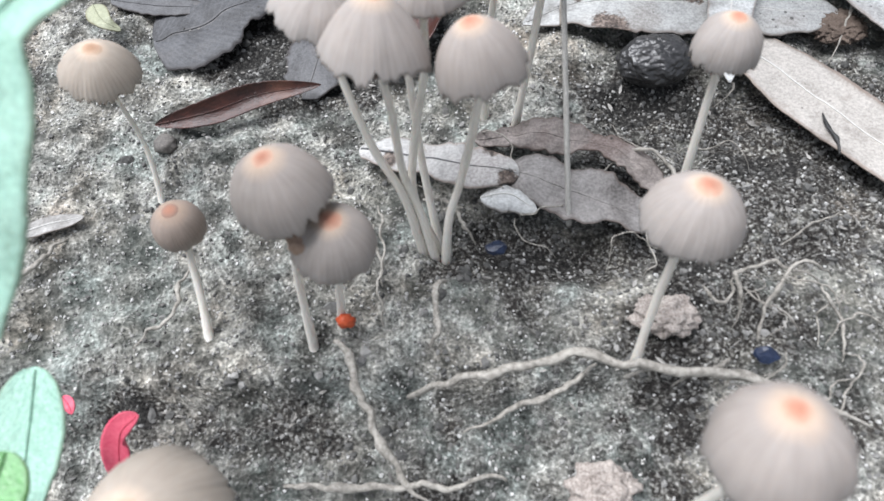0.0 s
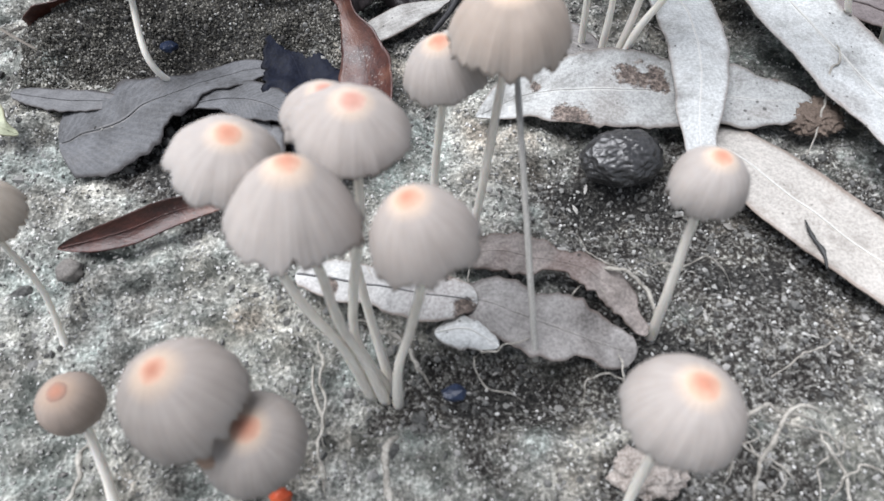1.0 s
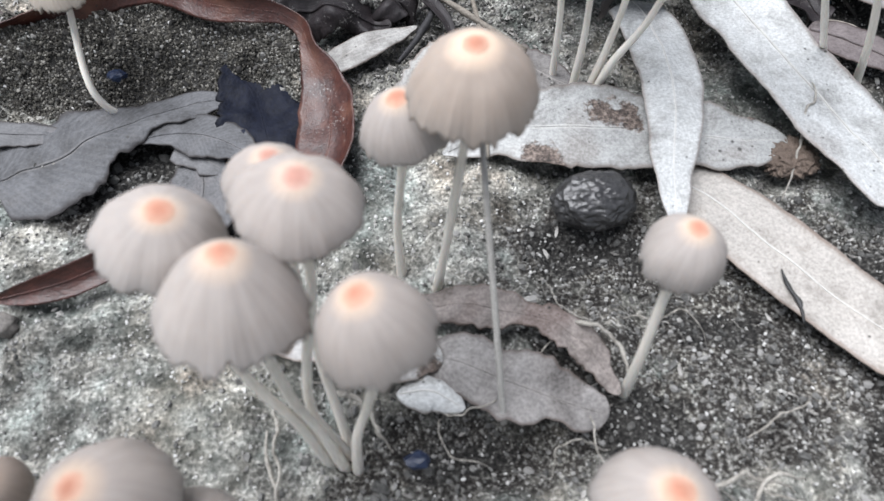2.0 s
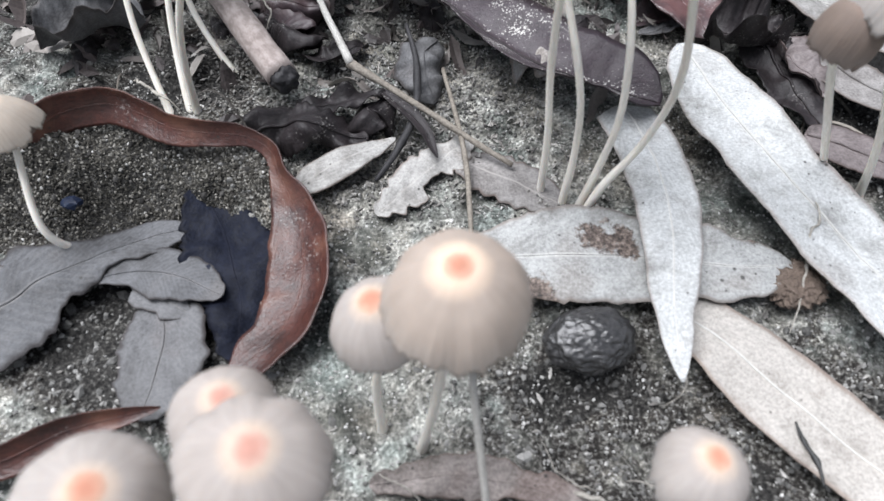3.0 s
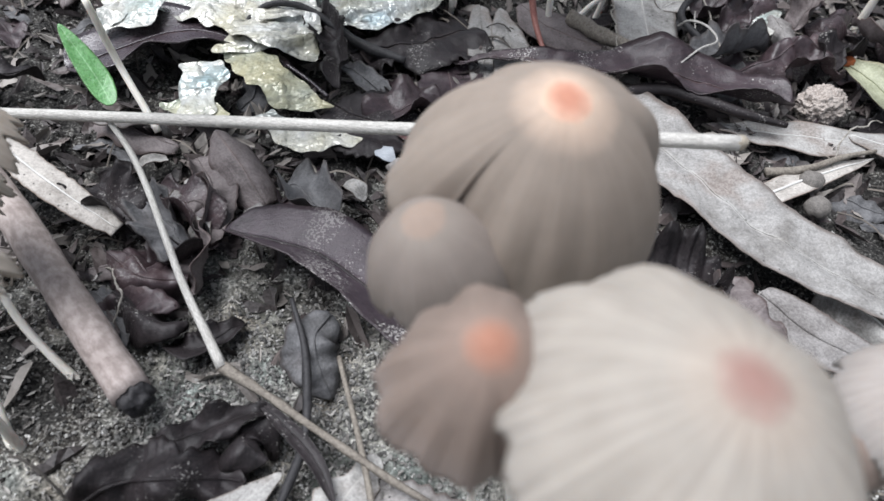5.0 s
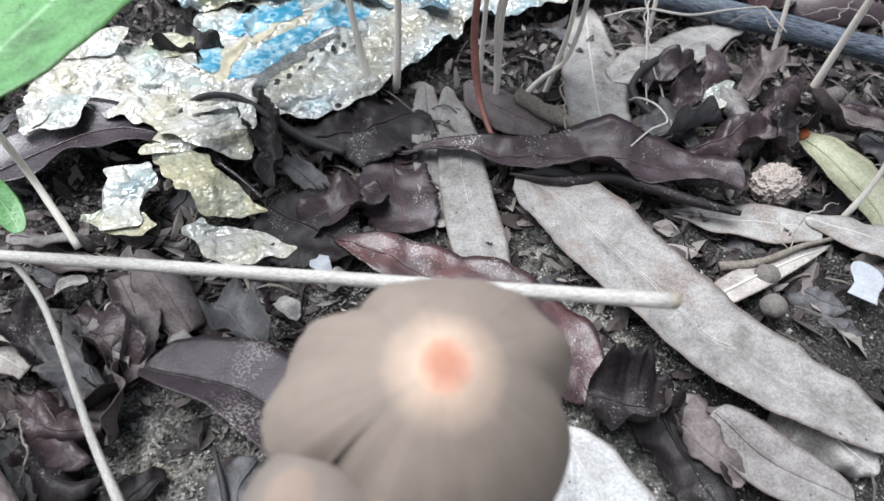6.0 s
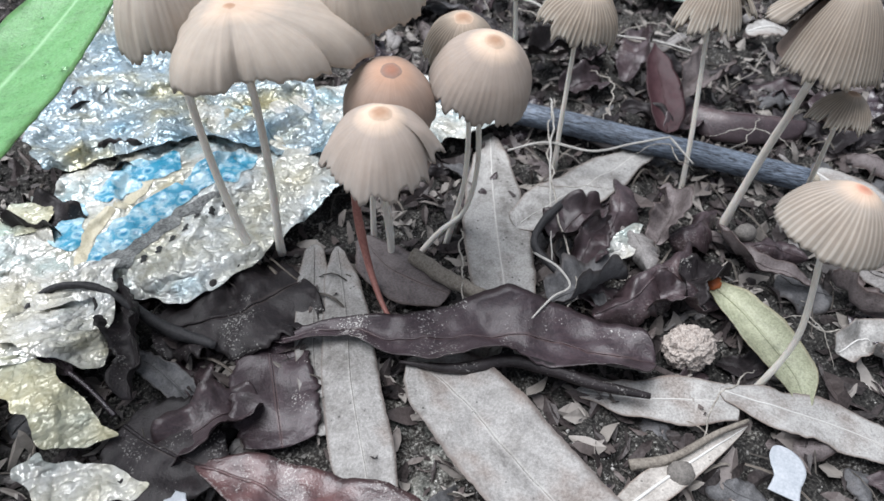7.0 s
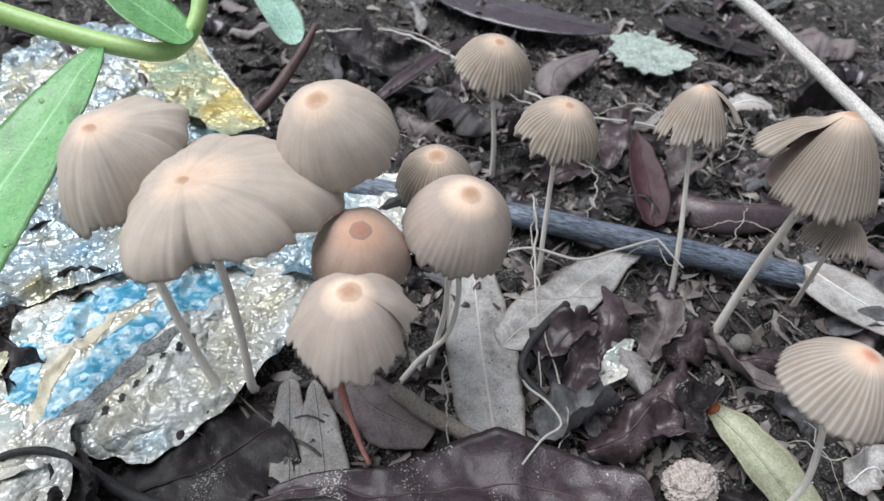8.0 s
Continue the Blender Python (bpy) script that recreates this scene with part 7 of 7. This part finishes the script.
SHARDS = [([(3.4, 260.6), (12.6, 259.2), (20.1, 248.6), (25.9, 238.0), (29.9, 233.6), (20.6, 234.2), (14.6, 236.1), (11.7, 243.7), (6.1, 250.5)], M_FILM_G), ([(-8.4, 245.7), (-7.2, 255.9), (2.2, 256.1), (5.5, 248.8), (1.3, 243.1), (-0.2, 237.0), (-7.6, 235.8)], M_FILM), ([(9.6, 232.4), (13.8, 235.2), (20.8, 231.3), (29.0, 227.1), (34.6, 223.1), (30.7, 219.7), (20.2, 220.4), (13.5, 224.2)], M_FILM_W),
          ([(-27.7, 301.0), (-16.7, 312.9), (-4.1, 313.2), (-3.7, 298.6), (-19.1, 286.2)], M_FILM_W), ([(153.8, 250.9), (163.5, 254.9), (169.0, 254.9), (159.7, 246.7), (150.0, 245.0)], M_FILM_W), ([(-12.5, 243.2), (-2.8, 244.6), (5.2, 237.1), (1.2, 233.6), (-7.8, 236.4)], M_FILM_G)]
for k, (poly, mat) in enumerate(SHARDS):
    s = thing("film_shard", (*poly[0], 0), "torn glossy plastic film shard in the litter", "packaging", "film shards")
    part("film", film_sheet(poly, 1.8, 20 + k, 2.2, 0.6, tilt=(0.02, 0.10)), mat, s)

MOULD = [(260.6, 409.5), (281.3, 402.7), (284.2, 373.1), (261.8, 367.7), (247.3, 380.3)]
single("mould_patch", film_sheet(MOULD, 4.0, 33, 3.0, 0.8, rag=5.0, thick=0.6), M_MOULD, "whitish-green mouldy patch on dark litter", "mould")

# ---- pale strands and stalks over the back litter ----
single("pale_strand", tube(wander([(128.7, 440.4, 14.0), (148.6, 439.4, 12.0), (166.7, 430.9, 10.0), (178.9, 408.1, 9.0), (187.4, 391.9, 8.0), (198.8, 373.2, 7.0), (207.6, 352.7, 7.0), (228.4, 341.2, 7.0), (241.0, 329.8, 7.0)], 40, 1.0, 3), [0.5, 0.6, 0.6, 0.5, 0.4], 60, 6, 0.3, 2), M_STRAW, "long pale root strand lying over dark litter", "root")
single("red_brown_stalk", tube([(84.0, 391.0, 3.0), (99.9, 396.5, 12.0), (114.3, 407.8, 20.0), (124.5, 418.9, 26.0)], [2.8, 2.4, 1.9, 1.3], 24, 9, 0.25, 4), M_DARKSTALK, "dark red-brown stalk rising behind a mushroom", "stalk")
single("pale_strand", tube(wander([(170.0, 316.5, 4.0), (167.8, 313.9, 9.0), (161.1, 299.2, 10.0), (154.0, 287.8, 11.0), (148.6, 276.3, 8.0), (143.2, 264.0, 5.0), (138.0, 252.0, 3.0)], 30, 0.5, 5), [0.25, 0.38, 0.34, 0.3, 0.2], 44, 6, 0.25, 8), M_STRAW, "white strand hanging over a dark stick", "root")
single("pale_strand", tube([(145.0, 297.3, 4.0), (155.7, 292.9, 8.0), (164.2, 280.5, 12.0), (176.0, 279.0, 13.0), (189.6, 279.0, 12.6), (190.6, 278.0, 12.4), (193.0, 268.6, 9.5)], [0.35, 0.45, 0.4, 0.4, 0.3], 40, 6, 0.2, 9), M_STRAW, "white kinked strand resting on a dark stick", "root")
single("curled_stalk", tube([(121.5, 232.6, 7.4), (128.3, 235.8, 9.0), (133.6, 237.0, 10.0), (133.1, 242.7, 11.0), (131.7, 248.8, 9.0), (133.9, 255.6, 3.0)], [0.25, 0.3, 0.3, 0.32, 0.35, 0.3], 36, 8, 0.2, 6), M_STRAW, "thin curled stalk hooked over a purple leaf", "stalk")
single("curled_stalk", tube([(126.6, 194.6, 2.6), (135.3, 192.7, 4.0), (146.1, 193.8, 5.0), (155.7, 194.2, 5.0)], [1.3, 0.9, 0.7, 0.5], 24, 8, 0.2, 8), M_TWIG, "grey-brown leaf stalk between two grey leaves", "stalk")

# ---- green plant at the end of the walk ----
plant = thing("green_plant", [(54.3, 336.4, 64.9)][0], "green leafy plant with a thick smooth stem", "plant")
part("plant_stem", tube([[(25.6, 354.3, 78.0)][0], [(43.9, 344.9, 71.3)][0], [(61.6, 336.5, 66.7)][0], [(71.8, 333.8, 65.7)][0], [(79.4, 337.7, 71.0)][0], [(82.7, 345.7, 79.7)][0]], [2.6, 2.5, 2.4, 2.4, 2.0, 1.8], 40, 12, 0.04), M_GREENSTEM, plant)
part("leaf", blade([[(76.0, 330.4, 68.5)][0], [(69.1, 337.2, 73.3)][0], [(59.8, 346.5, 79.4)][0]], 13.0, prof=(0.8, 0.5), cup=0.12, seed=4, rough=0.2), L_GREEN, plant)
part("leaf", blade([[(99.3, 322.3, 68.0)][0], [(97.6, 329.1, 73.5)][0], [(92.2, 339.5, 80.8)][0]], 9.0, prof=(0.8, 0.5), cup=0.12, seed=5, rough=0.2), L_MINT, plant)
broad = blade([(-10.0, 213.0, 56.5), (8.4, 246.4, 57.8), [(29.6, 293.4, 56.7)][0], [(56.4, 336.8, 67.6)][0]], 27.0, prof=(0.6, 0.5), ends=(0.05, 0.1), cup=0.1, seed=6, rough=0.2)
broad.normal_update()
skin = [(v.co.copy(), v.normal.copy()) for v in broad.verts if v.normal.z > 0.3 and v.co.y > 235]
part("leaf", broad, L_GREEN, plant)
part("leaf", blade([[(-17.9, 227.8, 16.3)][0], [(-20.6, 233.7, 20.0)][0], [(-25.9, 242.1, 27.4)][0]], 5.5, prof=(0.7, 0.6), cup=0.1, seed=7, rough=0.2), L_GREEN, plant)

drops = random.Random(5)
for k in range(30):
    at, up = drops.choice(skin)
    size = drops.choice((0.35, 0.45, 0.6, 0.9))
    bead = bmesh.new()
    bmesh.ops.create_icosphere(bead, subdivisions=2, radius=size)
    lean = Vector((0, 0, 1)).rotation_difference(up)
    for v in bead.verts:
        v.co = at + up * 0.2 * size + lean @ Vector((v.co.x, v.co.y, v.co.z * 0.6))
    single("dew_drop", bead, M_DEW, "clear round dew drop on a green leaf", "drop", "dew drops")

# ---- dead leaves that make up the litter at the back ----
rng = random.Random(11)
KINDS = []
for k in range(9):
    w, ln = (9, 12, 7, 14, 10, 8, 13, 6, 11)[k], (26, 22, 30, 20, 34, 18, 24, 28, 16)[k]
    bow = rng.uniform(-5, 5)
    line = [(-ln / 2, 0, 0.5), (-ln / 6, bow, 2.5 + 2 * rng.random()), (ln / 6, bow * 0.6, 2.5 + 3 * rng.random()), (ln / 2, -bow * 0.5, 1.0)]
    KINDS.append((line, w, (L_DARK, L_MAROON, L_SLATE, L_PURPLE, L_PINKISH, L_DARK, L_MAROON, L_DUSTY, L_SLATE)[k]))
CLEAR = [(140, 230, 30), (110, 245, 34), (60, 280, 40), (30, 300, 36)]
SMALL = random.Random(23)
for k, (line, w, mat) in enumerate(KINDS):
    proto, made = None, 0
    while made < 15:
        x, y = rng.uniform(-100, 400), rng.uniform(165, 540)
        if any(math.hypot(x - cx, y - cy) < r for cx, cy, r in CLEAR) or (x < -20 and y < 185):
            continue
        m = pose(x * MM, y * MM, (ground_z(x, y) + rng.uniform(0.5, 2.0)) * MM, rng.gauss(0, 14), rng.gauss(0, 14), rng.uniform(0, 360))
        if proto is None:
            proto = leaf(line, w, mat, ("dark curled dead leaf in the litter", "crumpled purplish dead leaf in the litter", "greyish crumpled dead leaf in the litter")[0 if mat in (L_DARK, L_SLATE) else 1 if mat in (L_MAROON, L_PURPLE) else 2], "litter leaves",
                         prof=(0.8, 0.45), ends=(0.25, 0.15), seed=200 + k, cup=(-0.75, 0.7, 0.4, -0.5)[k % 4], wave=0.28, rag=0.2, rough=1.7, bites=0.25, rib=0.3, n=40, m=10)
            proto.location = (0, 0, 0)
            for child in proto.children:
                child.data.transform(Matrix.Translation(V(line[0])))
            proto.matrix_basis = m
        else:
            copy_thing(proto, m)
        made += 1
    for _ in range(16):
        # smaller broken ones, low in the litter along the walk
        x, y = SMALL.uniform(-70, 280), SMALL.uniform(172, 330)
        if -20 < x < 66 and y < 176 or 14 < x < 100 and 268 < y:
            continue
        k = SMALL.uniform(0.4, 0.8)
        copy_thing(proto, pose(x * MM, y * MM, (ground_z(x, y) - 0.3) * MM, SMALL.gauss(0, 9), SMALL.gauss(0, 9), SMALL.uniform(0, 360)) @ Matrix.Diagonal((k, k, k * 0.8, 1)))
